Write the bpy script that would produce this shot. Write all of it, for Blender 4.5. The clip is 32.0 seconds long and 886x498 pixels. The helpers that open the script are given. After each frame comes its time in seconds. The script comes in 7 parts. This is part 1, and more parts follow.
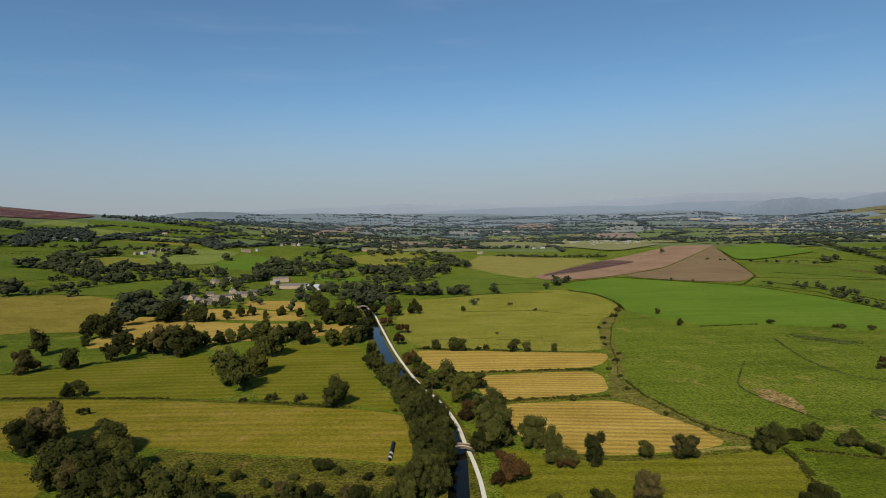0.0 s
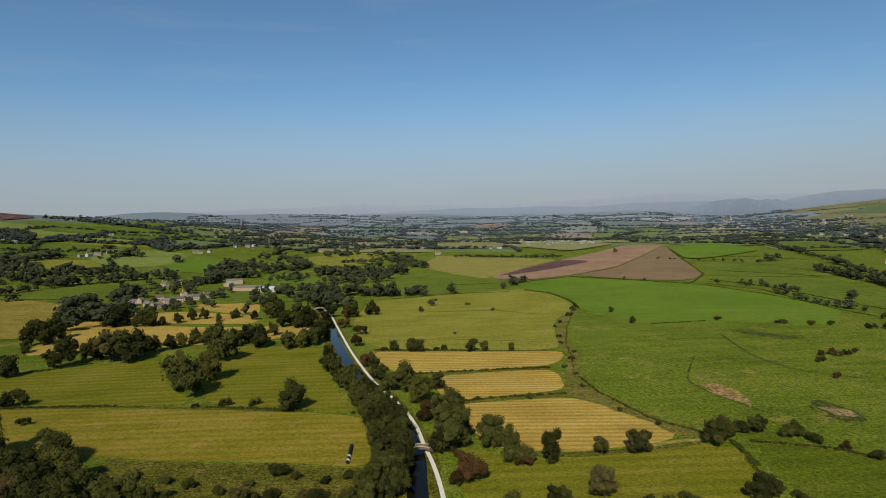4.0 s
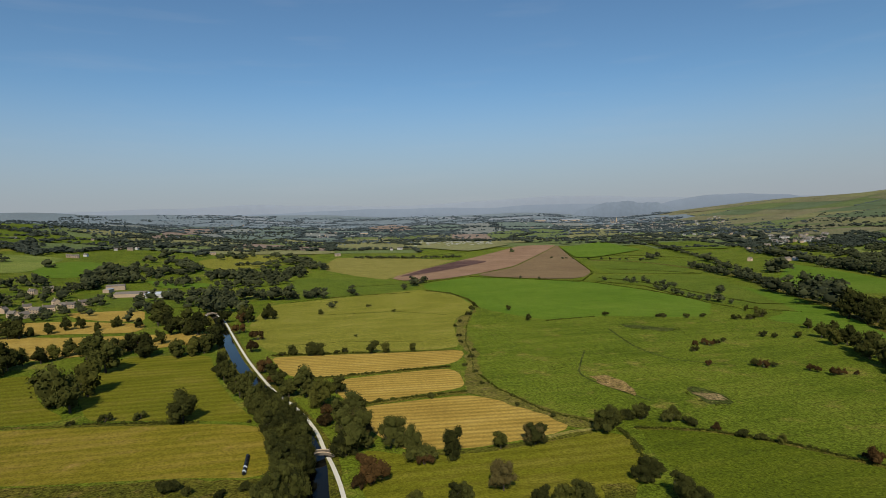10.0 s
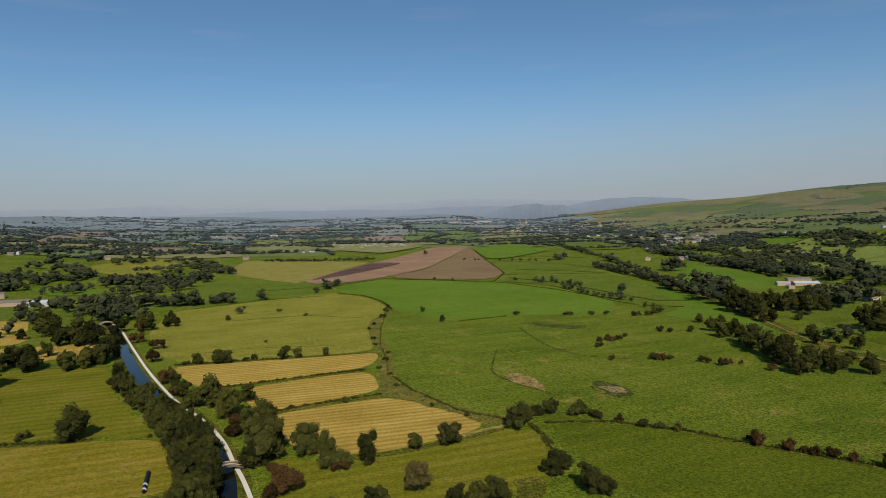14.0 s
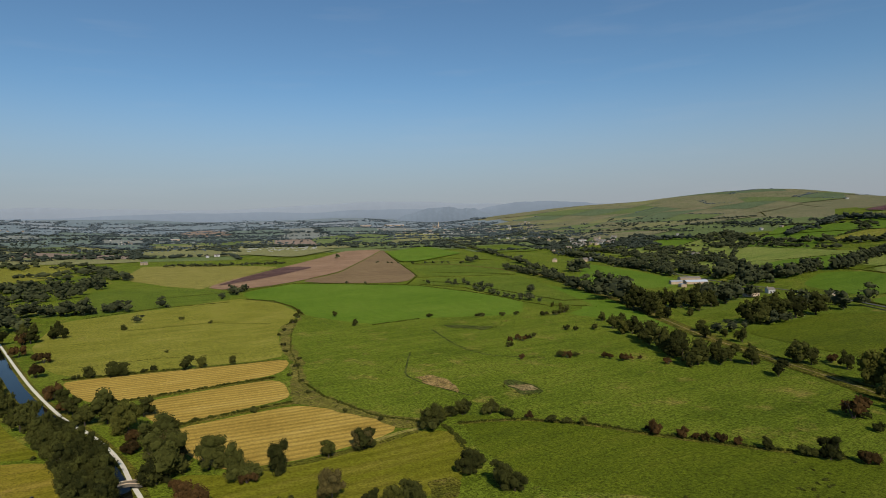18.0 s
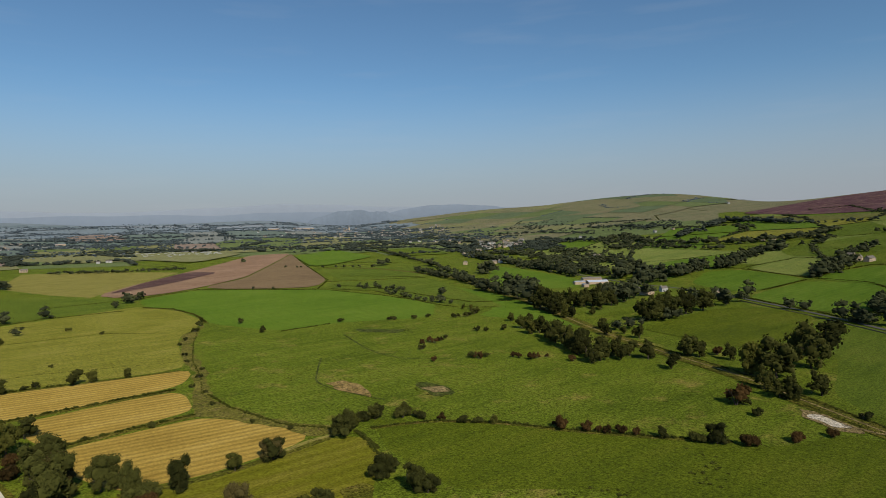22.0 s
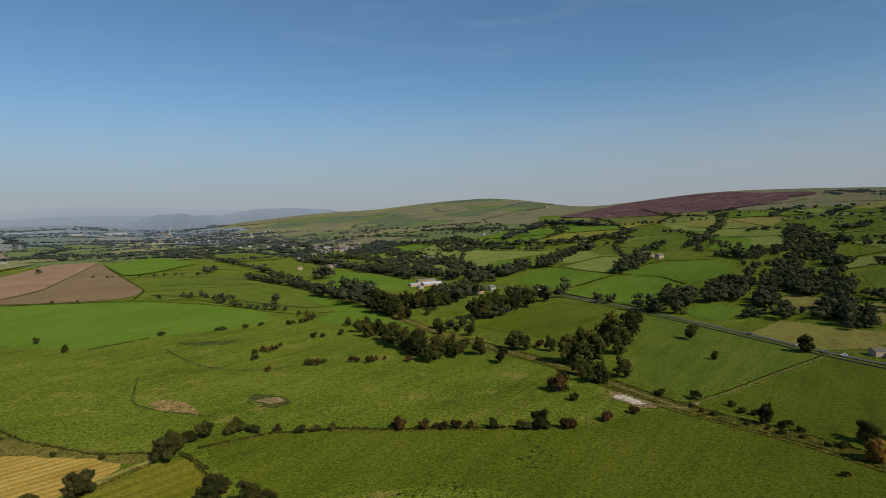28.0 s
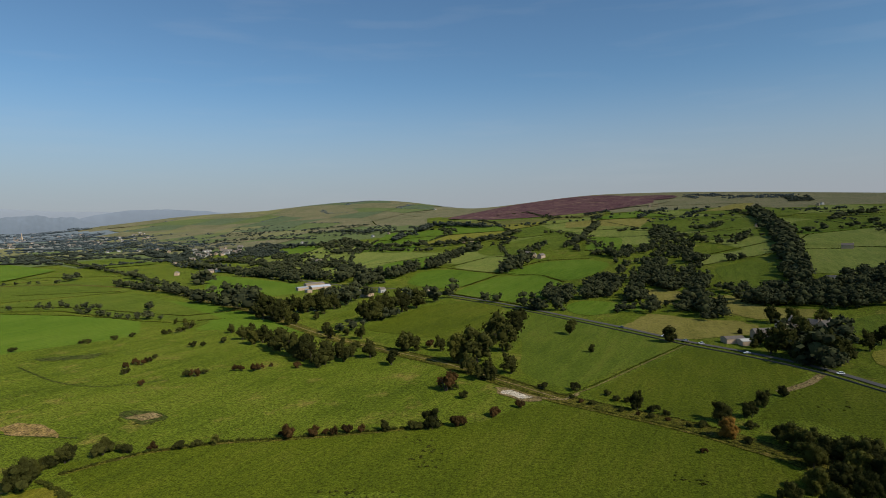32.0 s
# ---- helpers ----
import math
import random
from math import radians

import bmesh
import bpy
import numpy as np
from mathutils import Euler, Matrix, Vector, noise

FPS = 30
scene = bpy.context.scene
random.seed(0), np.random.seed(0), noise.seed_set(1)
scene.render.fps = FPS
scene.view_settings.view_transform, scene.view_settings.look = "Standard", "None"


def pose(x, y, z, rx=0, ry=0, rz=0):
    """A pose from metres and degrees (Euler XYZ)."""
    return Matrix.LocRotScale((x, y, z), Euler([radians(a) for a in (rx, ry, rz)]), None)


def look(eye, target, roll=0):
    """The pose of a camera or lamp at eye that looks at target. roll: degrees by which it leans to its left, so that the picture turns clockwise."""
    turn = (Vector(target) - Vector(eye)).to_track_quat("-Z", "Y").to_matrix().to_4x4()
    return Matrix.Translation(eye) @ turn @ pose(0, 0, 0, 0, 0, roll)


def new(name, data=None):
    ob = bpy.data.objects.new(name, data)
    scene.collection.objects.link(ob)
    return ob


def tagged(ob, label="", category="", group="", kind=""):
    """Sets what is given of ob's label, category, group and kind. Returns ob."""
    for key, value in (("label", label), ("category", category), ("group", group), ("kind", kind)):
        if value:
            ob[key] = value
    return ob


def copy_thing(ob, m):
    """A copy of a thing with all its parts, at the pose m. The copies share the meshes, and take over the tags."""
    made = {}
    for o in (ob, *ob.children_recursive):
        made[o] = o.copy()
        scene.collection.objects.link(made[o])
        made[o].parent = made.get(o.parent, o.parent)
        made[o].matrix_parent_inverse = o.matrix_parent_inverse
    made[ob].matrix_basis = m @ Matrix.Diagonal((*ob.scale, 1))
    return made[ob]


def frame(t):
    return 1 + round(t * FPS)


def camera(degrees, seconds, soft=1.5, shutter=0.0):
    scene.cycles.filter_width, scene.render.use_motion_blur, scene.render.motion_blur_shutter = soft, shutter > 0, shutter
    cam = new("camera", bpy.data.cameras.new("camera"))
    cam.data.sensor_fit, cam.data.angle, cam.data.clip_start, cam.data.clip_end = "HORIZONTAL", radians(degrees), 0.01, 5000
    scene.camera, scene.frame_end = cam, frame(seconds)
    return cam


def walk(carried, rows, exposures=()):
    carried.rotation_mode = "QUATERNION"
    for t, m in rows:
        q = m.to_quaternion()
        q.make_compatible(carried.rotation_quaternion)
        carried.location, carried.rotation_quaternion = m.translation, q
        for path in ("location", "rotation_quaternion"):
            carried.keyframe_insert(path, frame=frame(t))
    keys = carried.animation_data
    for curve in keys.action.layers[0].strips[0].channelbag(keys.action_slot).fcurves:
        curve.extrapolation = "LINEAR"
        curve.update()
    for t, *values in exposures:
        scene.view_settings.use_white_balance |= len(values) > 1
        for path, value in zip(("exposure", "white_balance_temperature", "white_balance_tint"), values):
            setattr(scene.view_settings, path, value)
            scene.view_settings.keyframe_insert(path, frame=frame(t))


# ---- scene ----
# The camera hovers over the valley and pans to the right.
cam = camera(73.34, 32.0, soft=0.55)
EYE = 100.0
ROWS = [
    (0.0, 0.02, -2.733, 1.512),
    (0.5, 0.45, -2.748, 1.541),
    (1.0, 0.91, -2.758, 1.560),
    (1.5, 1.40, -2.765, 1.573),
    (2.0, 1.89, -2.770, 1.580),
    (2.5, 2.41, -2.775, 1.583),
    (3.0, 2.98, -2.780, 1.584),
    (3.5, 3.55, -2.786, 1.582),
    (5.5, 5.77, -2.822, 1.567),
    (6.0, 6.38, -2.833, 1.563),
    (6.5, 7.00, -2.846, 1.559),
    (7.0, 7.63, -2.860, 1.555),
    (7.5, 8.40, -2.874, 1.552),
    (8.0, 9.53, -2.888, 1.549),
    (8.5, 10.62, -2.902, 1.546),
    (9.0, 11.66, -2.915, 1.543),
    (9.5, 12.69, -2.928, 1.540),
    (10.0, 13.66, -2.939, 1.536),
    (10.5, 14.69, -2.949, 1.533),
    (11.0, 15.76, -2.957, 1.529),
    (11.5, 16.80, -2.964, 1.525),
    (12.0, 17.88, -2.969, 1.521),
    (12.5, 18.93, -2.972, 1.516),
    (13.0, 19.93, -2.972, 1.510),
    (13.5, 20.94, -2.971, 1.504),
    (14.0, 21.96, -2.968, 1.498),
    (14.5, 22.98, -2.963, 1.491),
    (16.5, 27.17, -2.926, 1.463),
    (17.0, 28.23, -2.913, 1.456),
    (17.5, 29.29, -2.900, 1.449),
    (18.0, 30.35, -2.887, 1.443),
    (18.5, 31.38, -2.873, 1.438),
    (19.0, 32.44, -2.859, 1.434),
    (19.5, 33.52, -2.846, 1.431),
    (20.0, 34.57, -2.833, 1.428),
    (20.5, 35.57, -2.821, 1.428),
    (21.0, 36.58, -2.810, 1.428),
    (21.5, 37.62, -2.801, 1.431),
    (22.0, 38.87, -2.793, 1.435),
    (22.5, 40.17, -2.787, 1.440),
    (23.0, 41.45, -2.783, 1.447),
    (23.5, 42.70, -2.781, 1.456),
    (24.0, 43.97, -2.780, 1.467),
    (24.5, 45.27, -2.782, 1.479),
    (25.0, 46.60, -2.786, 1.492),
    (25.5, 47.90, -2.792, 1.507),
    (27.5, 53.23, -2.831, 1.574),
    (28.0, 54.57, -2.844, 1.591),
    (28.5, 55.88, -2.858, 1.607),
    (29.0, 57.22, -2.873, 1.623),
    (29.5, 58.51, -2.888, 1.638),
    (30.0, 59.83, -2.904, 1.651),
    (30.5, 61.15, -2.920, 1.662),
    (31.0, 62.48, -2.935, 1.670),
    (31.5, 63.83, -2.951, 1.676),
    (32.0, 65.20, -2.967, 1.678),
]
walk(cam, [(t, pose(0, 0, EYE, 0, 0, -yaw) @ pose(0, 0, 0, 90 + pitch, 0, 0) @ pose(0, 0, 0, 0, 0, -roll)) for t, yaw, pitch, roll in ROWS],
     exposures=((0.0, 0.0), (8.0, -0.03), (18.0, -0.07), (25.0, -0.07), (29.0, -0.05), (32.0, 0.01)))

# ---- light ----
SUN_AZ, SUN_EL = 194.0, 39.5
world = bpy.data.worlds.new("sky")
scene.world = world
world.use_nodes = True
wn = world.node_tree
wn.nodes.clear()
sky = wn.nodes.new("ShaderNodeTexSky")
sky.sky_type, sky.sun_disc = "NISHITA", False
sky.sun_elevation, sky.sun_rotation = radians(SUN_EL), radians(SUN_AZ)
sky.air_density, sky.dust_density, sky.ozone_density = 1.0, 0.25, 4.0
sky.altitude = 100
back = wn.nodes.new("ShaderNodeBackground")
back.inputs["Strength"].default_value = 0.087
wout = wn.nodes.new("ShaderNodeOutputWorld")
# late summer air: pale grey-blue murk low over the horizon, thin cirrus higher up
wtc = wn.nodes.new("ShaderNodeTexCoord")
wsep = wn.nodes.new("ShaderNodeSeparateXYZ")
wn.links.new(wtc.outputs["Generated"], wsep.inputs[0])
wr = wn.nodes.new("ShaderNodeValToRGB")
wr.color_ramp.interpolation = "EASE"
wr.color_ramp.elements[0].position, wr.color_ramp.elements[0].color = 0.0, (0.9, 0.9, 0.9, 1)
wr.color_ramp.elements[1].position, wr.color_ramp.elements[1].color = 0.23, (0, 0, 0, 1)
wn.links.new(wsep.outputs["Z"], wr.inputs[0])
wm = wn.nodes.new("ShaderNodeMix")
wm.data_type = "RGBA"
wm.inputs[7].default_value = (3.75, 4.0, 4.6, 1)
wn.links.new(wr.outputs[0], wm.inputs[0])
wt = wn.nodes.new("ShaderNodeMix")
wt.data_type, wt.blend_type = "RGBA", "MULTIPLY"
wt.inputs[0].default_value, wt.inputs[7].default_value = 1.0, (0.84, 1.02, 1.06, 1)
wn.links.new(sky.outputs[0], wt.inputs[6])
wn.links.new(wt.outputs[2], wm.inputs[6])
wmap = wn.nodes.new("ShaderNodeMapping")
wmap.inputs["Scale"].default_value = (2.0, 2.0, 16.0)
wmap.inputs["Rotation"].default_value = (0.05, 0.12, 0)
wn.links.new(wtc.outputs["Generated"], wmap.inputs[0])
wno = wn.nodes.new("ShaderNodeTexNoise")
wno.inputs["Scale"].default_value, wno.inputs["Detail"].default_value = 2.2, 5.0
wn.links.new(wmap.outputs[0], wno.inputs["Vector"])
wcr = wn.nodes.new("ShaderNodeValToRGB")
wcr.color_ramp.elements[0].position, wcr.color_ramp.elements[0].color = 0.56, (0, 0, 0, 1)
wcr.color_ramp.elements[1].position, wcr.color_ramp.elements[1].color = 0.85, (0.1, 0.1, 0.1, 1)
wn.links.new(wno.outputs["Fac"], wcr.inputs[0])
wc = wn.nodes.new("ShaderNodeMix")
wc.data_type = "RGBA"
wc.inputs[7].default_value = (6.0, 6.2, 6.6, 1)
wn.links.new(wcr.outputs[0], wc.inputs[0])
wn.links.new(wm.outputs[2], wc.inputs[6])
wn.links.new(wc.outputs[2], back.inputs["Color"])
wn.links.new(back.outputs[0], wout.inputs["Surface"])
sun = new("sun", bpy.data.lights.new("sun", "SUN"))
sun.data.energy, sun.data.angle, sun.data.color = 3.2, radians(0.53), (1.0, 0.94, 0.84)
sa, se = radians(SUN_AZ), radians(SUN_EL)
sun.matrix_world = look((0, 0, 400), (-math.sin(sa) * math.cos(se), -math.cos(sa) * math.cos(se), 400 - math.sin(se)))


# ---- materials ----
def nodes_of(name, rough=0.9, spec=0.2):
    m = bpy.data.materials.new(name)
    m.use_nodes = True
    nt = m.node_tree
    b = nt.nodes["Principled BSDF"]
    b.inputs["Roughness"].default_value = rough
    b.inputs["Specular IOR Level"].default_value = spec
    b.inputs["Diffuse Roughness"].default_value = 1.0 if rough > 0.7 else 0.0
    return m, nt, b


def noise_node(nt, vec, scale, detail=3.0, rough=0.6):
    n = nt.nodes.new("ShaderNodeTexNoise")
    n.inputs["Scale"].default_value, n.inputs["Detail"].default_value, n.inputs["Roughness"].default_value = scale, detail, rough
    nt.links.new(vec, n.inputs["Vector"])
    return n.outputs["Fac"]


def ramp(nt, fac, stops):
    r = nt.nodes.new("ShaderNodeValToRGB")
    while len(r.color_ramp.elements) < len(stops):
        r.color_ramp.elements.new(0.5)
    for e, (p, c) in zip(r.color_ramp.elements, stops):
        e.position, e.color = p, (*c, 1)
    nt.links.new(fac, r.inputs[0])
    return r.outputs[0]


def mix(nt, fac, a, b, mode="MIX"):
    m = nt.nodes.new("ShaderNodeMix")
    m.data_type, m.blend_type = "RGBA", mode
    for sock, v in ((m.inputs[0], fac), (m.inputs[6], a), (m.inputs[7], b)):
        if isinstance(v, bpy.types.NodeSocket):
            nt.links.new(v, sock)
        elif isinstance(v, (int, float)):
            sock.default_value = v
        else:
            sock.default_value = (*v, 1)
    return m.outputs[2]


def math_node(nt, op, a, b=0.0):
    m = nt.nodes.new("ShaderNodeMath")
    m.operation = op
    for sock, v in zip(m.inputs, (a, b)):
        if isinstance(v, bpy.types.NodeSocket):
            nt.links.new(v, sock)
        else:
            sock.default_value = v
    return m.outputs[0]


def ground_position(nt, turn=0.0, squeeze=(1, 1, 1)):
    g = nt.nodes.new("ShaderNodeNewGeometry")
    mp = nt.nodes.new("ShaderNodeMapping")
    mp.inputs["Rotation"].default_value = (0, 0, radians(turn))
    mp.inputs["Scale"].default_value = squeeze
    nt.links.new(g.outputs["Position"], mp.inputs["Vector"])
    return mp.outputs[0]


def add_bump(nt, b, fac, strength, distance):
    bp = nt.nodes.new("ShaderNodeBump")
    bp.inputs["Strength"].default_value, bp.inputs["Distance"].default_value = strength, distance
    nt.links.new(fac, bp.inputs["Height"])
    nt.links.new(bp.outputs[0], b.inputs["Normal"])


def grass_mat(name, low, mid, high, turn=0.0, period=0.0, stripe=0.0, tuft=0.5, patch=60.0, yellow=None, yellow_at=0.6, rushy=0.0):
    """Grass: broad patches, tussocks, and mowing or drill lines where period is given (metres)."""
    m, nt, b = nodes_of(name, 0.95, 0.05)
    pos = ground_position(nt)
    broad = noise_node(nt, pos, 1.0 / patch, 4.0, 0.6)
    streak = noise_node(nt, ground_position(nt, turn, (0.012, 0.11, 0.05)), 1.0, 4.0, 0.65)
    fine = noise_node(nt, pos, 0.55, 6.0, 0.8)
    grain = noise_node(nt, pos, 1.1, 3.0, 0.7)
    f = math_node(nt, "ADD", math_node(nt, "MULTIPLY", broad, 0.5), math_node(nt, "MULTIPLY", streak, 0.5))
    col = ramp(nt, f, [(0.36, low), (0.5, mid), (0.66, high)])
    if yellow:
        spot = noise_node(nt, pos, 1.0 / (patch * 0.4), 5.0, 0.7)
        col = mix(nt, ramp(nt, spot, [(yellow_at - 0.04, (0, 0, 0)), (yellow_at + 0.1, (0.8, 0.8, 0.8))]), col, yellow)
    blade = noise_node(nt, ground_position(nt, turn + 20, (0.34, 0.2, 0.3)), 1.0, 6.0, 0.85)
    dark = ramp(nt, fine, [(0.4, (1 - tuft,) * 3), (0.5, (1, 1, 1)), (0.6, (1 + 0.65 * tuft,) * 3)])
    col = mix(nt, 1.0, col, dark, "MULTIPLY")
    col = mix(nt, 1.0, col, ramp(nt, blade, [(0.4, (1 - tuft * 0.5,) * 3), (0.5, (1, 1, 1)), (0.6, (1 + 0.35 * tuft,) * 3)]), "MULTIPLY")
    col = mix(nt, 1.0, col, ramp(nt, grain, [(0.38, (1 - tuft * 0.5,) * 3), (0.5, (1, 1, 1)), (0.62, (1 + tuft * 0.4,) * 3)]), "MULTIPLY")
    if rushy:
        rush = noise_node(nt, ground_position(nt, turn, (0.03, 0.06, 0.05)), 1.0, 8.0, 0.72)
        col = mix(nt, ramp(nt, rush, [(rushy, (0, 0, 0)), (rushy + 0.06, (0.7, 0.7, 0.7))]), col, (0.035, 0.05, 0.009))
    if period:
        w = nt.nodes.new("ShaderNodeTexWave")
        w.bands_direction = "Y"
        w.inputs["Scale"].default_value = 0.314 / period
        w.inputs["Distortion"].default_value, w.inputs["Detail"].default_value, w.inputs["Detail Scale"].default_value = 26.0, 3.0, 0.03
        nt.links.new(ground_position(nt, turn), w.inputs["Vector"])
        col = mix(nt, 1.0, col, ramp(nt, w.outputs["Fac"], [(0.15, (1 - stripe,) * 3), (0.5, (1, 1, 1)), (0.9, (1 + stripe * 0.6,) * 3)]), "MULTIPLY")
    nt.links.new(col, b.inputs["Base Color"])
    add_bump(nt, b, math_node(nt, "ADD", fine, math_node(nt, "MULTIPLY", grain, 0.4)), 0.45, 0.4 + tuft)
    return m


def plain_mat(name, c, rough=0.8, spec=0.3, vary=0.25, scale=1.0, rnd=0.0, metal=0.0):
    """A surface with stains at two scales and, with rnd, a tone of its own for each object."""
    m, nt, b = nodes_of(name, rough, spec)
    b.inputs["Metallic"].default_value = metal
    tc = nt.nodes.new("ShaderNodeTexCoord")
    n1, n2 = noise_node(nt, tc.outputs["Object"], scale, 4.0), noise_node(nt, tc.outputs["Object"], scale * 7, 3.0)
    col = mix(nt, n1, [x * (1 - vary) for x in c], [min(1, x * (1 + vary)) for x in c])
    col = mix(nt, 1.0, col, ramp(nt, n2, [(0.3, (1 - vary * 0.6,) * 3), (0.7, (1 + vary * 0.4,) * 3)]), "MULTIPLY")
    if rnd:
        oi = nt.nodes.new("ShaderNodeObjectInfo")
        col = mix(nt, 1.0, col, ramp(nt, oi.outputs["Random"], [(0.0, (1 - rnd,) * 3), (1.0, (1 + rnd,) * 3)]), "MULTIPLY")
    nt.links.new(col, b.inputs["Base Color"])
    add_bump(nt, b, n2, 0.3, 0.05)
    return m


def leaf_mat(name, dark, light, island=False):
    """Foliage: a tone for each tree, clumps lighter and darker."""
    m, nt, b = nodes_of(name, 0.85, 0.02)
    tc = nt.nodes.new("ShaderNodeTexCoord")
    if island:
        g = nt.nodes.new("ShaderNodeNewGeometry")
        rnd = g.outputs["Random Per Island"]
        n = noise_node(nt, g.outputs["Position"], 0.06, 3.0)
    else:
        oi = nt.nodes.new("ShaderNodeObjectInfo")
        rnd = oi.outputs["Random"]
        n = noise_node(nt, tc.outputs["Object"], 4.0, 3.0, 0.7)
    f = math_node(nt, "ADD", math_node(nt, "MULTIPLY", rnd, 0.45), math_node(nt, "MULTIPLY", n, 0.65))
    mid = [(x + y) / 2 for x, y in zip(dark, light)]
    col = ramp(nt, f, [(0.25, dark), (0.5, mid), (0.8, light)])
    if not island:
        g = nt.nodes.new("ShaderNodeNewGeometry")
        col = mix(nt, 1.0, col, ramp(nt, g.outputs["Random Per Island"], [(0.0, (0.72,) * 3), (1.0, (1.25,) * 3)]), "MULTIPLY")
    nt.links.new(col, b.inputs["Base Color"])
    return m


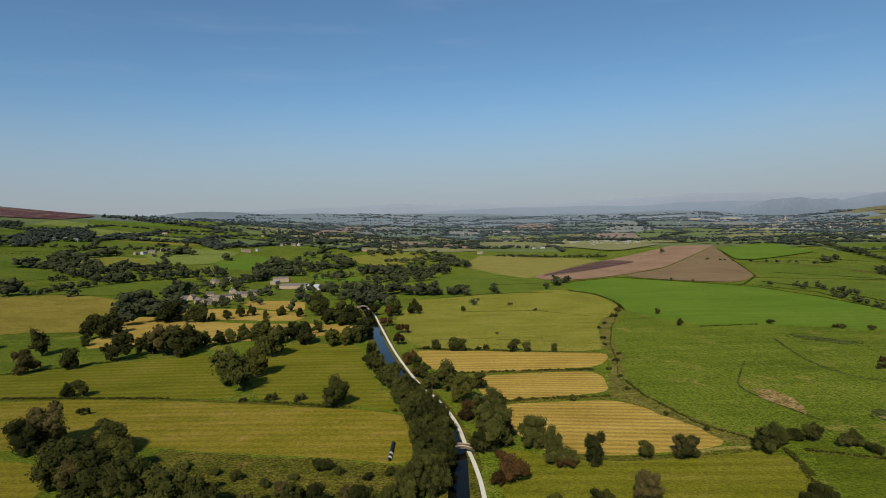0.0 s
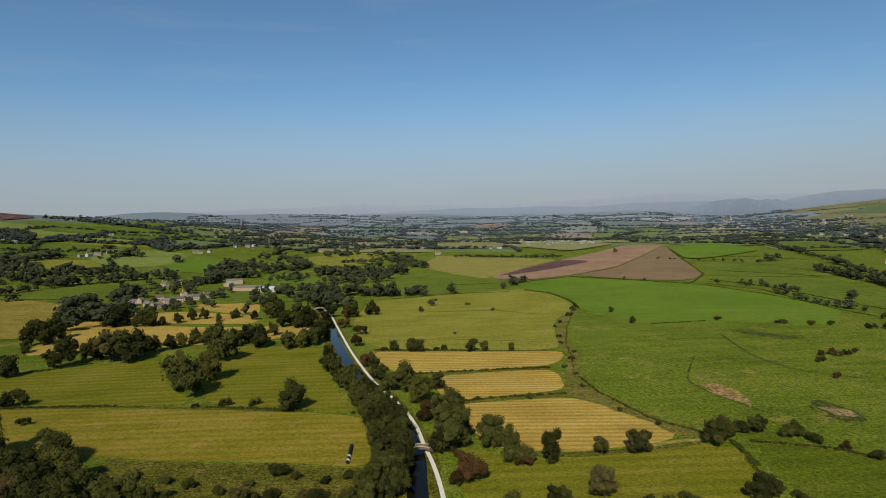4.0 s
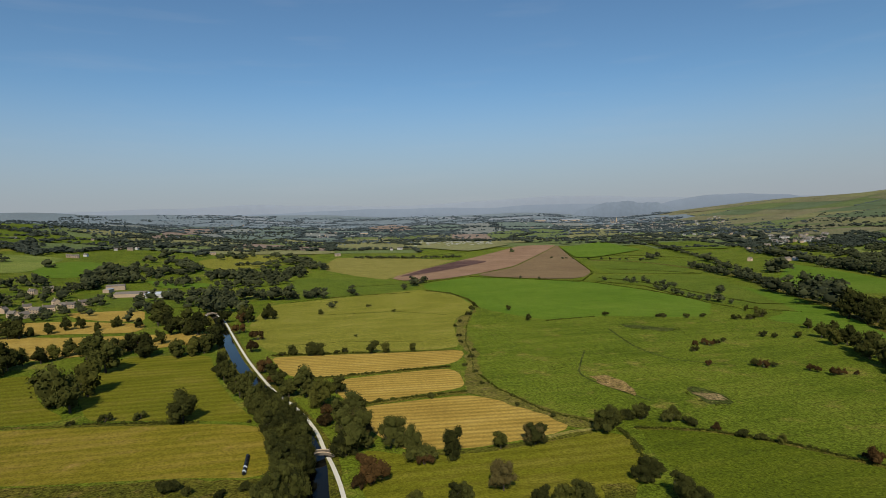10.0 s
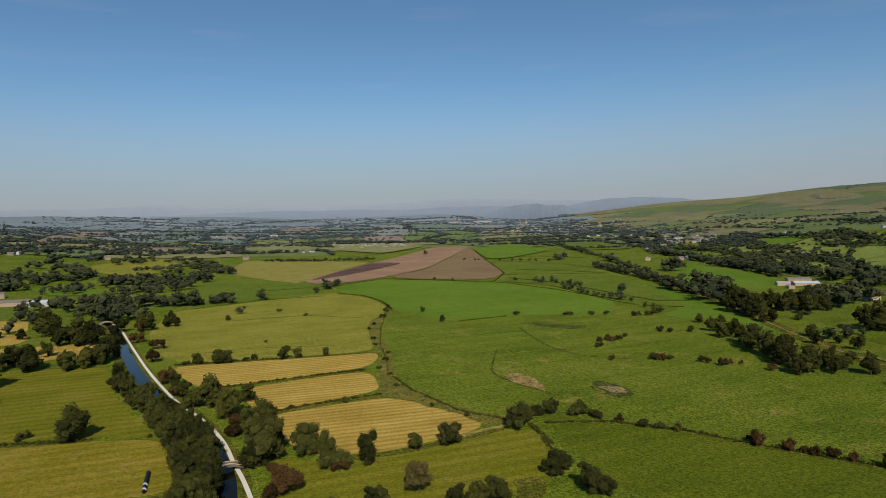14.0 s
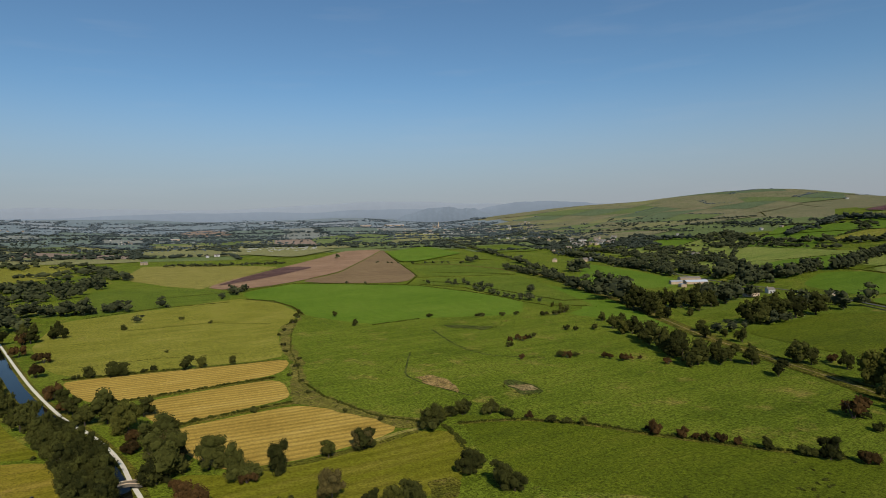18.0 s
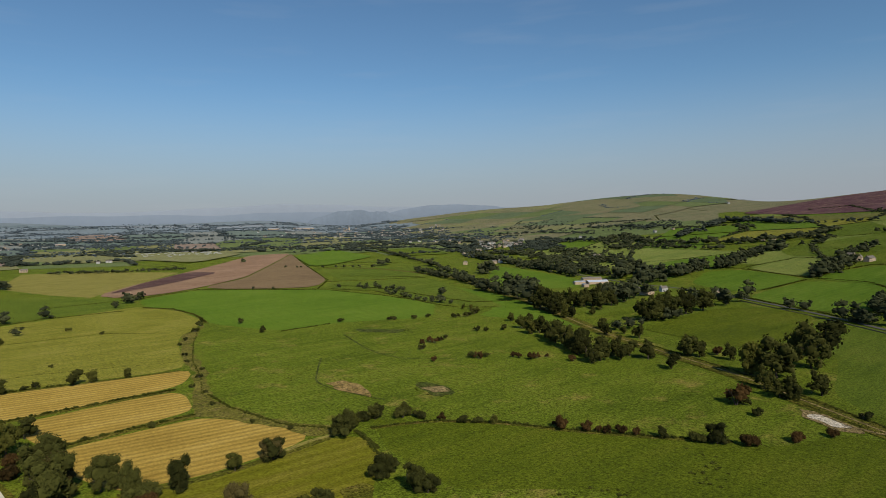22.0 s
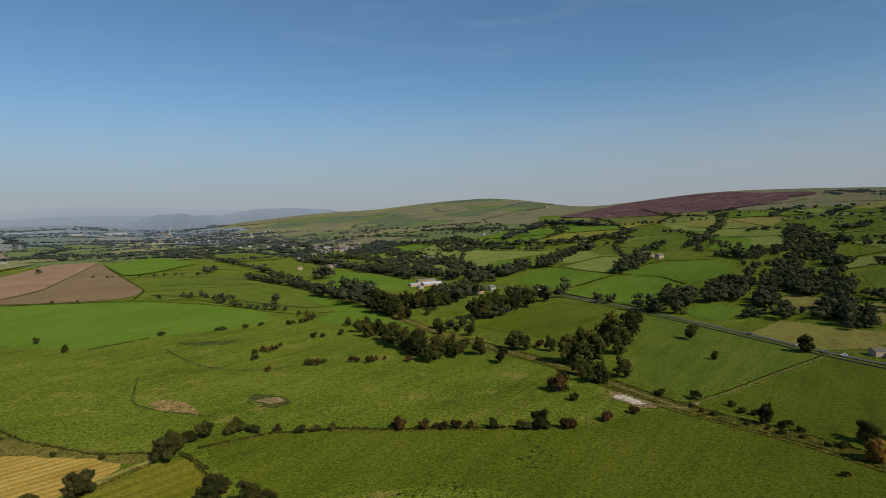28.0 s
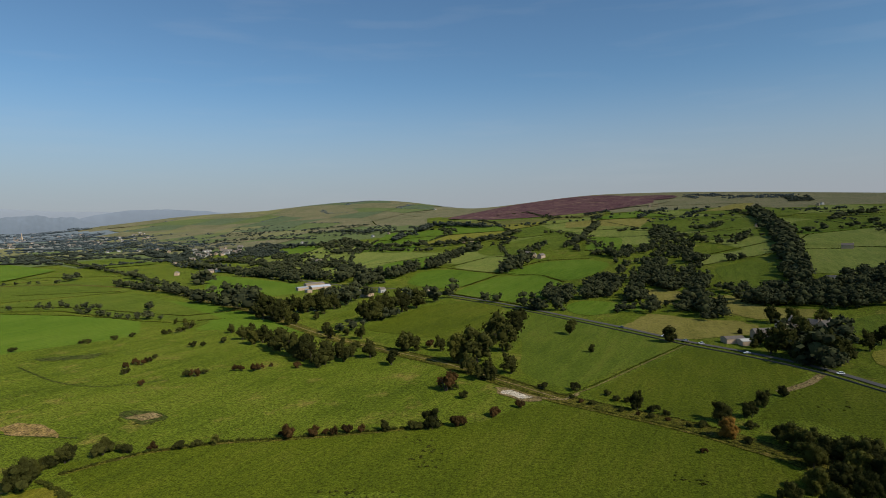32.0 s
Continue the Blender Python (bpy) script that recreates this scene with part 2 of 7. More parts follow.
PASTURE = grass_mat("rough_pasture", (0.064, 0.086, 0.006), (0.094, 0.119, 0.009), (0.130, 0.143, 0.015), 35, tuft=0.52, patch=70, yellow=(0.205, 0.16, 0.035), yellow_at=0.6, rushy=0.63)
MAT = {
    "bright": grass_mat("bright_meadow", (0.069, 0.117, 0.008), (0.090, 0.142, 0.011), (0.117, 0.160, 0.017), 12, 9, 0.07, tuft=0.25, patch=120),
    "green": grass_mat("green_meadow", (0.064, 0.090, 0.008), (0.089, 0.117, 0.011), (0.123, 0.137, 0.017), 60, tuft=0.4, patch=90, rushy=0.67),
    "lush": grass_mat("lush_meadow", (0.060, 0.077, 0.005), (0.080, 0.098, 0.006), (0.105, 0.113, 0.010), 60, tuft=0.38, patch=70, rushy=0.67),
    "mown": grass_mat("mown_meadow", (0.122, 0.111, 0.009), (0.174, 0.140, 0.013), (0.235, 0.168, 0.030), 4, 7, 0.1, tuft=0.25, patch=45, yellow=(0.269, 0.174, 0.048), yellow_at=0.62),
    "mown_dark": grass_mat("striped_meadow", (0.094, 0.096, 0.006), (0.129, 0.122, 0.009), (0.168, 0.139, 0.019), 2, 8, 0.12, tuft=0.25, patch=50),
    "olive": grass_mat("olive_pasture", (0.132, 0.126, 0.014), (0.172, 0.162, 0.021), (0.215, 0.188, 0.034), 25, tuft=0.42, patch=50, yellow=(0.25, 0.2, 0.055), yellow_at=0.64, rushy=0.68),
    "hay": grass_mat("hay_meadow", (0.155, 0.124, 0.016), (0.2, 0.156, 0.024), (0.25, 0.185, 0.038), 8, 7, 0.06, tuft=0.35, patch=50, yellow=(0.27, 0.19, 0.055), yellow_at=0.62),
    "pale": grass_mat("pale_pasture", (0.112, 0.141, 0.024), (0.151, 0.176, 0.034), (0.192, 0.200, 0.048), 45, tuft=0.35, patch=80),
    "dry": grass_mat("dry_grass", (0.145, 0.13, 0.026), (0.19, 0.165, 0.036), (0.235, 0.195, 0.055), 15, tuft=0.35, patch=40),
    "stubble": grass_mat("stubble", (0.25, 0.162, 0.03), (0.32, 0.212, 0.042), (0.38, 0.258, 0.062), 6, 5, 0.2, tuft=0.18, patch=40),
    "rush": grass_mat("rushes", (0.069, 0.065, 0.011), (0.114, 0.103, 0.017), (0.160, 0.127, 0.029), 15, tuft=0.5, patch=14, yellow=(0.17, 0.12, 0.045), yellow_at=0.58),
    "plough_pink": grass_mat("ploughed_soil", (0.179, 0.104, 0.058), (0.231, 0.140, 0.083), (0.283, 0.180, 0.108), 40, 10, 0.12, tuft=0.18, patch=90),
    "plough": grass_mat("tilled_soil", (0.136, 0.088, 0.044), (0.168, 0.112, 0.056), (0.200, 0.136, 0.068), 40, 8, 0.12, tuft=0.15, patch=120),
    "plough_dark": grass_mat("wet_soil", (0.064, 0.034, 0.028), (0.088, 0.048, 0.040), (0.160, 0.100, 0.068), 40, 10, 0.15, tuft=0.2, patch=60),
    "heather": grass_mat("heather_moor", (0.055, 0.026, 0.026), (0.098, 0.046, 0.047), (0.15, 0.082, 0.07), 10, tuft=0.4, patch=110, yellow=(0.23, 0.155, 0.09), yellow_at=0.57),
    "moorgrass": grass_mat("moor_grass", (0.088, 0.092, 0.018), (0.118, 0.116, 0.026), (0.158, 0.136, 0.042), 20, tuft=0.35, patch=160),
    # hill grass and tan bents, greyed by some haze in the colour
    "hilltop": grass_mat("hazy_hill_enclosures", (0.078, 0.102, 0.046), (0.096, 0.12, 0.056), (0.118, 0.138, 0.066), 30, tuft=0.3, patch=150),
    "hillpale": grass_mat("hazy_hill_bents", (0.122, 0.12, 0.056), (0.152, 0.142, 0.067), (0.2, 0.166, 0.09), 100, tuft=0.35, patch=150, yellow=(0.2, 0.162, 0.1), yellow_at=0.6),
    "bank": grass_mat("rough_bank", (0.05, 0.055, 0.006), (0.082, 0.078, 0.009), (0.125, 0.1, 0.016), 10, tuft=0.6, patch=20, yellow=(0.17, 0.115, 0.035), yellow_at=0.6),
    "earth": grass_mat("bare_earth", (0.15, 0.11, 0.04), (0.2, 0.145, 0.06), (0.26, 0.19, 0.085), 10, tuft=0.55, patch=12),
    "dry_earth": grass_mat("dry_bents", (0.12, 0.1, 0.02), (0.2, 0.135, 0.045), (0.29, 0.19, 0.08), 10, tuft=0.6, patch=9),
    "bog": grass_mat("bog_rushes", (0.028, 0.04, 0.007), (0.05, 0.062, 0.01), (0.085, 0.09, 0.02), 15, tuft=0.6, patch=10, yellow=(0.16, 0.11, 0.04), yellow_at=0.6),
    "gravel": grass_mat("pale_gravel", (0.28, 0.22, 0.14), (0.46, 0.39, 0.28), (0.58, 0.51, 0.4), 15, tuft=0.5, patch=8),
    # land some kilometres off, its base colours blended with blue-grey air haze
    "distant_green": grass_mat("distant_haze_pasture", (0.088, 0.112, 0.036), (0.110, 0.134, 0.044), (0.134, 0.154, 0.055), 20, tuft=0.3, patch=200),
    "distant_pale": grass_mat("distant_haze_hay", (0.140, 0.140, 0.056), (0.172, 0.165, 0.066), (0.203, 0.187, 0.078), 20, tuft=0.3, patch=200),
    "distant_earth": grass_mat("distant_haze_plough", (0.172, 0.122, 0.088), (0.203, 0.149, 0.111), (0.234, 0.177, 0.135), 20, tuft=0.2, patch=200),
    "horizon_green": grass_mat("horizon_haze_pasture", (0.099, 0.126, 0.098), (0.116, 0.142, 0.112), (0.133, 0.158, 0.128), 20, tuft=0.15, patch=300),
    "horizon_pale": grass_mat("horizon_haze_hay", (0.150, 0.161, 0.135), (0.172, 0.178, 0.151), (0.194, 0.194, 0.167), 20, tuft=0.15, patch=300),
    "skyline_green": grass_mat("skyline_haze_pasture", (0.143, 0.173, 0.180), (0.157, 0.185, 0.192), (0.172, 0.198, 0.204), 20, tuft=0.1, patch=300),
    "skyline_pale": grass_mat("skyline_haze_hay", (0.184, 0.203, 0.211), (0.199, 0.216, 0.222), (0.215, 0.228, 0.233), 20, tuft=0.1, patch=300),
}
OAK = leaf_mat("oak_leaves", (0.017, 0.019, 0.006), (0.072, 0.072, 0.016))
LIME = leaf_mat("yellow_green_leaves", (0.030, 0.033, 0.008), (0.115, 0.108, 0.020))
BROWN = leaf_mat("browning_leaves", (0.04, 0.034, 0.01), (0.13, 0.1, 0.032))
RUST = leaf_mat("turning_leaves", (0.020, 0.016, 0.006), (0.085, 0.046, 0.015))
GOLD = leaf_mat("golden_leaves", (0.16, 0.075, 0.015), (0.3, 0.16, 0.03))
CONIFER = leaf_mat("dark_needles", (0.012, 0.025, 0.012), (0.035, 0.06, 0.02))
# Air haze is mixed into these four leaf colours, more with distance.
FAR_HAZE_LEAF = leaf_mat("far_haze_leaves", (0.025, 0.030, 0.017), (0.084, 0.089, 0.036), True)
DISTANT_HAZE_LEAF = leaf_mat("distant_haze_leaves", (0.038, 0.047, 0.034), (0.072, 0.082, 0.056), True)
HORIZON_HAZE_LEAF = leaf_mat("horizon_haze_leaves", (0.066, 0.084, 0.082), (0.090, 0.108, 0.104), True)
SKYLINE_HAZE_LEAF = leaf_mat("skyline_haze_leaves", (0.115, 0.140, 0.152), (0.140, 0.165, 0.175), True)
HEDGE_LEAF = leaf_mat("hedge_leaves", (0.022, 0.03, 0.005), (0.075, 0.075, 0.013), True)
BARK = plain_mat("bark", (0.09, 0.07, 0.05), 0.95, 0.1, 0.3, 2.0)
STONE = plain_mat("gritstone", (0.56, 0.42, 0.275), 0.9, 0.2, 0.3, 0.8, rnd=0.2)
BRIDGE_STONE = plain_mat("weathered_bridge_stone", (0.2, 0.165, 0.12), 0.95, 0.2, 0.35, 1.2)
DRYSTONE = plain_mat("dry_stone", (0.14, 0.12, 0.09), 0.95, 0.2, 0.35, 0.5)
PALE = plain_mat("pale_render", (0.6, 0.57, 0.5), 0.8, 0.3, 0.1, 0.6, rnd=0.12)
SLATE = plain_mat("stone_slate", (0.2, 0.165, 0.13), 0.8, 0.3, 0.25, 1.0, rnd=0.25)
STEEL = plain_mat("pale_steel_roof", (0.4, 0.4, 0.39), 0.5, 0.5, 0.15, 0.3, rnd=0.15)
WHITE_ROOF = plain_mat("white_roof_sheet", (0.6, 0.61, 0.62), 0.5, 0.4, 0.1, 0.3)
RUSTY = plain_mat("clay", (0.35, 0.16, 0.09), 0.9, 0.2, 0.2, 1.0)
GLASS = plain_mat("window_glass", (0.03, 0.04, 0.05), 0.1, 0.6, 0.2, 1.0)
WOODDARK = plain_mat("dark_door", (0.05, 0.04, 0.035), 0.6, 0.3, 0.2, 1.0)
ASPHALT = plain_mat("asphalt", (0.09, 0.08, 0.064), 0.9, 0.3, 0.2, 0.2)
PATH = plain_mat("crushed_limestone", (0.54, 0.5, 0.41), 0.95, 0.2, 0.15, 0.4)
BALLAST = plain_mat("ballast", (0.17, 0.13, 0.075), 0.95, 0.2, 0.3, 0.3)
PAINT = plain_mat("road_paint", (0.75, 0.75, 0.72), 0.7, 0.3, 0.1, 1.0)
BLACKWRAP = plain_mat("black_wrap", (0.012, 0.012, 0.013), 0.35, 0.5, 0.2, 2.0)
WHITEWRAP = plain_mat("white_wrap", (0.75, 0.76, 0.74), 0.35, 0.5, 0.1, 2.0)
CARS = [plain_mat("car_white", (0.8, 0.8, 0.8), 0.3, 0.5, 0.03, 1.0), plain_mat("car_dark", (0.04, 0.045, 0.05), 0.3, 0.5, 0.1, 1.0), plain_mat("car_silver", (0.4, 0.42, 0.44), 0.3, 0.5, 0.05, 1.0, metal=0.5)]
TYRE = plain_mat("tyre", (0.02, 0.02, 0.02), 0.9, 0.2, 0.1, 1.0)
# The blue of these backdrop hills is haze put into the base colour.
HAZY_FAR_HILL = plain_mat("hazy_far_hills", (0.265, 0.305, 0.35), 0.95, 0.0, 0.06, 0.002)
HAZY_NEAR_HILL = plain_mat("hazy_wooded_hills", (0.16, 0.195, 0.2), 0.95, 0.0, 0.3, 0.012)
HAZE_BLUE_HILL = plain_mat("haze_blue_hill", (0.235, 0.275, 0.315), 0.95, 0.0, 0.1, 0.006)
HAZY_FARTHER_HILL = plain_mat("hazy_farther_hills", (0.33, 0.362, 0.40), 0.95, 0.0, 0.04, 0.002)
WATER, _nt, _b = nodes_of("canal_water", 0.03, 0.07)
_b.inputs["Base Color"].default_value = (0.008, 0.008, 0.005, 1)
add_bump(_nt, _b, noise_node(_nt, ground_position(_nt), 1.3, 3.0), 0.06, 0.1)


# ---- helpers of this scene ----
def mesh_of(name, bm, material):
    me = bpy.data.meshes.new(name)
    bm.to_mesh(me)
    bm.free()
    me.materials.append(material)
    return me


def part(name, bm, material, parent, label=""):
    ob = new(name, mesh_of(name, bm, material))
    ob.parent = parent
    return tagged(ob, label)


def raw_mesh(name, verts, faces, material):
    """A mesh from arrays: verts n x 3, faces all of one size."""
    verts, faces = np.asarray(verts, np.float32), np.asarray(faces, np.int32)
    me = bpy.data.meshes.new(name)
    k = faces.shape[1]
    me.vertices.add(len(verts))
    me.vertices.foreach_set("co", verts.ravel())
    me.loops.add(faces.size)
    me.loops.foreach_set("vertex_index", faces.ravel())
    me.polygons.add(len(faces))
    me.polygons.foreach_set("loop_start", np.arange(len(faces), dtype=np.int32) * k)
    me.update(calc_edges=True)
    me.materials.append(material)
    return me


def box(bm, x0, y0, z0, x1, y1, z1):
    m = Matrix.Translation(((x0 + x1) / 2, (y0 + y1) / 2, (z0 + z1) / 2)) @ Matrix.Diagonal((x1 - x0, y1 - y0, z1 - z0, 1))
    return bmesh.ops.create_cube(bm, size=1, matrix=m)["verts"]


def sm(a, b, v):
    u = min(max((v - a) / (b - a), 0.0), 1.0)
    return u * u * (3 - 2 * u)


def bump(x, y, cx, cy, az, along_left, along_right, across):
    """A long hill at (cx, cy) whose cross axis points along azimuth az."""
    dx, dy = x - cx, y - cy
    c = dx * math.sin(az) + dy * math.cos(az)
    a = dx * math.cos(az) - dy * math.sin(az)
    w = along_right if a > 0 else along_left
    return math.exp(-(a / w) ** 2 - (c / across) ** 2)


def rolling(x, y):
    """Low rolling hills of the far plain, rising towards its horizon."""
    r = math.hypot(x, y)
    if r < 1900 or y < 0:
        return 0.0
    az = math.degrees(math.atan2(x, y))
    w = sm(-34, -22, az) * (1 - sm(21, 31, az))
    if w == 0:
        return 0.0
    u, v = 0.17 * x + 0.98 * y, 0.98 * x - 0.17 * y
    waves = noise.noise(Vector((v / 850, u / 330, 4.0))) + 0.5 * noise.noise(Vector((v / 380, u / 170, 9.0)))
    return w * (sm(1900, 2700, r) * 17 * waves + 58 * sm(2400, 5000, r) ** 1.2)


def height(x, y):
    """Height of the land: flat valley floor, a moor to the east, a fell to the west, rising plain ahead."""
    s = 0.92 * x - 0.39 * y - 470
    east = 0.0
    if s > 0:
        east = 0.072 * (math.sqrt(s * s + 120 ** 2) - 120)
        east = east if east < 70 else 70 + 45 * (1 - math.exp(-(east - 70) / 45))
    s = -0.95 * x + 0.3 * y - 500
    west = 262 * (min(s, 2500) / 2335) ** 1.35 * (1 - 0.62 * sm(2250, 3900, y)) if s > 0 else 0.0
    plain = 66 * sm(1500, 5200, 0.34 * x + 0.94 * y) + rolling(x, y)
    moor = 98 * bump(x, y, 3560, 540, 1.42, 720, 1500, 1100)
    green_hill = 93 * bump(x, y, 3750, 2350, 1.02, 1500, 560, 800)
    green_hill += 14 * bump(x, y, 3920, 1998, 1.1, 350, 350, 900) - 25 * bump(x, y, 3295, 2915, 0.846, 370, 400, 900)
    return east + west + plain + moor * sm(300, 1500, x) + green_hill


# ---- land ----
def build_ground():
    """One sheet from under the camera to the horizon: rings that widen with distance."""
    radii = [0.0] + [18 * 1.033 ** i for i in range(180)]
    radii = [r for r in radii if r < 4900] + [4900]
    n = 480
    verts, faces = [], []
    for r in radii:
        for k in range(n):
            a = 2 * math.pi * k / n
            x, y = r * math.sin(a), r * math.cos(a)
            verts.append((x, y, height(x, y)))
    for i in range(len(radii) - 1):
        for k in range(n):
            a, b = i * n + k, i * n + (k + 1) % n
            faces.append((a, a + n, b + n, b))
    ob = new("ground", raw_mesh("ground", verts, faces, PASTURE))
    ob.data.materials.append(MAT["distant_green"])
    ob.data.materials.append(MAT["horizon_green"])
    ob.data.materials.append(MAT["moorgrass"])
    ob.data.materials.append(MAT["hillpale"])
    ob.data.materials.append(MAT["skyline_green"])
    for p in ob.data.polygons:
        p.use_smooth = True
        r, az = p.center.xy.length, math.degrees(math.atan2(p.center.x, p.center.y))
        # beyond 1900 m the sheet takes colours with haze painted in
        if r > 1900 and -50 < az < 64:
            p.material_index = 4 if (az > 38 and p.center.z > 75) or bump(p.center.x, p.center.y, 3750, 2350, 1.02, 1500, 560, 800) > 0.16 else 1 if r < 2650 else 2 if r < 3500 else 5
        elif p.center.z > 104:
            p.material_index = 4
    return tagged(ob, "wide green valley of rough pasture rising to moorland", "ground", kind="structure")


def inside(x, y, poly):
    r = False
    for (x0, y0), (x1, y1) in zip(poly, poly[1:] + poly[:1]):
        if (y0 > y) != (y1 > y) and x < (x1 - x0) * (y - y0) / (y1 - y0) + x0:
            r = not r
    return r


def smooth_line(pts, step):
    """A Catmull-Rom curve through the plan points."""
    pts = [pts[0]] + list(pts) + [pts[-1]]
    out = []
    for a, b, c, d in zip(pts, pts[1:], pts[2:], pts[3:]):
        n = max(1, int(math.hypot(c[0] - b[0], c[1] - b[1]) / step))
        for k in range(n):
            t = k / n
            out.append(tuple(0.5 * (2 * q + (r - p) * t + (2 * p - 5 * q + 4 * r - s) * t * t + (3 * q - p - 3 * r + s) * t ** 3) for p, q, r, s in zip(a, b, c, d)))
    return out + [pts[-1]]


FIELD_COUNT = [0]


def field(kind, pts, label, rounded=True):
    """A field: its plan outline laid on the land, with softly wavering edges."""
    FIELD_COUNT[0] += 1
    far = max(math.hypot(*p) for p in pts)
    edge = []
    for (x0, y0), (x1, y1) in zip(pts, pts[1:] + pts[:1]):
        rough = kind in ("rush", "earth", "dry_earth", "dry", "bank", "bog", "gravel")
        n = max(1, int(math.hypot(x1 - x0, y1 - y0) / (2.5 if rough else max(6, far * 0.02))))
        for k in range(n):
            x, y = x0 + (x1 - x0) * k / n, y0 + (y1 - y0) * k / n
            k2, amp = (0.11, 3.6) if rough else (0.03, 1.6)
            q = noise.noise_vector(Vector((x * k2, y * k2, 0.0)))
            edge.append((x + q.x * amp, y + q.y * amp))
    for _ in range(1 if rounded else 0):
        edge = [((a[0] + 2 * b[0] + c[0]) / 4, (a[1] + 2 * b[1] + c[1]) / 4) for a, b, c in zip(edge[-1:] + edge[:-1], edge, edge[1:] + edge[:1])]
    bm = bmesh.new()
    vs = [bm.verts.new((x, y, 0)) for x, y in edge]
    bm.faces.new(vs)
    bmesh.ops.triangulate(bm, faces=bm.faces[:])
    steep = max(height(*p) for p in pts) > 0.3
    if steep:
        for _ in range(5):
            long = [e for e in bm.edges if e.calc_length() > max(25, far * 0.03)]
            if not long:
                break
            bmesh.ops.subdivide_edges(bm, edges=long, cuts=1)
            bmesh.ops.triangulate(bm, faces=[f for f in bm.faces if len(f.verts) > 3])
    over = {"bank": 0.06, "rush": 0.12, "bog": 0.12, "plough_dark": 0.18, "earth": 0.18, "dry_earth": 0.18, "gravel": 0.24}.get(kind, 0.0)
    lift = ((0.0004 if far < 2000 else 0.001) * far if steep else 0.04) + 0.005 * (FIELD_COUNT[0] * 4 % 11) + over
    lift += 0.0008 * far if over > 0.1 and far > 700 else 0.0
    for v in bm.verts:
        v.co.z = height(v.co.x, v.co.y) + lift
    bmesh.ops.recalc_face_normals(bm, faces=bm.faces[:])
    if sum(f.normal.z for f in bm.faces) < 0:
        bmesh.ops.reverse_faces(bm, faces=bm.faces[:])
    return tagged(new("field", mesh_of("field", bm, MAT[kind])), label, "field", kind="structure")


def strip(name, pts, width, material, lift, label, category, kind="structure", step=6.0, thick=0.0):
    """A ribbon along a plan line: road, path, water, track; with thick, a wall of that height."""
    line = smooth_line(pts, step)
    verts, faces = [], []
    for i, p in enumerate(line):
        a, b = line[max(0, i - 1)], line[min(len(line) - 1, i + 1)]
        d = math.hypot(b[0] - a[0], b[1] - a[1]) or 1
        nx, ny = -(b[1] - a[1]) / d, (b[0] - a[0]) / d
        w = width / 2 * (1 + 0.08 * noise.noise(Vector((p[0] * 0.06, p[1] * 0.06, 3))))
        h = height(*p) + lift
        l, r = (p[0] + nx * w, p[1] + ny * w), (p[0] - nx * w, p[1] - ny * w)
        if thick:
            t = thick * (1 + 0.15 * noise.noise(Vector((p[0] * 0.2, p[1] * 0.2, 7))))
            verts += [(*l, h - 0.3), (*l, h + t * 0.9), (*p, h + t), (*r, h + t * 0.9), (*r, h - 0.3)]
        else:
            verts += [(*l, h), (*r, h)]
    k = 5 if thick else 2
    for i in range(len(line) - 1):
        for j in range(k - 1):
            faces.append((i * k + j, i * k + j + 1, (i + 1) * k + j + 1, (i + 1) * k + j))
    ob = new(name, raw_mesh(name, verts, faces, material))
    if not thick and ob.data.polygons[0].normal.z < 0:
        ob.data.flip_normals()
    return tagged(ob, label, category, kind=kind)


# ---- trees ----
def ico(sub):
    bm = bmesh.new()
    bmesh.ops.create_icosphere(bm, subdivisions=sub, radius=1)
    v = np.array([x.co[:] for x in bm.verts])
    f = np.array([[x.index for x in q.verts] for q in bm.faces])
    bm.free()
    return v, f


ICO1 = ico(1)


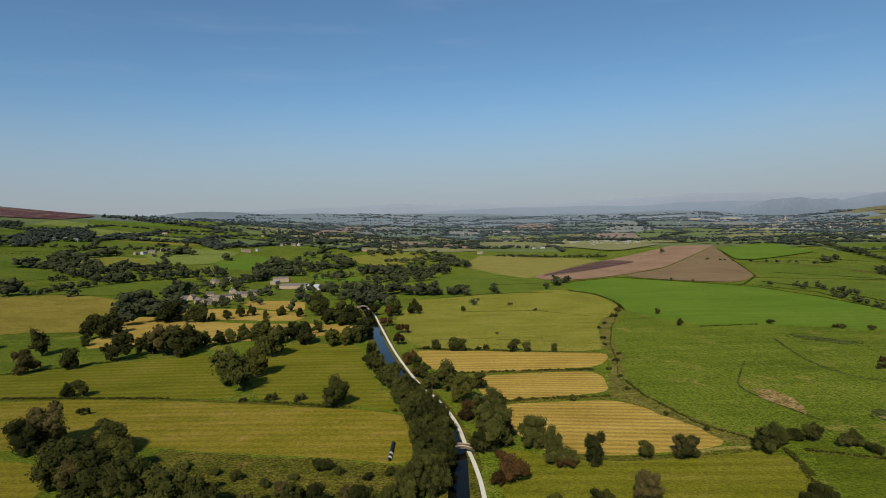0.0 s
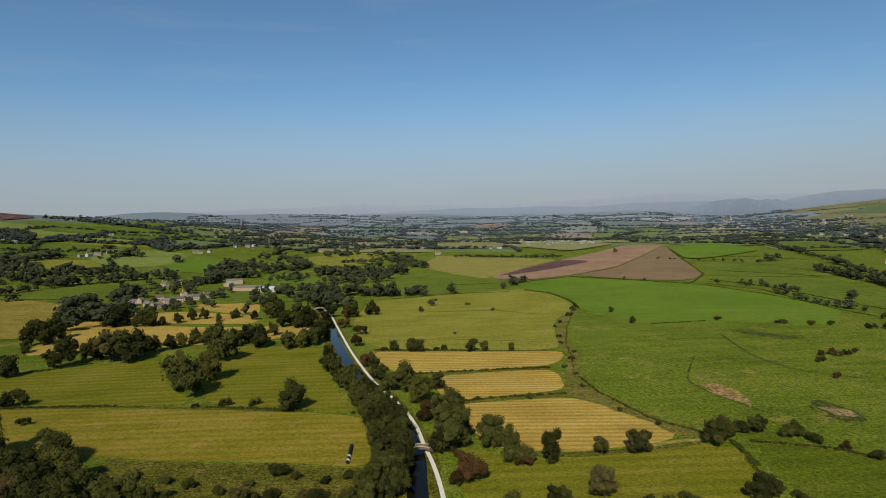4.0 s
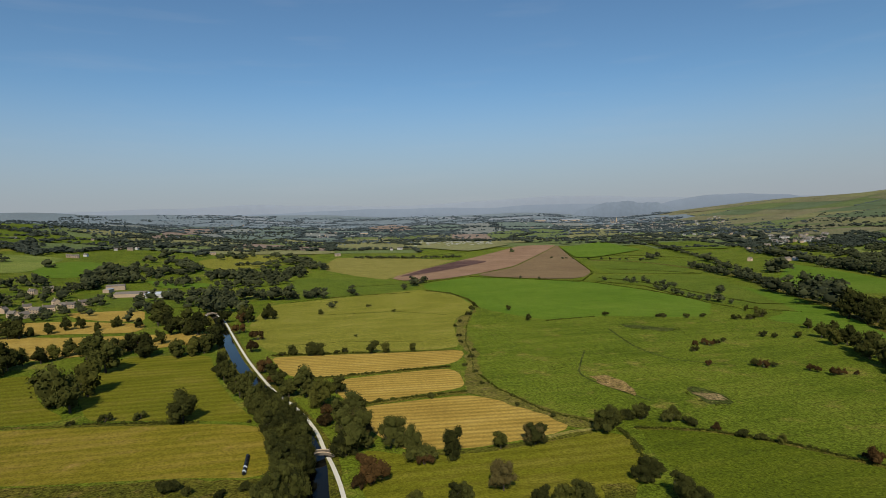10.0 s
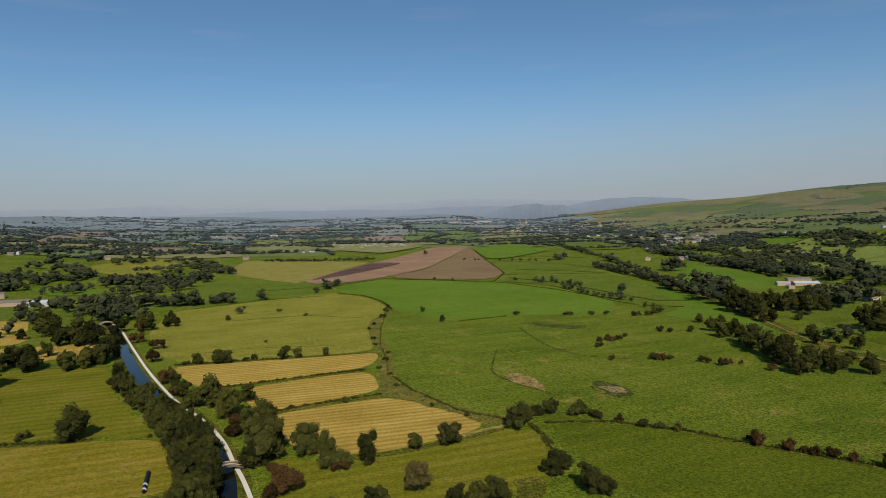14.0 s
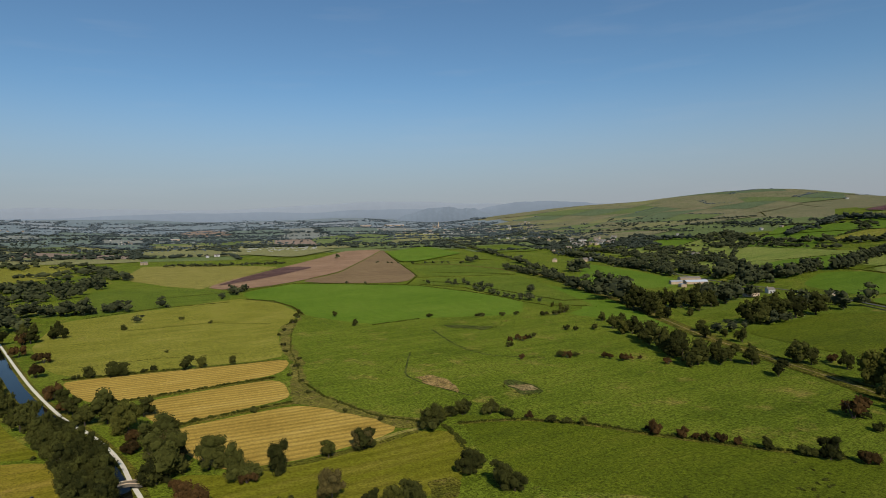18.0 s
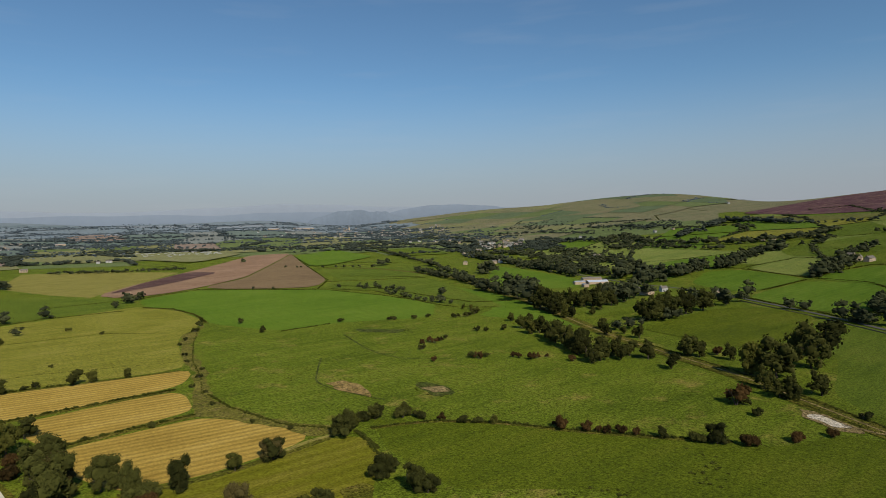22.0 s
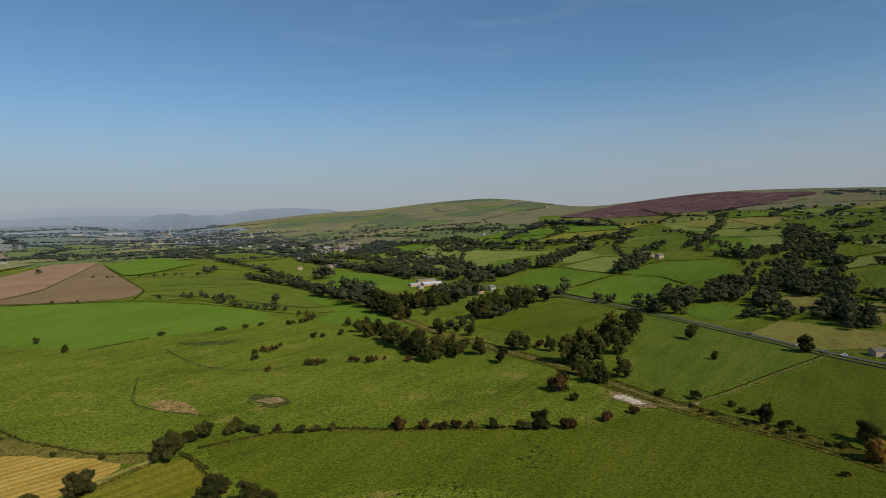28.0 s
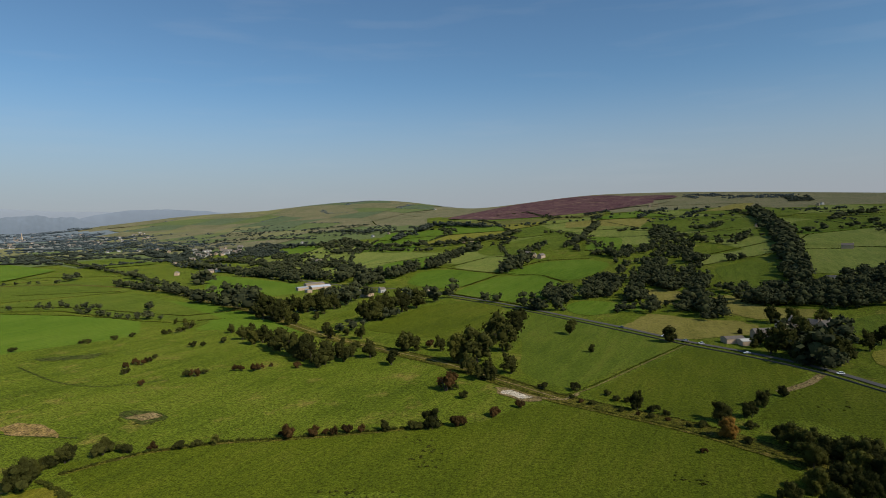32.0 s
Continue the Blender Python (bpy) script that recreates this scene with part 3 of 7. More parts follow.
def crown_arrays(rng, kind, lobes, cards, card):
    """A crown one metre high and about one wide: boughs that bear smaller lobes, all set with leaf sprays that face outwards."""
    bv, bf = ICO1
    mains = max(min(3, lobes), lobes // 4)
    centres, sizes = [], []
    for i in range(mains):
        a, q = rng.random() * 6.28, rng.random() ** 0.5
        if kind == "bush":
            z, w, s = 0.25 + 0.36 * rng.random() * (1 - q * 0.5), 0.42, 0.3
        else:
            z = 0.15 + 0.64 * (i + rng.random()) / mains
            w, s = 0.36 * math.sqrt(max(0.1, 1 - ((z - 0.38) / 0.5) ** 2)), 0.235
        c = np.array([math.cos(a) * q * w, math.sin(a) * q * w, z])
        s *= 0.75 + 0.5 * rng.random()
        if lobes // mains < 2:
            centres.append(c)
            sizes.append(s)
            continue
        for _ in range(lobes // mains):
            d = rng.standard_normal(3)
            d /= np.linalg.norm(d)
            d[2] = d[2] * 0.75 + 0.12
            centres.append(c + d * s * 0.6)
            sizes.append(s * (0.5 + 0.32 * rng.random()))
    if kind != "bush" or lobes > 20:
        centres.append(np.array([0, 0, 0.38 if kind == "bush" else 0.46]))
        sizes.append(0.33 if kind == "bush" else 0.36)
    C, S = np.array(centres), np.array(sizes)
    n = len(C)
    rough = 1 + 0.2 * rng.standard_normal((n, len(bv), 1))
    V = (C[:, None] + bv[None] * S[:, None, None] * rough * np.array([0.74, 0.74, 0.64])).reshape(-1, 3)
    F = (bf[None] + (np.arange(n) * len(bv))[:, None, None]).reshape(-1, 3)
    pick = rng.choice(n, cards, p=S ** 2 / (S ** 2).sum())
    d = rng.standard_normal((cards, 3)) + np.array([0, 0, 0.35])
    d /= np.linalg.norm(d, axis=1, keepdims=True)
    p = C[pick] + d * S[pick, None] * (0.76 + 0.32 * rng.random((cards, 1))) * np.array([1, 1, 0.86])
    face = d + 0.6 * rng.standard_normal((cards, 3))
    u = np.cross(face, rng.standard_normal((cards, 3)))
    u /= np.linalg.norm(u, axis=1, keepdims=True) + 1e-9
    w = np.cross(face, u)
    w /= np.linalg.norm(w, axis=1, keepdims=True) + 1e-9
    k = card * (0.55 + 0.9 * rng.random((cards, 1)))
    quads = np.stack([p - u * k * 0.7, p + w * k * 0.75 - u * 0.1 * k, p + u * k * 0.7, p - w * k * 0.65 + u * 0.15 * k], axis=1).reshape(-1, 3)
    base = len(V) + 4 * np.arange(cards)[:, None]
    V = np.concatenate([V, quads])
    F = np.concatenate([F, base + np.array([[0, 1, 2]]), base + np.array([[0, 2, 3]])])
    V[:, 2] = np.maximum(V[:, 2], 0.05 if kind != "bush" else 0.0)
    return V, F


def limb(bm, a, b, ra, rb, seg=6):
    d = Vector(b) - Vector(a)
    m = Matrix.Translation((Vector(a) + Vector(b)) / 2) @ d.to_track_quat("Z", "Y").to_matrix().to_4x4()
    bmesh.ops.create_cone(bm, cap_ends=True, segments=seg, radius1=ra, radius2=rb, depth=d.length, matrix=m)


def make_tree(seed, kind, leaf, near):
    """A tree of unit height: tapered trunk with limbs, and a crown."""
    rng = np.random.default_rng(seed)
    name = "bush" if kind == "bush" else "tree"
    root = new(name)
    root.empty_display_size = 0.1
    bm = bmesh.new()
    bend = rng.normal(0, 0.02, 2)
    if kind == "bush":
        for i in range(5):
            a = i * 1.26 + rng.random()
            limb(bm, (0, 0, -0.05), (math.cos(a) * 0.3, math.sin(a) * 0.3, 0.5), 0.025, 0.008, 5)
    else:
        limb(bm, (0, 0, -0.04), (bend[0], bend[1], 0.25), 0.032, 0.024)
        limb(bm, (bend[0], bend[1], 0.24), (0, 0, 0.5), 0.024, 0.01)
        for i in range(6):
            a = i * 1.05 + rng.random()
            z = 0.18 + 0.05 * i
            limb(bm, (bend[0], bend[1], z), (math.cos(a) * 0.26, math.sin(a) * 0.26, z + 0.22), 0.013, 0.004, 5)
    part("stem" if kind == "bush" else "trunk", bm, BARK, root)
    lobes, cards = {"round": (48, 3700), "bush": (24, 1400)}[kind] if near else {"round": (28, 760), "bush": (16, 300)}[kind]
    size = 0.027 if near else 0.05
    v, f = crown_arrays(rng, kind, lobes, cards, size if kind != "bush" else size * 1.5)
    v[:, :2] *= 0.92 if kind == "round" else 1.0
    c = new("crown", raw_mesh("crown", v, f, leaf))
    c.parent = root
    return root


LABELS = {
    "oak": "broad leafy green tree standing in pasture",
    "bank": "leafy green tree on the canal bank",
    "rust": "hawthorn turning rusty red in a field hedge",
    "gold": "small tree with golden autumn leaves",
    "brown": "tree with browning late summer leaves",
    "cone": "tall narrow dark green tree by the field edge",
    "bush": "rounded green bush at a field edge",
}
LEAVES = {"oak": OAK, "bank": OAK, "rust": RUST, "gold": GOLD, "brown": BROWN, "cone": OAK, "bush": OAK}
SHAPES = {"oak": "round", "bank": "round", "rust": "bush", "gold": "round", "brown": "round", "cone": "round", "bush": "bush"}
MODELS, TREE_RNG = {}, random.Random(5)


def tree(kind, x, y, h, spread=1.0):
    """One tree of height h, rooted at the plan point."""
    near = math.hypot(x, y) < 340
    pool = MODELS.setdefault((kind, near), [])
    z = height(x, y)
    turn = TREE_RNG.random() * 6.28
    spread *= 0.8 if kind == "rust" else 1.0
    w = h * spread * (0.92 + 0.2 * TREE_RNG.random())
    m = Matrix.Translation((x, y, z - 0.05)) @ Matrix.Rotation(turn, 4, "Z") @ Matrix.Diagonal((w, w * (0.9 + 0.2 * TREE_RNG.random()), h, 1))
    if len(pool) < (6 if kind == "oak" else 3):
        leaf = LIME if kind == "oak" and len(pool) == 4 else LEAVES[kind]
        ob = make_tree(len(pool) * 7 + len(kind) * 31 + near, SHAPES[kind], leaf, near)
        tagged(ob, LABELS[kind], "bush" if SHAPES[kind] == "bush" else "tree", group="%s trees of the valley" % kind)
        pool.append(ob)
        ob.matrix_basis = m
        return ob
    src = pool[TREE_RNG.randrange(len(pool))]
    keep = src.scale.copy()
    src.scale = (1, 1, 1)
    ob = copy_thing(src, m)
    src.scale = keep
    return ob


def trees(kind, rows, spread=1.0):
    """Single trees near by; those too far off to tell apart stand together in one mesh."""
    far = [(x, y, h * 1.2, h * spread * 1.5) for x, y, h in rows if SHAPES[kind] == "round" and math.hypot(x, y) > 688]
    for x, y, h in rows:
        if SHAPES[kind] != "round" or math.hypot(x, y) <= 688:
            tree(kind, x, y, h, spread)
    if far:
        clump("tree_group", far, FAR_MODELS, FAR_HAZE_LEAF, "scattered dark green trees standing between far fields", "trees")


FAR_RNG = np.random.default_rng(11)
FAR_MODELS = [crown_arrays(FAR_RNG, "round", 8, 90, 0.085) for _ in range(6)]
LOW_MODELS = [crown_arrays(FAR_RNG, "round", 6, 26, 0.125) for _ in range(6)]
TINY_MODELS = [crown_arrays(FAR_RNG, "round", 2, 7, 0.17) for _ in range(6)]
for _v, _f in TINY_MODELS:
    _v[:, :2] *= 1.25
BUSH_MODELS = [crown_arrays(FAR_RNG, "bush", 4, 14, 0.18) for _ in range(4)]
TINY_BUSHES = [crown_arrays(FAR_RNG, "bush", 3, 4, 0.25) for _ in range(4)]


def haze_leaf(rows):
    """The foliage of a stand of trees by how far off it grows: farther leaves are coloured hazier."""
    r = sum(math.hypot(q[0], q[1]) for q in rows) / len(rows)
    return FAR_HAZE_LEAF if r < 1750 else DISTANT_HAZE_LEAF if r < 2600 else HORIZON_HAZE_LEAF if r < 3500 else SKYLINE_HAZE_LEAF


def clump(name, places, models, leaf, label, category):
    """Many small crowns in one mesh: rows of (x, y, height, width)."""
    V, Fc, n = [], [], 0
    for x, y, h, w in places:
        r = math.hypot(x, y)
        if models is BUSH_MODELS:
            pool = BUSH_MODELS if r < 480 else TINY_BUSHES
        else:
            pool = FAR_MODELS if r < 850 else LOW_MODELS if r < 1250 else TINY_MODELS
        v, f = pool[FAR_RNG.integers(len(pool))]
        a = FAR_RNG.random() * 6.28
        c, s = math.cos(a), math.sin(a)
        q = np.empty_like(v)
        q[:, 0], q[:, 1], q[:, 2] = x + (v[:, 0] * c - v[:, 1] * s) * w, y + (v[:, 0] * s + v[:, 1] * c) * w, height(x, y) - 0.2 + v[:, 2] * h
        V.append(q)
        Fc.append(f + n)
        n += len(v)
    return tagged(new(name, raw_mesh(name, np.concatenate(V), np.concatenate(Fc), leaf)), label, category, kind="stuff")


def wood(poly, spacing, h, label="dense dark green wood on the hillside"):
    """A wood or a scatter of trees inside a plan outline."""
    xs, ys = [p[0] for p in poly], [p[1] for p in poly]
    n = int((max(xs) - min(xs)) * (max(ys) - min(ys)) / spacing ** 2 * (1.25 if spacing < 14 else 2.6))
    rows = []
    for _ in range(min(n, 2600)):
        x, y = FAR_RNG.uniform(min(xs), max(xs)), FAR_RNG.uniform(min(ys), max(ys))
        if inside(x, y, poly) and noise.noise(Vector((x / (spacing * 3.2), y / (spacing * 3.2), h))) > (-0.22 if spacing < 14 else 0.02):
            k = h * (0.65 + 0.65 * FAR_RNG.random())
            rows.append((x, y, k, k * (1.0 + 0.45 * FAR_RNG.random())))
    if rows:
        clump("wood", rows, FAR_MODELS, haze_leaf(rows), label, "wood")


def tree_row(pts, spacing, h, label="row of dark green trees along a field boundary", gap=0.15):
    rows = []
    for (x0, y0), (x1, y1) in zip(pts, pts[1:]):
        d = math.hypot(x1 - x0, y1 - y0)
        for k in range(max(1, int(d / spacing))):
            if FAR_RNG.random() < gap:
                continue
            t = (k + FAR_RNG.random() * 0.8) / max(1, int(d / spacing))
            q = h * (0.6 + 0.65 * FAR_RNG.random())
            rows.append((x0 + (x1 - x0) * t + FAR_RNG.normal() * h * 0.15, y0 + (y1 - y0) * t + FAR_RNG.normal() * h * 0.15, q, q * (1.0 + 0.5 * FAR_RNG.random())))
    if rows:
        clump("tree_row", rows, FAR_MODELS, haze_leaf(rows), label, "trees")


def hedge(pts, h=1.8, label="clipped green hedge between fields", gap=0.05):
    rows = []
    for (x0, y0), (x1, y1) in zip(pts, pts[1:]):
        d = math.hypot(x1 - x0, y1 - y0)
        n = max(1, int(d / max(h * 0.8, math.hypot(x0, y0) * 0.0022)))
        for k in range(n):
            if FAR_RNG.random() < gap:
                continue
            t = (k + FAR_RNG.random() * 0.5) / n
            q = h * (0.7 + 0.6 * FAR_RNG.random())
            rows.append((x0 + (x1 - x0) * t + FAR_RNG.normal() * 0.3, y0 + (y1 - y0) * t + FAR_RNG.normal() * 0.3, q, max(q * 1.5, d / n * 1.3)))
    if rows:
        clump("hedge", rows, BUSH_MODELS, HEDGE_LEAF, label, "hedge")


def tufts(poly, count, h=0.6):
    """Clumps of rushes inside a plan outline."""
    xs, ys = [p[0] for p in poly], [p[1] for p in poly]
    rows = []
    for _ in range(count * 3):
        x, y = FAR_RNG.uniform(min(xs), max(xs)), FAR_RNG.uniform(min(ys), max(ys))
        if inside(x, y, poly) and len(rows) < count and noise.noise(Vector((x * 0.12, y * 0.12, 2.0))) > -0.1:
            q = h * (0.5 + FAR_RNG.random())
            rows.append((x, y, q, q * (1.5 + 2 * FAR_RNG.random())))
    clump("rushes", rows, BUSH_MODELS, HEDGE_LEAF, "dark green clumps of rushes in wet pasture", "rushes")


def stone_wall(pts, h=1.2):
    return strip("stone_wall", pts, 0.7, DRYSTONE, 0.0, "grey dry stone wall between fields", "wall", "structure", 8.0, h)


# Field kinds by distance band; bands 1 to 3 have haze in their colours.
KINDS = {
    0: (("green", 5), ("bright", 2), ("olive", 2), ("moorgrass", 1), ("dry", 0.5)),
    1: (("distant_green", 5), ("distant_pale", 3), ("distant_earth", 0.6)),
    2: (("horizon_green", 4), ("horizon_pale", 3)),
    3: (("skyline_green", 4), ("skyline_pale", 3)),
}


def patchwork(seed, origin, turn, cells, size, keep, names, lined=0.55, h=9.0, hedged=0.45, leaves=(FAR_HAZE_LEAF, DISTANT_HAZE_LEAF, HORIZON_HAZE_LEAF, SKYLINE_HAZE_LEAF)):
    """Small irregular fields on a jittered net, each with trees and hedges on some of its sides."""
    rng = random.Random(seed)
    c, s = math.cos(radians(turn)), math.sin(radians(turn))
    nx, ny = cells
    net = {}
    for i in range(nx + 1):
        for j in range(ny + 1):
            u, v = (i + rng.uniform(-0.33, 0.33)) * size[0], (j + rng.uniform(-0.33, 0.33)) * size[1]
            net[i, j] = (origin[0] + u * c - v * s, origin[1] + u * s + v * c)
    rows = {0: [], 1: [], 2: [], 3: []}
    for i in range(nx):
        for j in range(ny):
            quad = [net[i, j], net[i + 1, j], net[i + 1, j + 1], net[i, j + 1]]
            mx, my = sum(p[0] for p in quad) / 4, sum(p[1] for p in quad) / 4
            r = math.hypot(mx, my)
            if max(math.hypot(*p) for p in quad) > 4700 or not keep(mx, my, r):
                continue
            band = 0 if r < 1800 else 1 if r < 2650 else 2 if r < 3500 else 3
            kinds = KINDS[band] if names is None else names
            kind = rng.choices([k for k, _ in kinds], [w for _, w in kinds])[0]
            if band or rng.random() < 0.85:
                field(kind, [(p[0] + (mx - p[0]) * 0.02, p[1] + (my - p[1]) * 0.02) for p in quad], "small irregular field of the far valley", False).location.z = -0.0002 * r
            for a, b in ((quad[0], quad[1]), (quad[1], quad[2])):
                if rng.random() > lined:
                    continue
                d = math.hypot(b[0] - a[0], b[1] - a[1])
                sort = rng.random()
                step, gap, tall, off = (4.0, 0.05, 2.6, 0.6) if sort < hedged and not band else (8.0, 0.2, h, 2.0) if sort < (0.8 if not band else 0.5) else (5.5, 0.1, h * 1.15, 12.0)
                n = max(1, int(d / (step * (1.4 if band else 1))))
                for k in range(n):
                    if rng.random() < gap:
                        continue
                    t, q = (k + rng.random()) / n, tall * rng.uniform(0.6, 1.15)
                    o = rng.gauss(0, off), rng.gauss(0, off)
                    rows[band].append((a[0] + (b[0] - a[0]) * t + o[0], a[1] + (b[1] - a[1]) * t + o[1], q, q * rng.uniform(0.9, 1.4) * (1.6 if tall < 3 or band else 1)))
    # each band's leaf colour carries its share of painted haze
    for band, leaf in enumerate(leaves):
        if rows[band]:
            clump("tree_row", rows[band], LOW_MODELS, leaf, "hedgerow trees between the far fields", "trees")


def ridge(name, radius, az0, az1, level, swing, seed, material, label):
    """A far hill range closing the view: a wall of land with an uneven crest."""
    verts, faces = [], []
    n = 160
    for i in range(n + 1):
        az = radians(az0 + (az1 - az0) * i / n)
        ends = math.sin(math.pi * i / n) ** 0.35
        e = level + swing * (noise.noise(Vector((i * 0.045, seed, 0))) + 0.35 * noise.noise(Vector((i * 0.16, seed, 5))))
        z = EYE + radius * math.tan(radians(e * ends - 1.2 * (1 - ends)))
        x, y = math.sin(az), math.cos(az)
        verts += [(x * radius, y * radius, -60), (x * radius, y * radius, z), (x * (radius + 40), y * (radius + 40), z - 12), (x * (radius + 40), y * (radius + 40), -60)]
    for i in range(n):
        for j in range(3):
            faces.append((i * 4 + j, i * 4 + j + 1, i * 4 + j + 5, i * 4 + j + 4))
    ob = new(name, raw_mesh(name, verts, faces, material))
    for p in ob.data.polygons:
        p.use_smooth = True
    return tagged(ob, label, "backdrop", kind="structure")


# ---- buildings ----
def house(x, y, turn, length, width, eaves, roof, wall=STONE, cover=SLATE, chimneys=1, windows=True, label="grey stone house with a slate roof", name="house", category="house"):
    """A gabled building: four walls with reveals for windows and doors, roof slopes with overhang, chimneys."""
    root = new(name)
    l, w = length / 2, width / 2
    for s, n in ((1, (0, 1)), (-1, (0, -1))):
        bm = bmesh.new()
        box(bm, -l, s * w - 0.2, -1.0, l, s * w + 0.2, eaves)
        part("wall", bm, wall, root)
    for s in (1, -1):
        bm = bmesh.new()
        p = [(-w, -1.0), (w, -1.0), (w, eaves), (0, eaves + roof), (-w, eaves)]
        a = [bm.verts.new((s * l - 0.2, q, z)) for q, z in p]
        b = [bm.verts.new((s * l + 0.2, q, z)) for q, z in p]
        bm.faces.new(a), bm.faces.new(b[::-1])
        for i in range(5):
            bm.faces.new((a[i], b[i], b[(i + 1) % 5], a[(i + 1) % 5]))
        bmesh.ops.recalc_face_normals(bm, faces=bm.faces[:])
        part("gable", bm, wall, root)
    slope = roof / w
    for s in (1, -1):
        bm = bmesh.new()
        o = w + 0.35
        pts = [(-l - 0.4, 0, eaves + roof + 0.05), (l + 0.4, 0, eaves + roof + 0.05), (l + 0.4, s * o, eaves - 0.35 * slope + 0.05), (-l - 0.4, s * o, eaves - 0.35 * slope + 0.05)]
        a = [bm.verts.new(q) for q in pts]
        b = [bm.verts.new((q[0], q[1], q[2] + 0.25)) for q in pts]
        bm.faces.new(a), bm.faces.new(b[::-1])
        for i in range(4):
            bm.faces.new((a[i], b[i], b[(i + 1) % 4], a[(i + 1) % 4]))
        bmesh.ops.recalc_face_normals(bm, faces=bm.faces[:])
        part("roof", bm, cover, root)
    for i in range(chimneys):
        bm = bmesh.new()
        cx = (-l + 0.6) if i == 0 else (l - 0.6)
        box(bm, cx - 0.45, -0.4, eaves + roof - 0.8, cx + 0.45, 0.4, eaves + roof + 1.3)
        box(bm, cx - 0.55, -0.5, eaves + roof + 1.1, cx + 0.55, 0.5, eaves + roof + 1.25)
        stack = part("chimney", bm, wall, root)
        for k in (-0.2, 0.2):
            bm = bmesh.new()
            bmesh.ops.create_cone(bm, cap_ends=True, segments=8, radius1=0.14, radius2=0.11, depth=0.5, matrix=Matrix.Translation((cx + k, 0, eaves + roof + 1.48)))
            part("chimney_pot", bm, RUSTY, stack, "clay chimney pot")
    if windows:
        for s in (1, -1):
            for k in range(max(2, int(length / 3.5))):
                cx = -l + (k + 0.5) * length / max(2, int(length / 3.5))
                for z in ([1.0, 3.6] if eaves > 4.5 else [1.0]):
                    bm = bmesh.new()
                    box(bm, cx - 0.55, s * (w + 0.2) - 0.04, z, cx + 0.55, s * (w + 0.2) + 0.03, z + 1.25)
                    pane = part("window", bm, GLASS, root)
                    bm = bmesh.new()
                    box(bm, cx - 0.7, s * (w + 0.2) - 0.05, z - 0.18, cx + 0.7, s * (w + 0.2) + s * 0.12, z - 0.02)
                    part("sill", bm, PALE, pane, "pale stone window sill")
        bm = bmesh.new()
        box(bm, -0.5, w + 0.16, -0.3, 0.5, w + 0.25, 2.05)
        part("door", bm, WOODDARK, root)
    root.matrix_basis = Matrix.Translation((x, y, height(x, y) + 0.3)) @ Matrix.Rotation(radians(turn), 4, "Z")
    return tagged(root, label, category)


def shed(x, y, turn, length, width, eaves, cover=STEEL, wall=STONE, label="long farm shed with a pale steel roof"):
    return house(x, y, turn, length, width, eaves, width * 0.14, wall or PALE, cover, 0, False, label, "farm_shed", "shed")


def church(x, y, turn):
    """A parish church: nave with a steep roof, square tower and a stone spire."""
    root = house(x, y, turn, 22, 10, 7, 6, STONE, SLATE, 0, False, "grey stone church with a tall spire", "church", "church")
    bm = bmesh.new()
    box(bm, 11, -3.2, -1, 17.4, 3.2, 20)
    part("tower", bm, STONE, root)
    bm = bmesh.new()
    bmesh.ops.create_cone(bm, cap_ends=True, segments=8, radius1=3.2, radius2=0.1, depth=22, matrix=Matrix.Translation((14.2, 0, 31)))
    part("spire", bm, STONE, root)
    for s in (1, -1):
        for k in range(4):
            bm = bmesh.new()
            box(bm, -9 + k * 5, s * 5.2 - 0.05, 1.8, -7.6 + k * 5, s * 5.2 + 0.05, 5.2)
            part("window", bm, GLASS, root)
    return root


SMALL = []


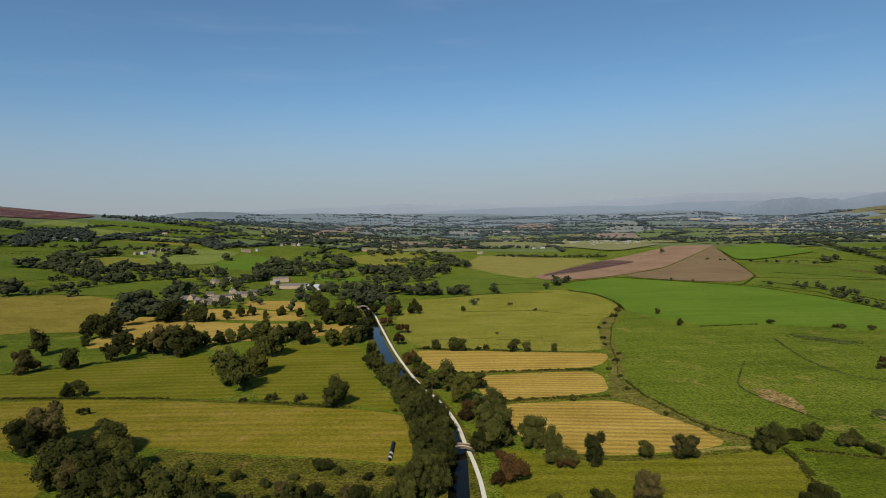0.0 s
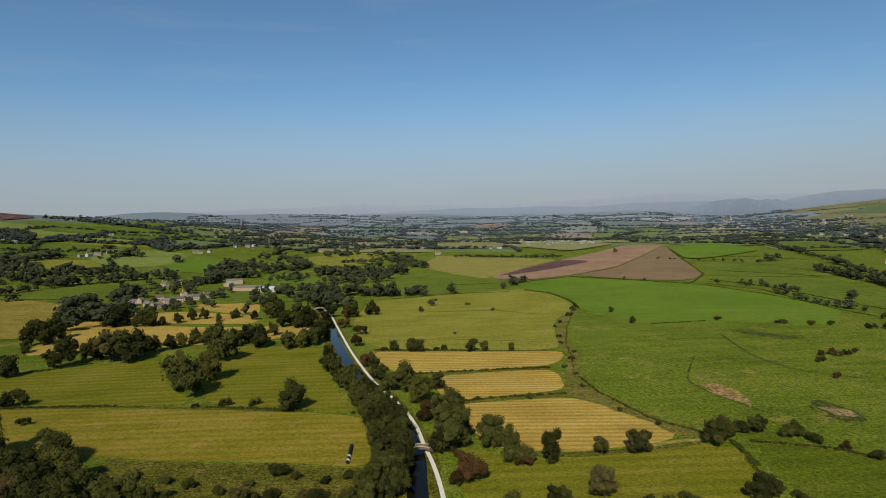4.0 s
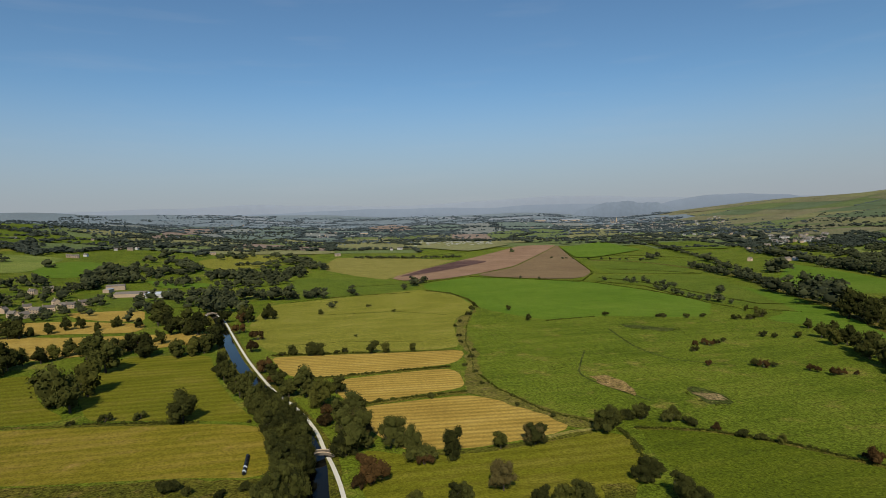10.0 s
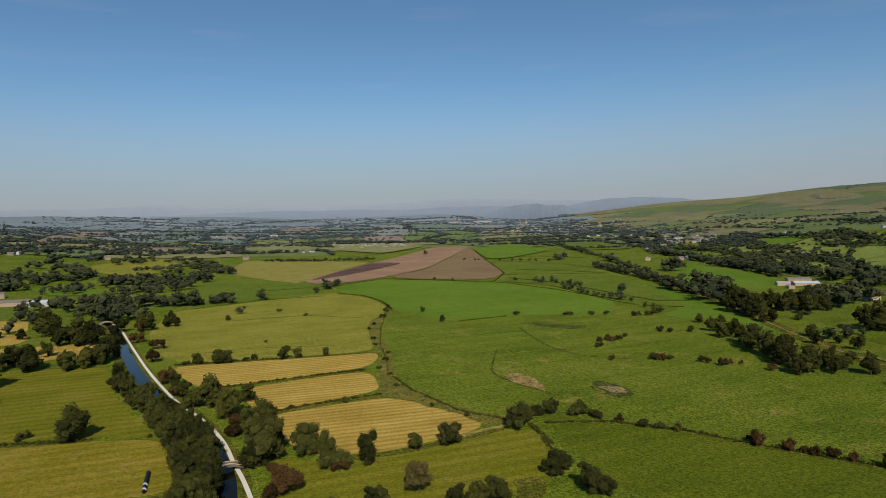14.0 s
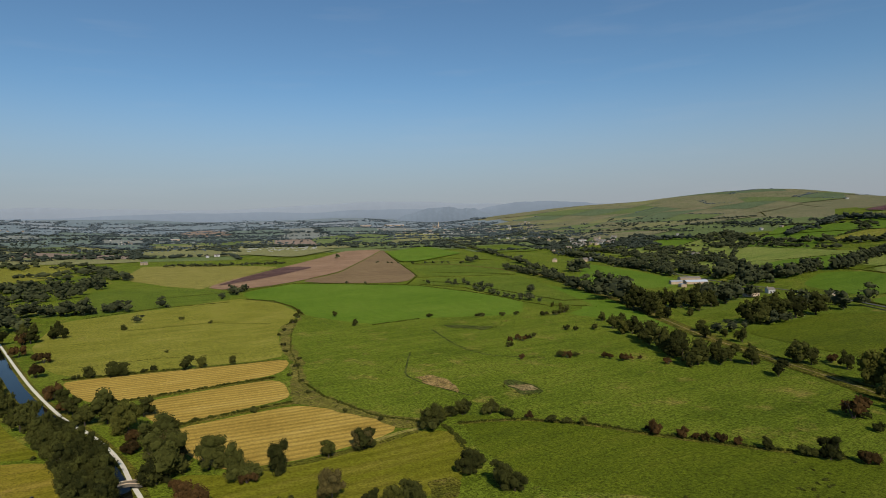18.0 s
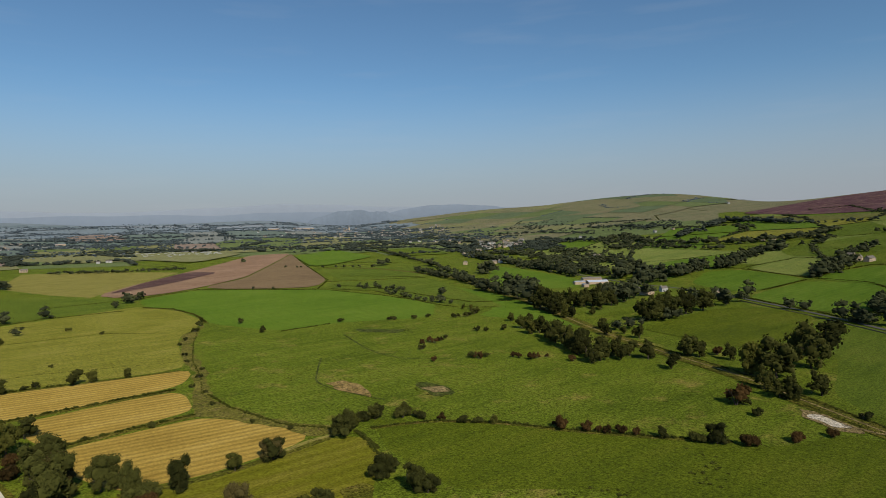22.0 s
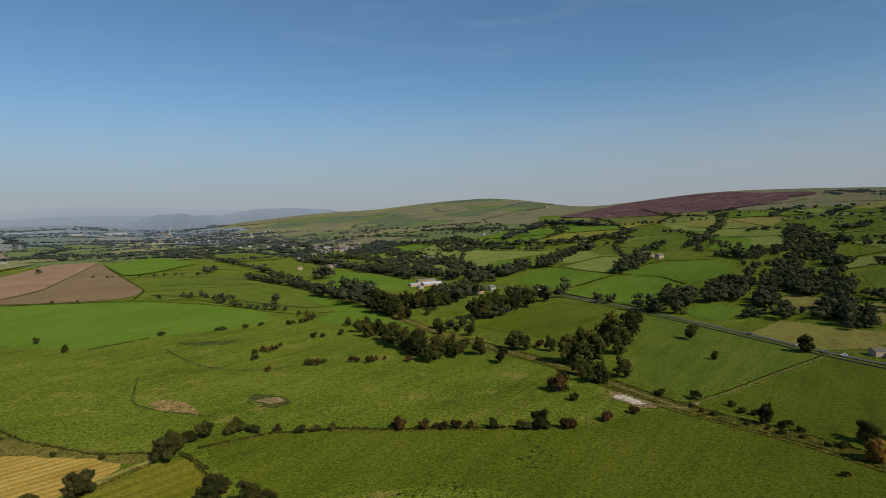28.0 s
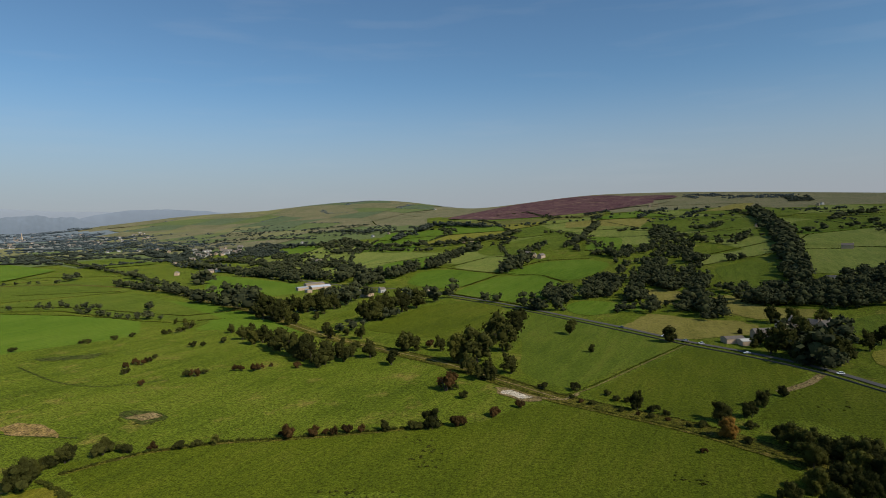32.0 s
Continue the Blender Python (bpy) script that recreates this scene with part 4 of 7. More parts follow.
def cottage(x, y, turn, scale=1.0, kind=0):
    """A far house: one block of walls, two roof slopes in one part, a chimney."""
    while len(SMALL) < 6:
        k = len(SMALL)
        root = new("house")
        l, w, e, r = (4.5, 3.6, 5.0, 2.4) if k < 3 else (8.0, 3.8, 5.2, 2.6)
        wall = (STONE, PALE, STONE)[k % 3]
        bm = bmesh.new()
        p = [(-w, -1), (w, -1), (w, e), (0, e + r), (-w, e)]
        a, b = [bm.verts.new((-l, q, z)) for q, z in p], [bm.verts.new((l, q, z)) for q, z in p]
        bm.faces.new(a), bm.faces.new(b[::-1])
        for i in range(5):
            bm.faces.new((a[i], b[i], b[(i + 1) % 5], a[(i + 1) % 5]))
        bmesh.ops.recalc_face_normals(bm, faces=bm.faces[:])
        part("wall", bm, wall, root)
        for q in (1, -1):
            bm = bmesh.new()
            v = [bm.verts.new(c) for c in ((-l - 0.4, 0, e + r + 0.15), (l + 0.4, 0, e + r + 0.15), (l + 0.4, q * (w + 0.4), e - 0.1), (-l - 0.4, q * (w + 0.4), e - 0.1))]
            f = bmesh.ops.extrude_face_region(bm, geom=[bm.faces.new(v)])
            bmesh.ops.translate(bm, vec=(0, 0, 0.2), verts=[g for g in f["geom"] if isinstance(g, bmesh.types.BMVert)])
            bmesh.ops.recalc_face_normals(bm, faces=bm.faces[:])
            part("roof", bm, SLATE, root)
        bm = bmesh.new()
        box(bm, -l + 0.3, -0.4, e + r - 0.6, -l + 1.2, 0.4, e + r + 1.2)
        part("chimney", bm, wall, root)
        for q in (-2.2, 2.2) if k < 3 else (-5.5, -1.8, 1.8, 5.5):
            for z in (0.8, 3.2):
                bm = bmesh.new()
                box(bm, q - 0.6, -w - 0.03, z, q + 0.6, -w + 0.03, z + 1.2)
                part("window", bm, GLASS, root)
        tagged(root, "pale rendered village house with a slate roof" if wall is PALE else "grey stone village house with a slate roof", "house", group="houses of the valley")
        SMALL.append(root)
        root.matrix_basis = Matrix.Translation((x, y, -400))
    m = Matrix.Translation((x, y, height(x, y) + 0.4)) @ Matrix.Rotation(radians(turn), 4, "Z")
    src = SMALL[kind % 6]
    if src.matrix_basis.translation.z < -300:
        src.matrix_basis = m
        return src
    return copy_thing(src, m)


def settlement(poly, count, seed, pale=0.5):
    """Houses scattered along short terraces inside a plan outline."""
    rng = random.Random(seed)
    xs, ys = [p[0] for p in poly], [p[1] for p in poly]
    done = 0
    while done < count:
        x, y = rng.uniform(min(xs), max(xs)), rng.uniform(min(ys), max(ys))
        if inside(x, y, poly):
            turn = rng.choice((0, 15, 90, -20)) + rng.uniform(-10, 10)
            cottage(x, y, turn, 1.0, rng.choice((1, 4)) if rng.random() < pale else rng.choice((0, 2, 3, 5)))
            done += 1


def caravans(poly, count, seed):
    rng = random.Random(seed)
    first = None
    xs, ys = [p[0] for p in poly], [p[1] for p in poly]
    done = 0
    while done < count:
        x, y = rng.uniform(min(xs), max(xs)), rng.uniform(min(ys), max(ys))
        if not inside(x, y, poly):
            continue
        done += 1
        m = Matrix.Translation((x, y, height(x, y) + 0.3)) @ Matrix.Rotation(rng.uniform(0, 3.14), 4, "Z")
        if first:
            copy_thing(first, m)
            continue
        first = new("static_caravan")
        bm = bmesh.new()
        box(bm, -5.5, -1.9, 0.3, 5.5, 1.9, 3.0)
        bmesh.ops.bevel(bm, geom=bm.edges[:], offset=0.15, segments=1, affect="EDGES")
        part("body", bm, PALE, first)
        bm = bmesh.new()
        box(bm, -5.6, -2.0, 3.0, 5.6, 2.0, 3.2)
        part("roof", bm, STEEL, first)
        for k in (-3.5, 0, 3.5):
            bm = bmesh.new()
            box(bm, k - 0.8, -1.95, 1.3, k + 0.8, -1.88, 2.3)
            part("window", bm, GLASS, first)
        first.matrix_basis = m
        tagged(first, "white static caravan in a park", "caravan", group="caravans of the park")


def car(x, y, turn, paint, label):
    root = new("car")
    bm = bmesh.new()
    box(bm, -2.15, -0.88, 0.35, 2.15, 0.88, 0.95)
    bmesh.ops.bevel(bm, geom=bm.edges[:], offset=0.15, segments=2, affect="EDGES")
    part("body", bm, paint, root)
    bm = bmesh.new()
    for v in box(bm, -1.6, -0.8, 0.9, 0.95, 0.8, 1.5):
        if v.co.z > 1.2:
            v.co.x, v.co.y = v.co.x * 0.72 - 0.05, v.co.y * 0.85
    part("cabin", bm, GLASS, root)
    bm = bmesh.new()
    box(bm, -1.2, -0.66, 1.47, 0.6, 0.66, 1.53)
    part("roof", bm, paint, root)
    for sx in (-1.35, 1.35):
        for sy in (-0.82, 0.82):
            bm = bmesh.new()
            bmesh.ops.create_cone(bm, cap_ends=True, segments=12, radius1=0.33, radius2=0.33, depth=0.22, matrix=Matrix.Translation((sx, sy, 0.33)) @ Matrix.Rotation(radians(90), 4, "X"))
            wheel = part("wheel", bm, TYRE, root)
            bm = bmesh.new()
            bmesh.ops.create_cone(bm, cap_ends=True, segments=10, radius1=0.2, radius2=0.2, depth=0.25, matrix=Matrix.Translation((sx, sy, 0.33)) @ Matrix.Rotation(radians(90), 4, "X"))
            part("rim", bm, STEEL, wheel, "pale metal wheel rim")
    root.matrix_basis = Matrix.Translation((x, y, height(x, y) + 0.52)) @ Matrix.Rotation(radians(turn), 4, "Z")
    return tagged(root, label, "car")


def bale(x, y, z, turn, wrap, label):
    root = new("hay_bale")
    bm = bmesh.new()
    bmesh.ops.create_cone(bm, cap_ends=True, segments=16, radius1=0.7, radius2=0.7, depth=1.3, matrix=Matrix.Translation((0, 0, 0.68)) @ Matrix.Rotation(radians(90), 4, "X"))
    bmesh.ops.bevel(bm, geom=[e for e in bm.edges if len(e.link_faces) == 2 and any(len(f.verts) > 4 for f in e.link_faces)], offset=0.12, segments=2, affect="EDGES")
    part("wrapped_bale", bm, wrap, root)
    root.matrix_basis = Matrix.Translation((x, y, z)) @ Matrix.Rotation(turn, 4, "Z")
    return tagged(root, label, "bale", group="row of wrapped bales in the meadow")


def canal_bridge(x, y, turn, label):
    """A stone hump bridge: two arched faces, a deck, parapets that sweep outwards and cope stones."""
    root = new("canal_bridge")
    L, W, rise = 6.0, 2.6, 1.7
    crown = lambda u: 0.4 + rise * math.exp(-(u / 5.0) ** 2)
    n = 24
    for s in (-1, 1):
        bm = bmesh.new()
        top, low = [], []
        for i in range(n + 1):
            u = -L + 2 * L * i / n
            arch = 2.0 * math.sqrt(max(0, 1 - (u / 4.6) ** 2)) if abs(u) < 4.6 else 0.0
            top.append((u, crown(u) + 0.0)), low.append((u, arch - 0.2))
        for o in (0.0, 0.4):
            yy = s * (W / 2 + o)
            a, b = [bm.verts.new((u, yy, z)) for u, z in top], [bm.verts.new((u, yy, z)) for u, z in low]
            for i in range(n):
                bm.faces.new((a[i], a[i + 1], b[i + 1], b[i]))
        bmesh.ops.recalc_face_normals(bm, faces=bm.faces[:])
        part("arch_wall", bm, BRIDGE_STONE, root)
        for name, z0, z1, w in (("parapet", -0.1, 1.0, 0.45), ("coping", 1.0, 1.18, 0.6)):
            bm = bmesh.new()
            vs = []
            for i in range(n + 1):
                u = -L + 2 * L * i / n
                c = s * (W / 2 + 0.2 + 1.8 * (abs(u) / L) ** 3)
                vs.append([bm.verts.new((u, c + q, crown(u) + z)) for q, z in ((-w / 2, z0), (-w / 2, z1), (w / 2, z1), (w / 2, z0))])
            for a, b in zip(vs, vs[1:]):
                for k in range(4):
                    bm.faces.new((a[k], a[(k + 1) % 4], b[(k + 1) % 4], b[k]))
            bm.faces.new(vs[0]), bm.faces.new(vs[-1][::-1])
            bmesh.ops.recalc_face_normals(bm, faces=bm.faces[:])
            last = part(name, bm, BRIDGE_STONE if name == "parapet" else STONE, root if name == "parapet" else last)
    bm = bmesh.new()
    vs = [[bm.verts.new((-L + 2 * L * i / n, s * W / 2, crown(-L + 2 * L * i / n) + 0.02)) for s in (-1, 1)] for i in range(n + 1)]
    for a, b in zip(vs, vs[1:]):
        bm.faces.new((a[0], b[0], b[1], a[1]))
    part("deck", bm, PATH, root)
    bm = bmesh.new()
    for i in range(10):
        u0, u1 = -4.6 + 9.2 * i / 10, -4.6 + 9.2 * (i + 1) / 10
        z0, z1 = (2.0 * math.sqrt(max(0, 1 - (u / 4.6) ** 2)) - 0.2 for u in (u0, u1))
        v = [bm.verts.new(c) for c in ((u0, -W / 2, z0), (u1, -W / 2, z1), (u1, W / 2, z1), (u0, W / 2, z0))]
        bm.faces.new(v)
    part("vault", bm, BRIDGE_STONE, root)
    root.matrix_basis = Matrix.Translation((x, y, 0.1)) @ Matrix.Rotation(radians(turn), 4, "Z")
    return tagged(root, label, "bridge")


# ---- fields and ways ----
build_ground()
field("mown", [(-281.5, 344.2), (-213.7, 346.9), (-159.9, 338.9), (-107.9, 329.1), (-52.1, 316.3), (-20.3, 303.4), (-11.6, 270.7), (-13.0, 240.7), (-24.3, 241.5), (-46.6, 248.8), (-84.8, 255.8), (-135.1, 267.8), (-172.2, 265.0), (-221.0, 268.4)], "pale mown meadow with curving mowing lines")
field("mown_dark", [(-329.0, 403.6), (-292.3, 417.9), (-243.5, 442.7), (-183.0, 461.9), (-143.7, 374.1), (-118.9, 342.8), (-162.5, 344.6), (-216.5, 351.7), (-293.0, 358.6)], "darker green striped meadow")
field("mown_dark", [(-136.3, 494.1), (-108.1, 495.0), (-68.2, 480.9), (-51.8, 392.6), (-34.5, 339.6), (-22.7, 308.1), (-53.0, 322.3), (-110.7, 337.7), (-131.3, 393.6), (-136.0, 452.4)], "green meadow between tree rows")
field("bank", [(-130.5, 263.4), (-84.2, 253.8), (-46.2, 247.0), (-13.6, 237.4), (-10.5, 216.0), (-10.6, 191.4), (-55.9, 193.8), (-104.3, 196.4), (-127.2, 232.9)], "rough sloping bank below the meadow")
field("mown", [(-214.4, 260.2), (-178.4, 251.7), (-161.3, 235.0), (-153.1, 208.9), (-174.3, 210.1)], "corner of a pale mown field")
field("hay", [(-606, 752), (-545, 788), (-511, 818), (-439, 792), (-391, 716), (-362, 620), (-346.5, 568.4), (-403, 579), (-442, 545)], "yellow-green hay meadow")
field("green", [(-582, 809), (-532, 907), (-451, 997), (-375, 971), (-380, 857), (-458, 819)], "green meadow on a low rise")
field("stubble", [(-271, 785), (-182, 773), (-159.6, 677.7), (-208, 699), (-253, 745)], "pale gold stubble strip")
field("stubble", [(-332, 730), (-242, 710), (-152.3, 659.9), (-149.2, 607.5), (-281, 643)], "pale gold stubble strip between trees")
field("stubble", [(-347, 629), (-344, 672), (-277.2, 634.9), (-199.7, 601.9), (-79.3, 583.3), (-75.6, 535.6), (-114.4, 525.1), (-179.3, 509.1), (-270.8, 506.9), (-303.4, 488.7)], "pale gold stubble field between tree rows")
field("green", [(-309, 968), (-132, 952), (-108, 775), (-183, 779), (-260, 836)], "green paddock by the barns")
field("olive", [(-50.6, 609.0), (-37, 750), (63, 786), (169, 826), (196, 751), (196.7, 664.8), (178.2, 606.9), (149.6, 573.1), (125.7, 482.4), (119.6, 436.8), (48.1, 449.5), (-19.3, 466.1), (-35.2, 504.3)], "yellow-green rough pasture")
field("stubble", [(-23.5, 458.4), (47.6, 445.7), (119.7, 431.2), (111.0, 405.9), (98.7, 391.4), (22.3, 384.7), (-5.4, 387.7), (-16.5, 420.4)], "golden stubble strip with drill lines")
field("stubble", [(17.5, 376.8), (58.7, 380.9), (95.4, 381.3), (98.5, 365.7), (92.5, 334.5), (76.1, 330.5), (24.6, 323.5), (18.2, 346.1)], "golden stubble strip with drill lines")
field("stubble", [(28.7, 317.1), (61.2, 319.3), (92.0, 319.6), (106.6, 300.0), (119.1, 275.6), (125.0, 259.2), (118.6, 251.0), (96.8, 246.3), (72.1, 243.2), (40.3, 250.2), (30.3, 278.6)], "golden stubble field with drill lines")
field("mown_dark", [(24.1, 257.8), (39.5, 245.4), (73.3, 239.6), (107.1, 242.6), (129.1, 246.5), (140.6, 239.7), (140.0, 223.8), (130.9, 207.6), (113.9, 184.9), (22.7, 189.7), (19.0, 228.9)], "green meadow with a rounded corner")
field("rush", [(151.7, 572.8), (176.1, 603.5), (191.6, 631.7), (174.2, 589.5), (148.5, 530.5), (133.7, 470.0), (127.7, 421.1), (116.2, 389.5), (108.8, 359.4), (107.1, 337.7), (116.7, 303.7), (125.3, 277.4), (137.3, 259.7), (133.4, 250.0), (122.0, 254.0), (117.5, 271.9), (105.6, 297.4), (91.7, 323.7), (93.8, 338.9), (108.9, 390.3), (119.7, 431.2), (125.7, 482.4)], "rushy river margin with brown reeds")
field("bright", [(173, 825), (184, 897), (286, 967), (354, 894), (423, 800), (437, 689), (442, 568), (376.3, 483.5), (333.4, 502.8), (290.0, 529.1), (226.0, 521.7), (216.9, 555.8), (196.9, 600.0), (191.7, 639.9), (196, 751)], "smooth bright green meadow")
field("plough_pink", [(140, 991), (234, 1148), (405, 1396), (705, 1838), (830, 1819), (415, 1117), (284, 983), (187, 921)], "pinkish brown ploughed field")
field("plough", [(286, 981), (405, 1092), (818, 1791), (637, 1324), (491, 934), (419, 838), (345, 905)], "brown tilled field")
field("plough_dark", [(159, 1004), (245, 1152), (369, 1340), (423, 1283), (307, 1139), (223, 1050)], "dark damp soil in the ploughed field")
field("dry", [(39, 1286), (100, 1645), (247, 1540), (363, 1368), (237, 1160), (140, 991), (99, 1079)], "olive green field")
field("green", [(-6, 1087), (97, 1059), (137, 973), (181, 926), (146, 810), (66, 808), (-17, 774), (-19, 876)], "green meadow beside a tree row")
field("distant_pale", [(163, 2632), (388, 2692), (724, 1942), (481, 1655), (376, 2009), (131, 2124)], "pale pasture below the caravan park")
field("bright", [(764, 1650), (1004, 1844), (908, 1439), (660, 1243), (615, 1242)], "green field on a low rise")
field("green", [(593, 1170), (725, 1170), (738, 973), (639, 834), (504, 907)], "green field")
field("green", [(464, 891), (537, 849), (624, 807), (561, 662), (470.5, 472.1), (440, 571), (469, 743), (436, 823)], "long green field by the tree line")
field("green", [(1063, 1677), (1253, 1683), (1113, 1334), (952, 1385)], "pale green field")
field("bright", [(573, 709), (543, 509), (429.1, 324.9), (429.8, 390.2), (409.3, 462.2), (454.3, 472.1)], "narrow green strip beside the track")
field("bright", [(866, 902), (858, 827), (788, 654), (738, 563), (671, 533), (628, 561), (657, 632), (602, 628), (676, 722)], "bright green field below the village")
field("lush", [(456.7, 295.2), (534.2, 303.3), (615.1, 303.6), (672, 237), (596.2, 207.5), (500.3, 190.7), (448.1, 191.0), (440.1, 218.2), (452.3, 263.0)], "green cattle pasture")
field("green", [(560, 439), (663, 427), (575.0, 378.2), (483.2, 365.3), (523.6, 418.2)], "light pasture beside the farm")
field("green", [(539.7, 179.5), (598.6, 165.2), (523.1, 61.2), (487.1, 21.9), (414.0, 45.1), (332.9, 79.6), (360.3, 115.0), (441.4, 138.1)], "rough green field below the road")
field("lush", [(474.9, 13.6), (448.3, -20.5), (414.6, -49.4), (371.7, -33.6), (338.9, -15.5), (303.4, 7.7), (317.3, 46.1), (323.3, 68.0), (382.3, 48.5)], "bright green field below the road")
field("lush", [(409.5, -54.6), (381.5, -93.7), (293.1, -72.2), (323.5, -36.3), (311.3, -14.2), (360.3, -32.6)], "green field beside the road")
field("lush", [(155.5, 256.1), (184.9, 223.1), (211.5, 188.2), (243.1, 140.1), (265.6, 105.5), (298.0, 92.4), (307.6, 70.7), (297.4, 17.4), (271.4, -22.5), (240.3, -32.1), (213.5, -27.0), (176.7, 61.4), (186.2, 108.2), (173.6, 134.4), (136.9, 167.2), (140.0, 215.0)], "even green meadow in the valley")
field("dry_earth", [(172.9, 333.7), (182.2, 332.1), (185.7, 318.4), (180.8, 298.8), (176.8, 285.9), (173.3, 297.3), (169.6, 316.9)], "bare dry earth along a ditch")
field("bog", [(214.3, 296.4), (218.8, 291.0), (221.1, 277.0), (217.0, 261.7), (204.7, 262.2), (204.4, 279.4)], "dark boggy hollow")
field("earth", [(208.3, 285.6), (218.3, 277.4), (217.9, 265.4), (207.4, 270.2)], "bare earth in a boggy hollow")
field("bog", [(281.3, 482.9), (312.4, 447.6), (299.9, 436.6), (276.6, 468.0)], "patch of dark rushes")
field("earth", [(324.3, 118.9), (327.9, 108.3), (319.3, 92.3), (308.6, 85.6), (303.5, 94.1), (309.1, 108.8)], "bare brown yard beside the track")
field("gravel", [(319.9, 113.9), (323.1, 108.1), (317.0, 95.6), (310.9, 91.2), (308.0, 99.3), (313.3, 109.6)], "pale stone hardstanding beside the track")
field("pale", [(1190, 806), (1272, 797), (1203, 590), (1198, 525), (1072, 604), (956, 607), (991, 659)], "yellow-green sloping pasture")
field("bright", [(818, 525), (948, 602), (1063, 599), (1187, 520), (985, 478), (932, 497), (854, 483), (800, 482)], "bright green sloping field")
field("bright", [(795, 432), (917, 472), (945, 429), (880, 316), (852, 315), (775, 319), (740, 339), (768, 397)], "bright green sloping field")
field("pale", [(973, 435), (1079, 407), (1092, 352), (891, 316), (921, 379)], "sunny hill pasture")
field("bright", [(751, 318), (857, 304), (858, 236), (792, 187), (669.4, 181.1), (649.5, 219.0), (703, 314)], "bright green sloping field")
field("bright", [(885, 308), (968, 295), (1023, 255), (1027, 197), (981, 155), (893, 155), (806, 182), (858, 236), (867, 287)], "vivid green sloping field")
field("bright", [(639.9, 151.2), (676.4, 140.3), (662.1, 100.7), (633.6, 64.0), (613.0, 60.9), (607.6, 98.0), (580.4, 109.7), (591.4, 134.2)], "bright green paddock")
field("dry", [(734, 76), (753, 68), (734, 36), (682.5, 37.7), (649.7, 56.1)], "pale dry clearing")
field("dry", [(696.7, 8.4), (710, -11), (656.5, -35.1), (644.3, -58.2), (638.4, -82.7), (608.2, -76.6), (590.7, -31.6), (613.8, -14.2), (636.3, 6.2)], "pale dry clearing in the wood")
field("dry", [(531.2, 80.1), (607.2, 60.3), (583.8, 14.2), (583.1, -13.4), (564.7, -32.3), (530.1, -28.3), (512.5, -3.8), (493.0, 24.2)], "dry yellow pasture by the road")
field("bright", [(1419, 278), (1366, 193), (1299, 182), (1165, 167), (1126, 175), (1155, 231)], "vivid green hill field")
field("pale", [(1570, 308), (1471, 131), (1375, 125), (1432, 281)], "green hill field")
field("dry", [(1869, 433), (1937, 361), (1750, 318), (1659, 317), (1661, 388)], "pale dry hill field")
field("pale", [(1656, 120), (1655, 59), (1531, 36), (1528, 85)], "pale dry hill field")
field("green", [(1520, 415), (1590, 357), (1411, 290), (1197, 258), (1168, 320)], "green hill field")
field("green", [(1206, 481), (1352, 452), (1477, 403), (1198, 334), (1131, 344), (1104, 417)], "sunny green hill field")
field("pale", [(1023, 28), (1079, -25), (1216, -101), (1064, -90), (972, -15), (932, 22)], "olive hill pasture")
field("green", [(904, 6), (1044, -91), (791, -72), (751, -62), (752, -17), (794, -9)], "yellow-green hill pasture")
field("green", [(1361, 59), (1473, -35), (1416, -81), (1287, -30), (1248, 23)], "green hill field")
field("pale", [(1175, -121), (1290, -153), (1403, -324), (1091, -252), (1103, -184)], "rough hill pasture")
field("pale", [(1084, -121), (1076, -179), (1047, -242), (915, -212), (835, -139), (855, -102)], "rough hill pasture")
field("green", [(606.7, -105.5), (646.3, -158.1), (570.8, -139.8), (543.2, -90.9)], "bright green paddock")
field("olive", [(488.7, -94.8), (522.3, -134.5), (453.8, -117.0), (439.6, -91.1)], "olive pasture beside the road")
field("dry", [(1850, 328), (1854, 197), (1642, 92), (1593, 169), (1687, 315)], "pale dry hill field")
field("green", [(1279, 496), (1352, 452), (1384, 378), (1453, 340), (1208, 301), (1177, 358)], "green hill field")
field("green", [(1774, 173), (1843, -29), (1609, -87), (1458, -68), (1425, 80), (1570, 181)], "green hill field")
field("green", [(1573, -153), (1644, -338), (1579, -384), (1426, -347), (1328, -158)], "green hill field")
field("green", [(2119, 135), (2146, -100), (1903, -213), (1688, -165), (1877, 29)], "green hill field")
field("dry", [(1992, 38), (2294, -54), (2325, -117), (1995, -78)], "pale dry hill field")
field("heather", [(2307, 1059), (2576, 1023), (2960, 970), (3140, 792), (3123, 552), (2827, 275), (2485, 221), (2150, 381), (2040, 556), (2061, 752)], "purple heather moor")
field("heather", [(2879, 425), (2958, 305), (2929, 168), (2717, 156), (2620, 270), (2615, 376)], "heather along the moor edge")
field("hillpale", [(2429, 535), (2581, 362), (2627, 159), (2379, 211), (2251, 385)], "pale bent grass below the moor")
field("moorgrass", [(2166, 982), (2013, 735), (2012, 470), (2129, 338), (1968, 349), (1875, 511), (1833, 690)], "tawny moor edge")
field("hillpale", [(2989, 2624), (3175, 2364), (3254, 2155), (2990, 1903), (2753, 2052)], "tawny patch on the hill top")
field("green", [(-948, 1274), (-1050, 1530), (-999, 1663), (-848, 1644), (-698, 1657), (-705, 1391), (-834, 1323)], "green fell pasture")
field("green", [(-803, 1077), (-734, 1096), (-615, 1035), (-638, 924), (-671, 897)], "green fell pasture")
field("green", [(-1342, 2240), (-1050, 2249), (-776, 2253), (-909, 1984), (-1103, 1931)], "green fell pasture")
field("pale", [(-723, 1426), (-661, 1605), (-523, 1555), (-491, 1245), (-595, 1216)], "olive fell pasture")
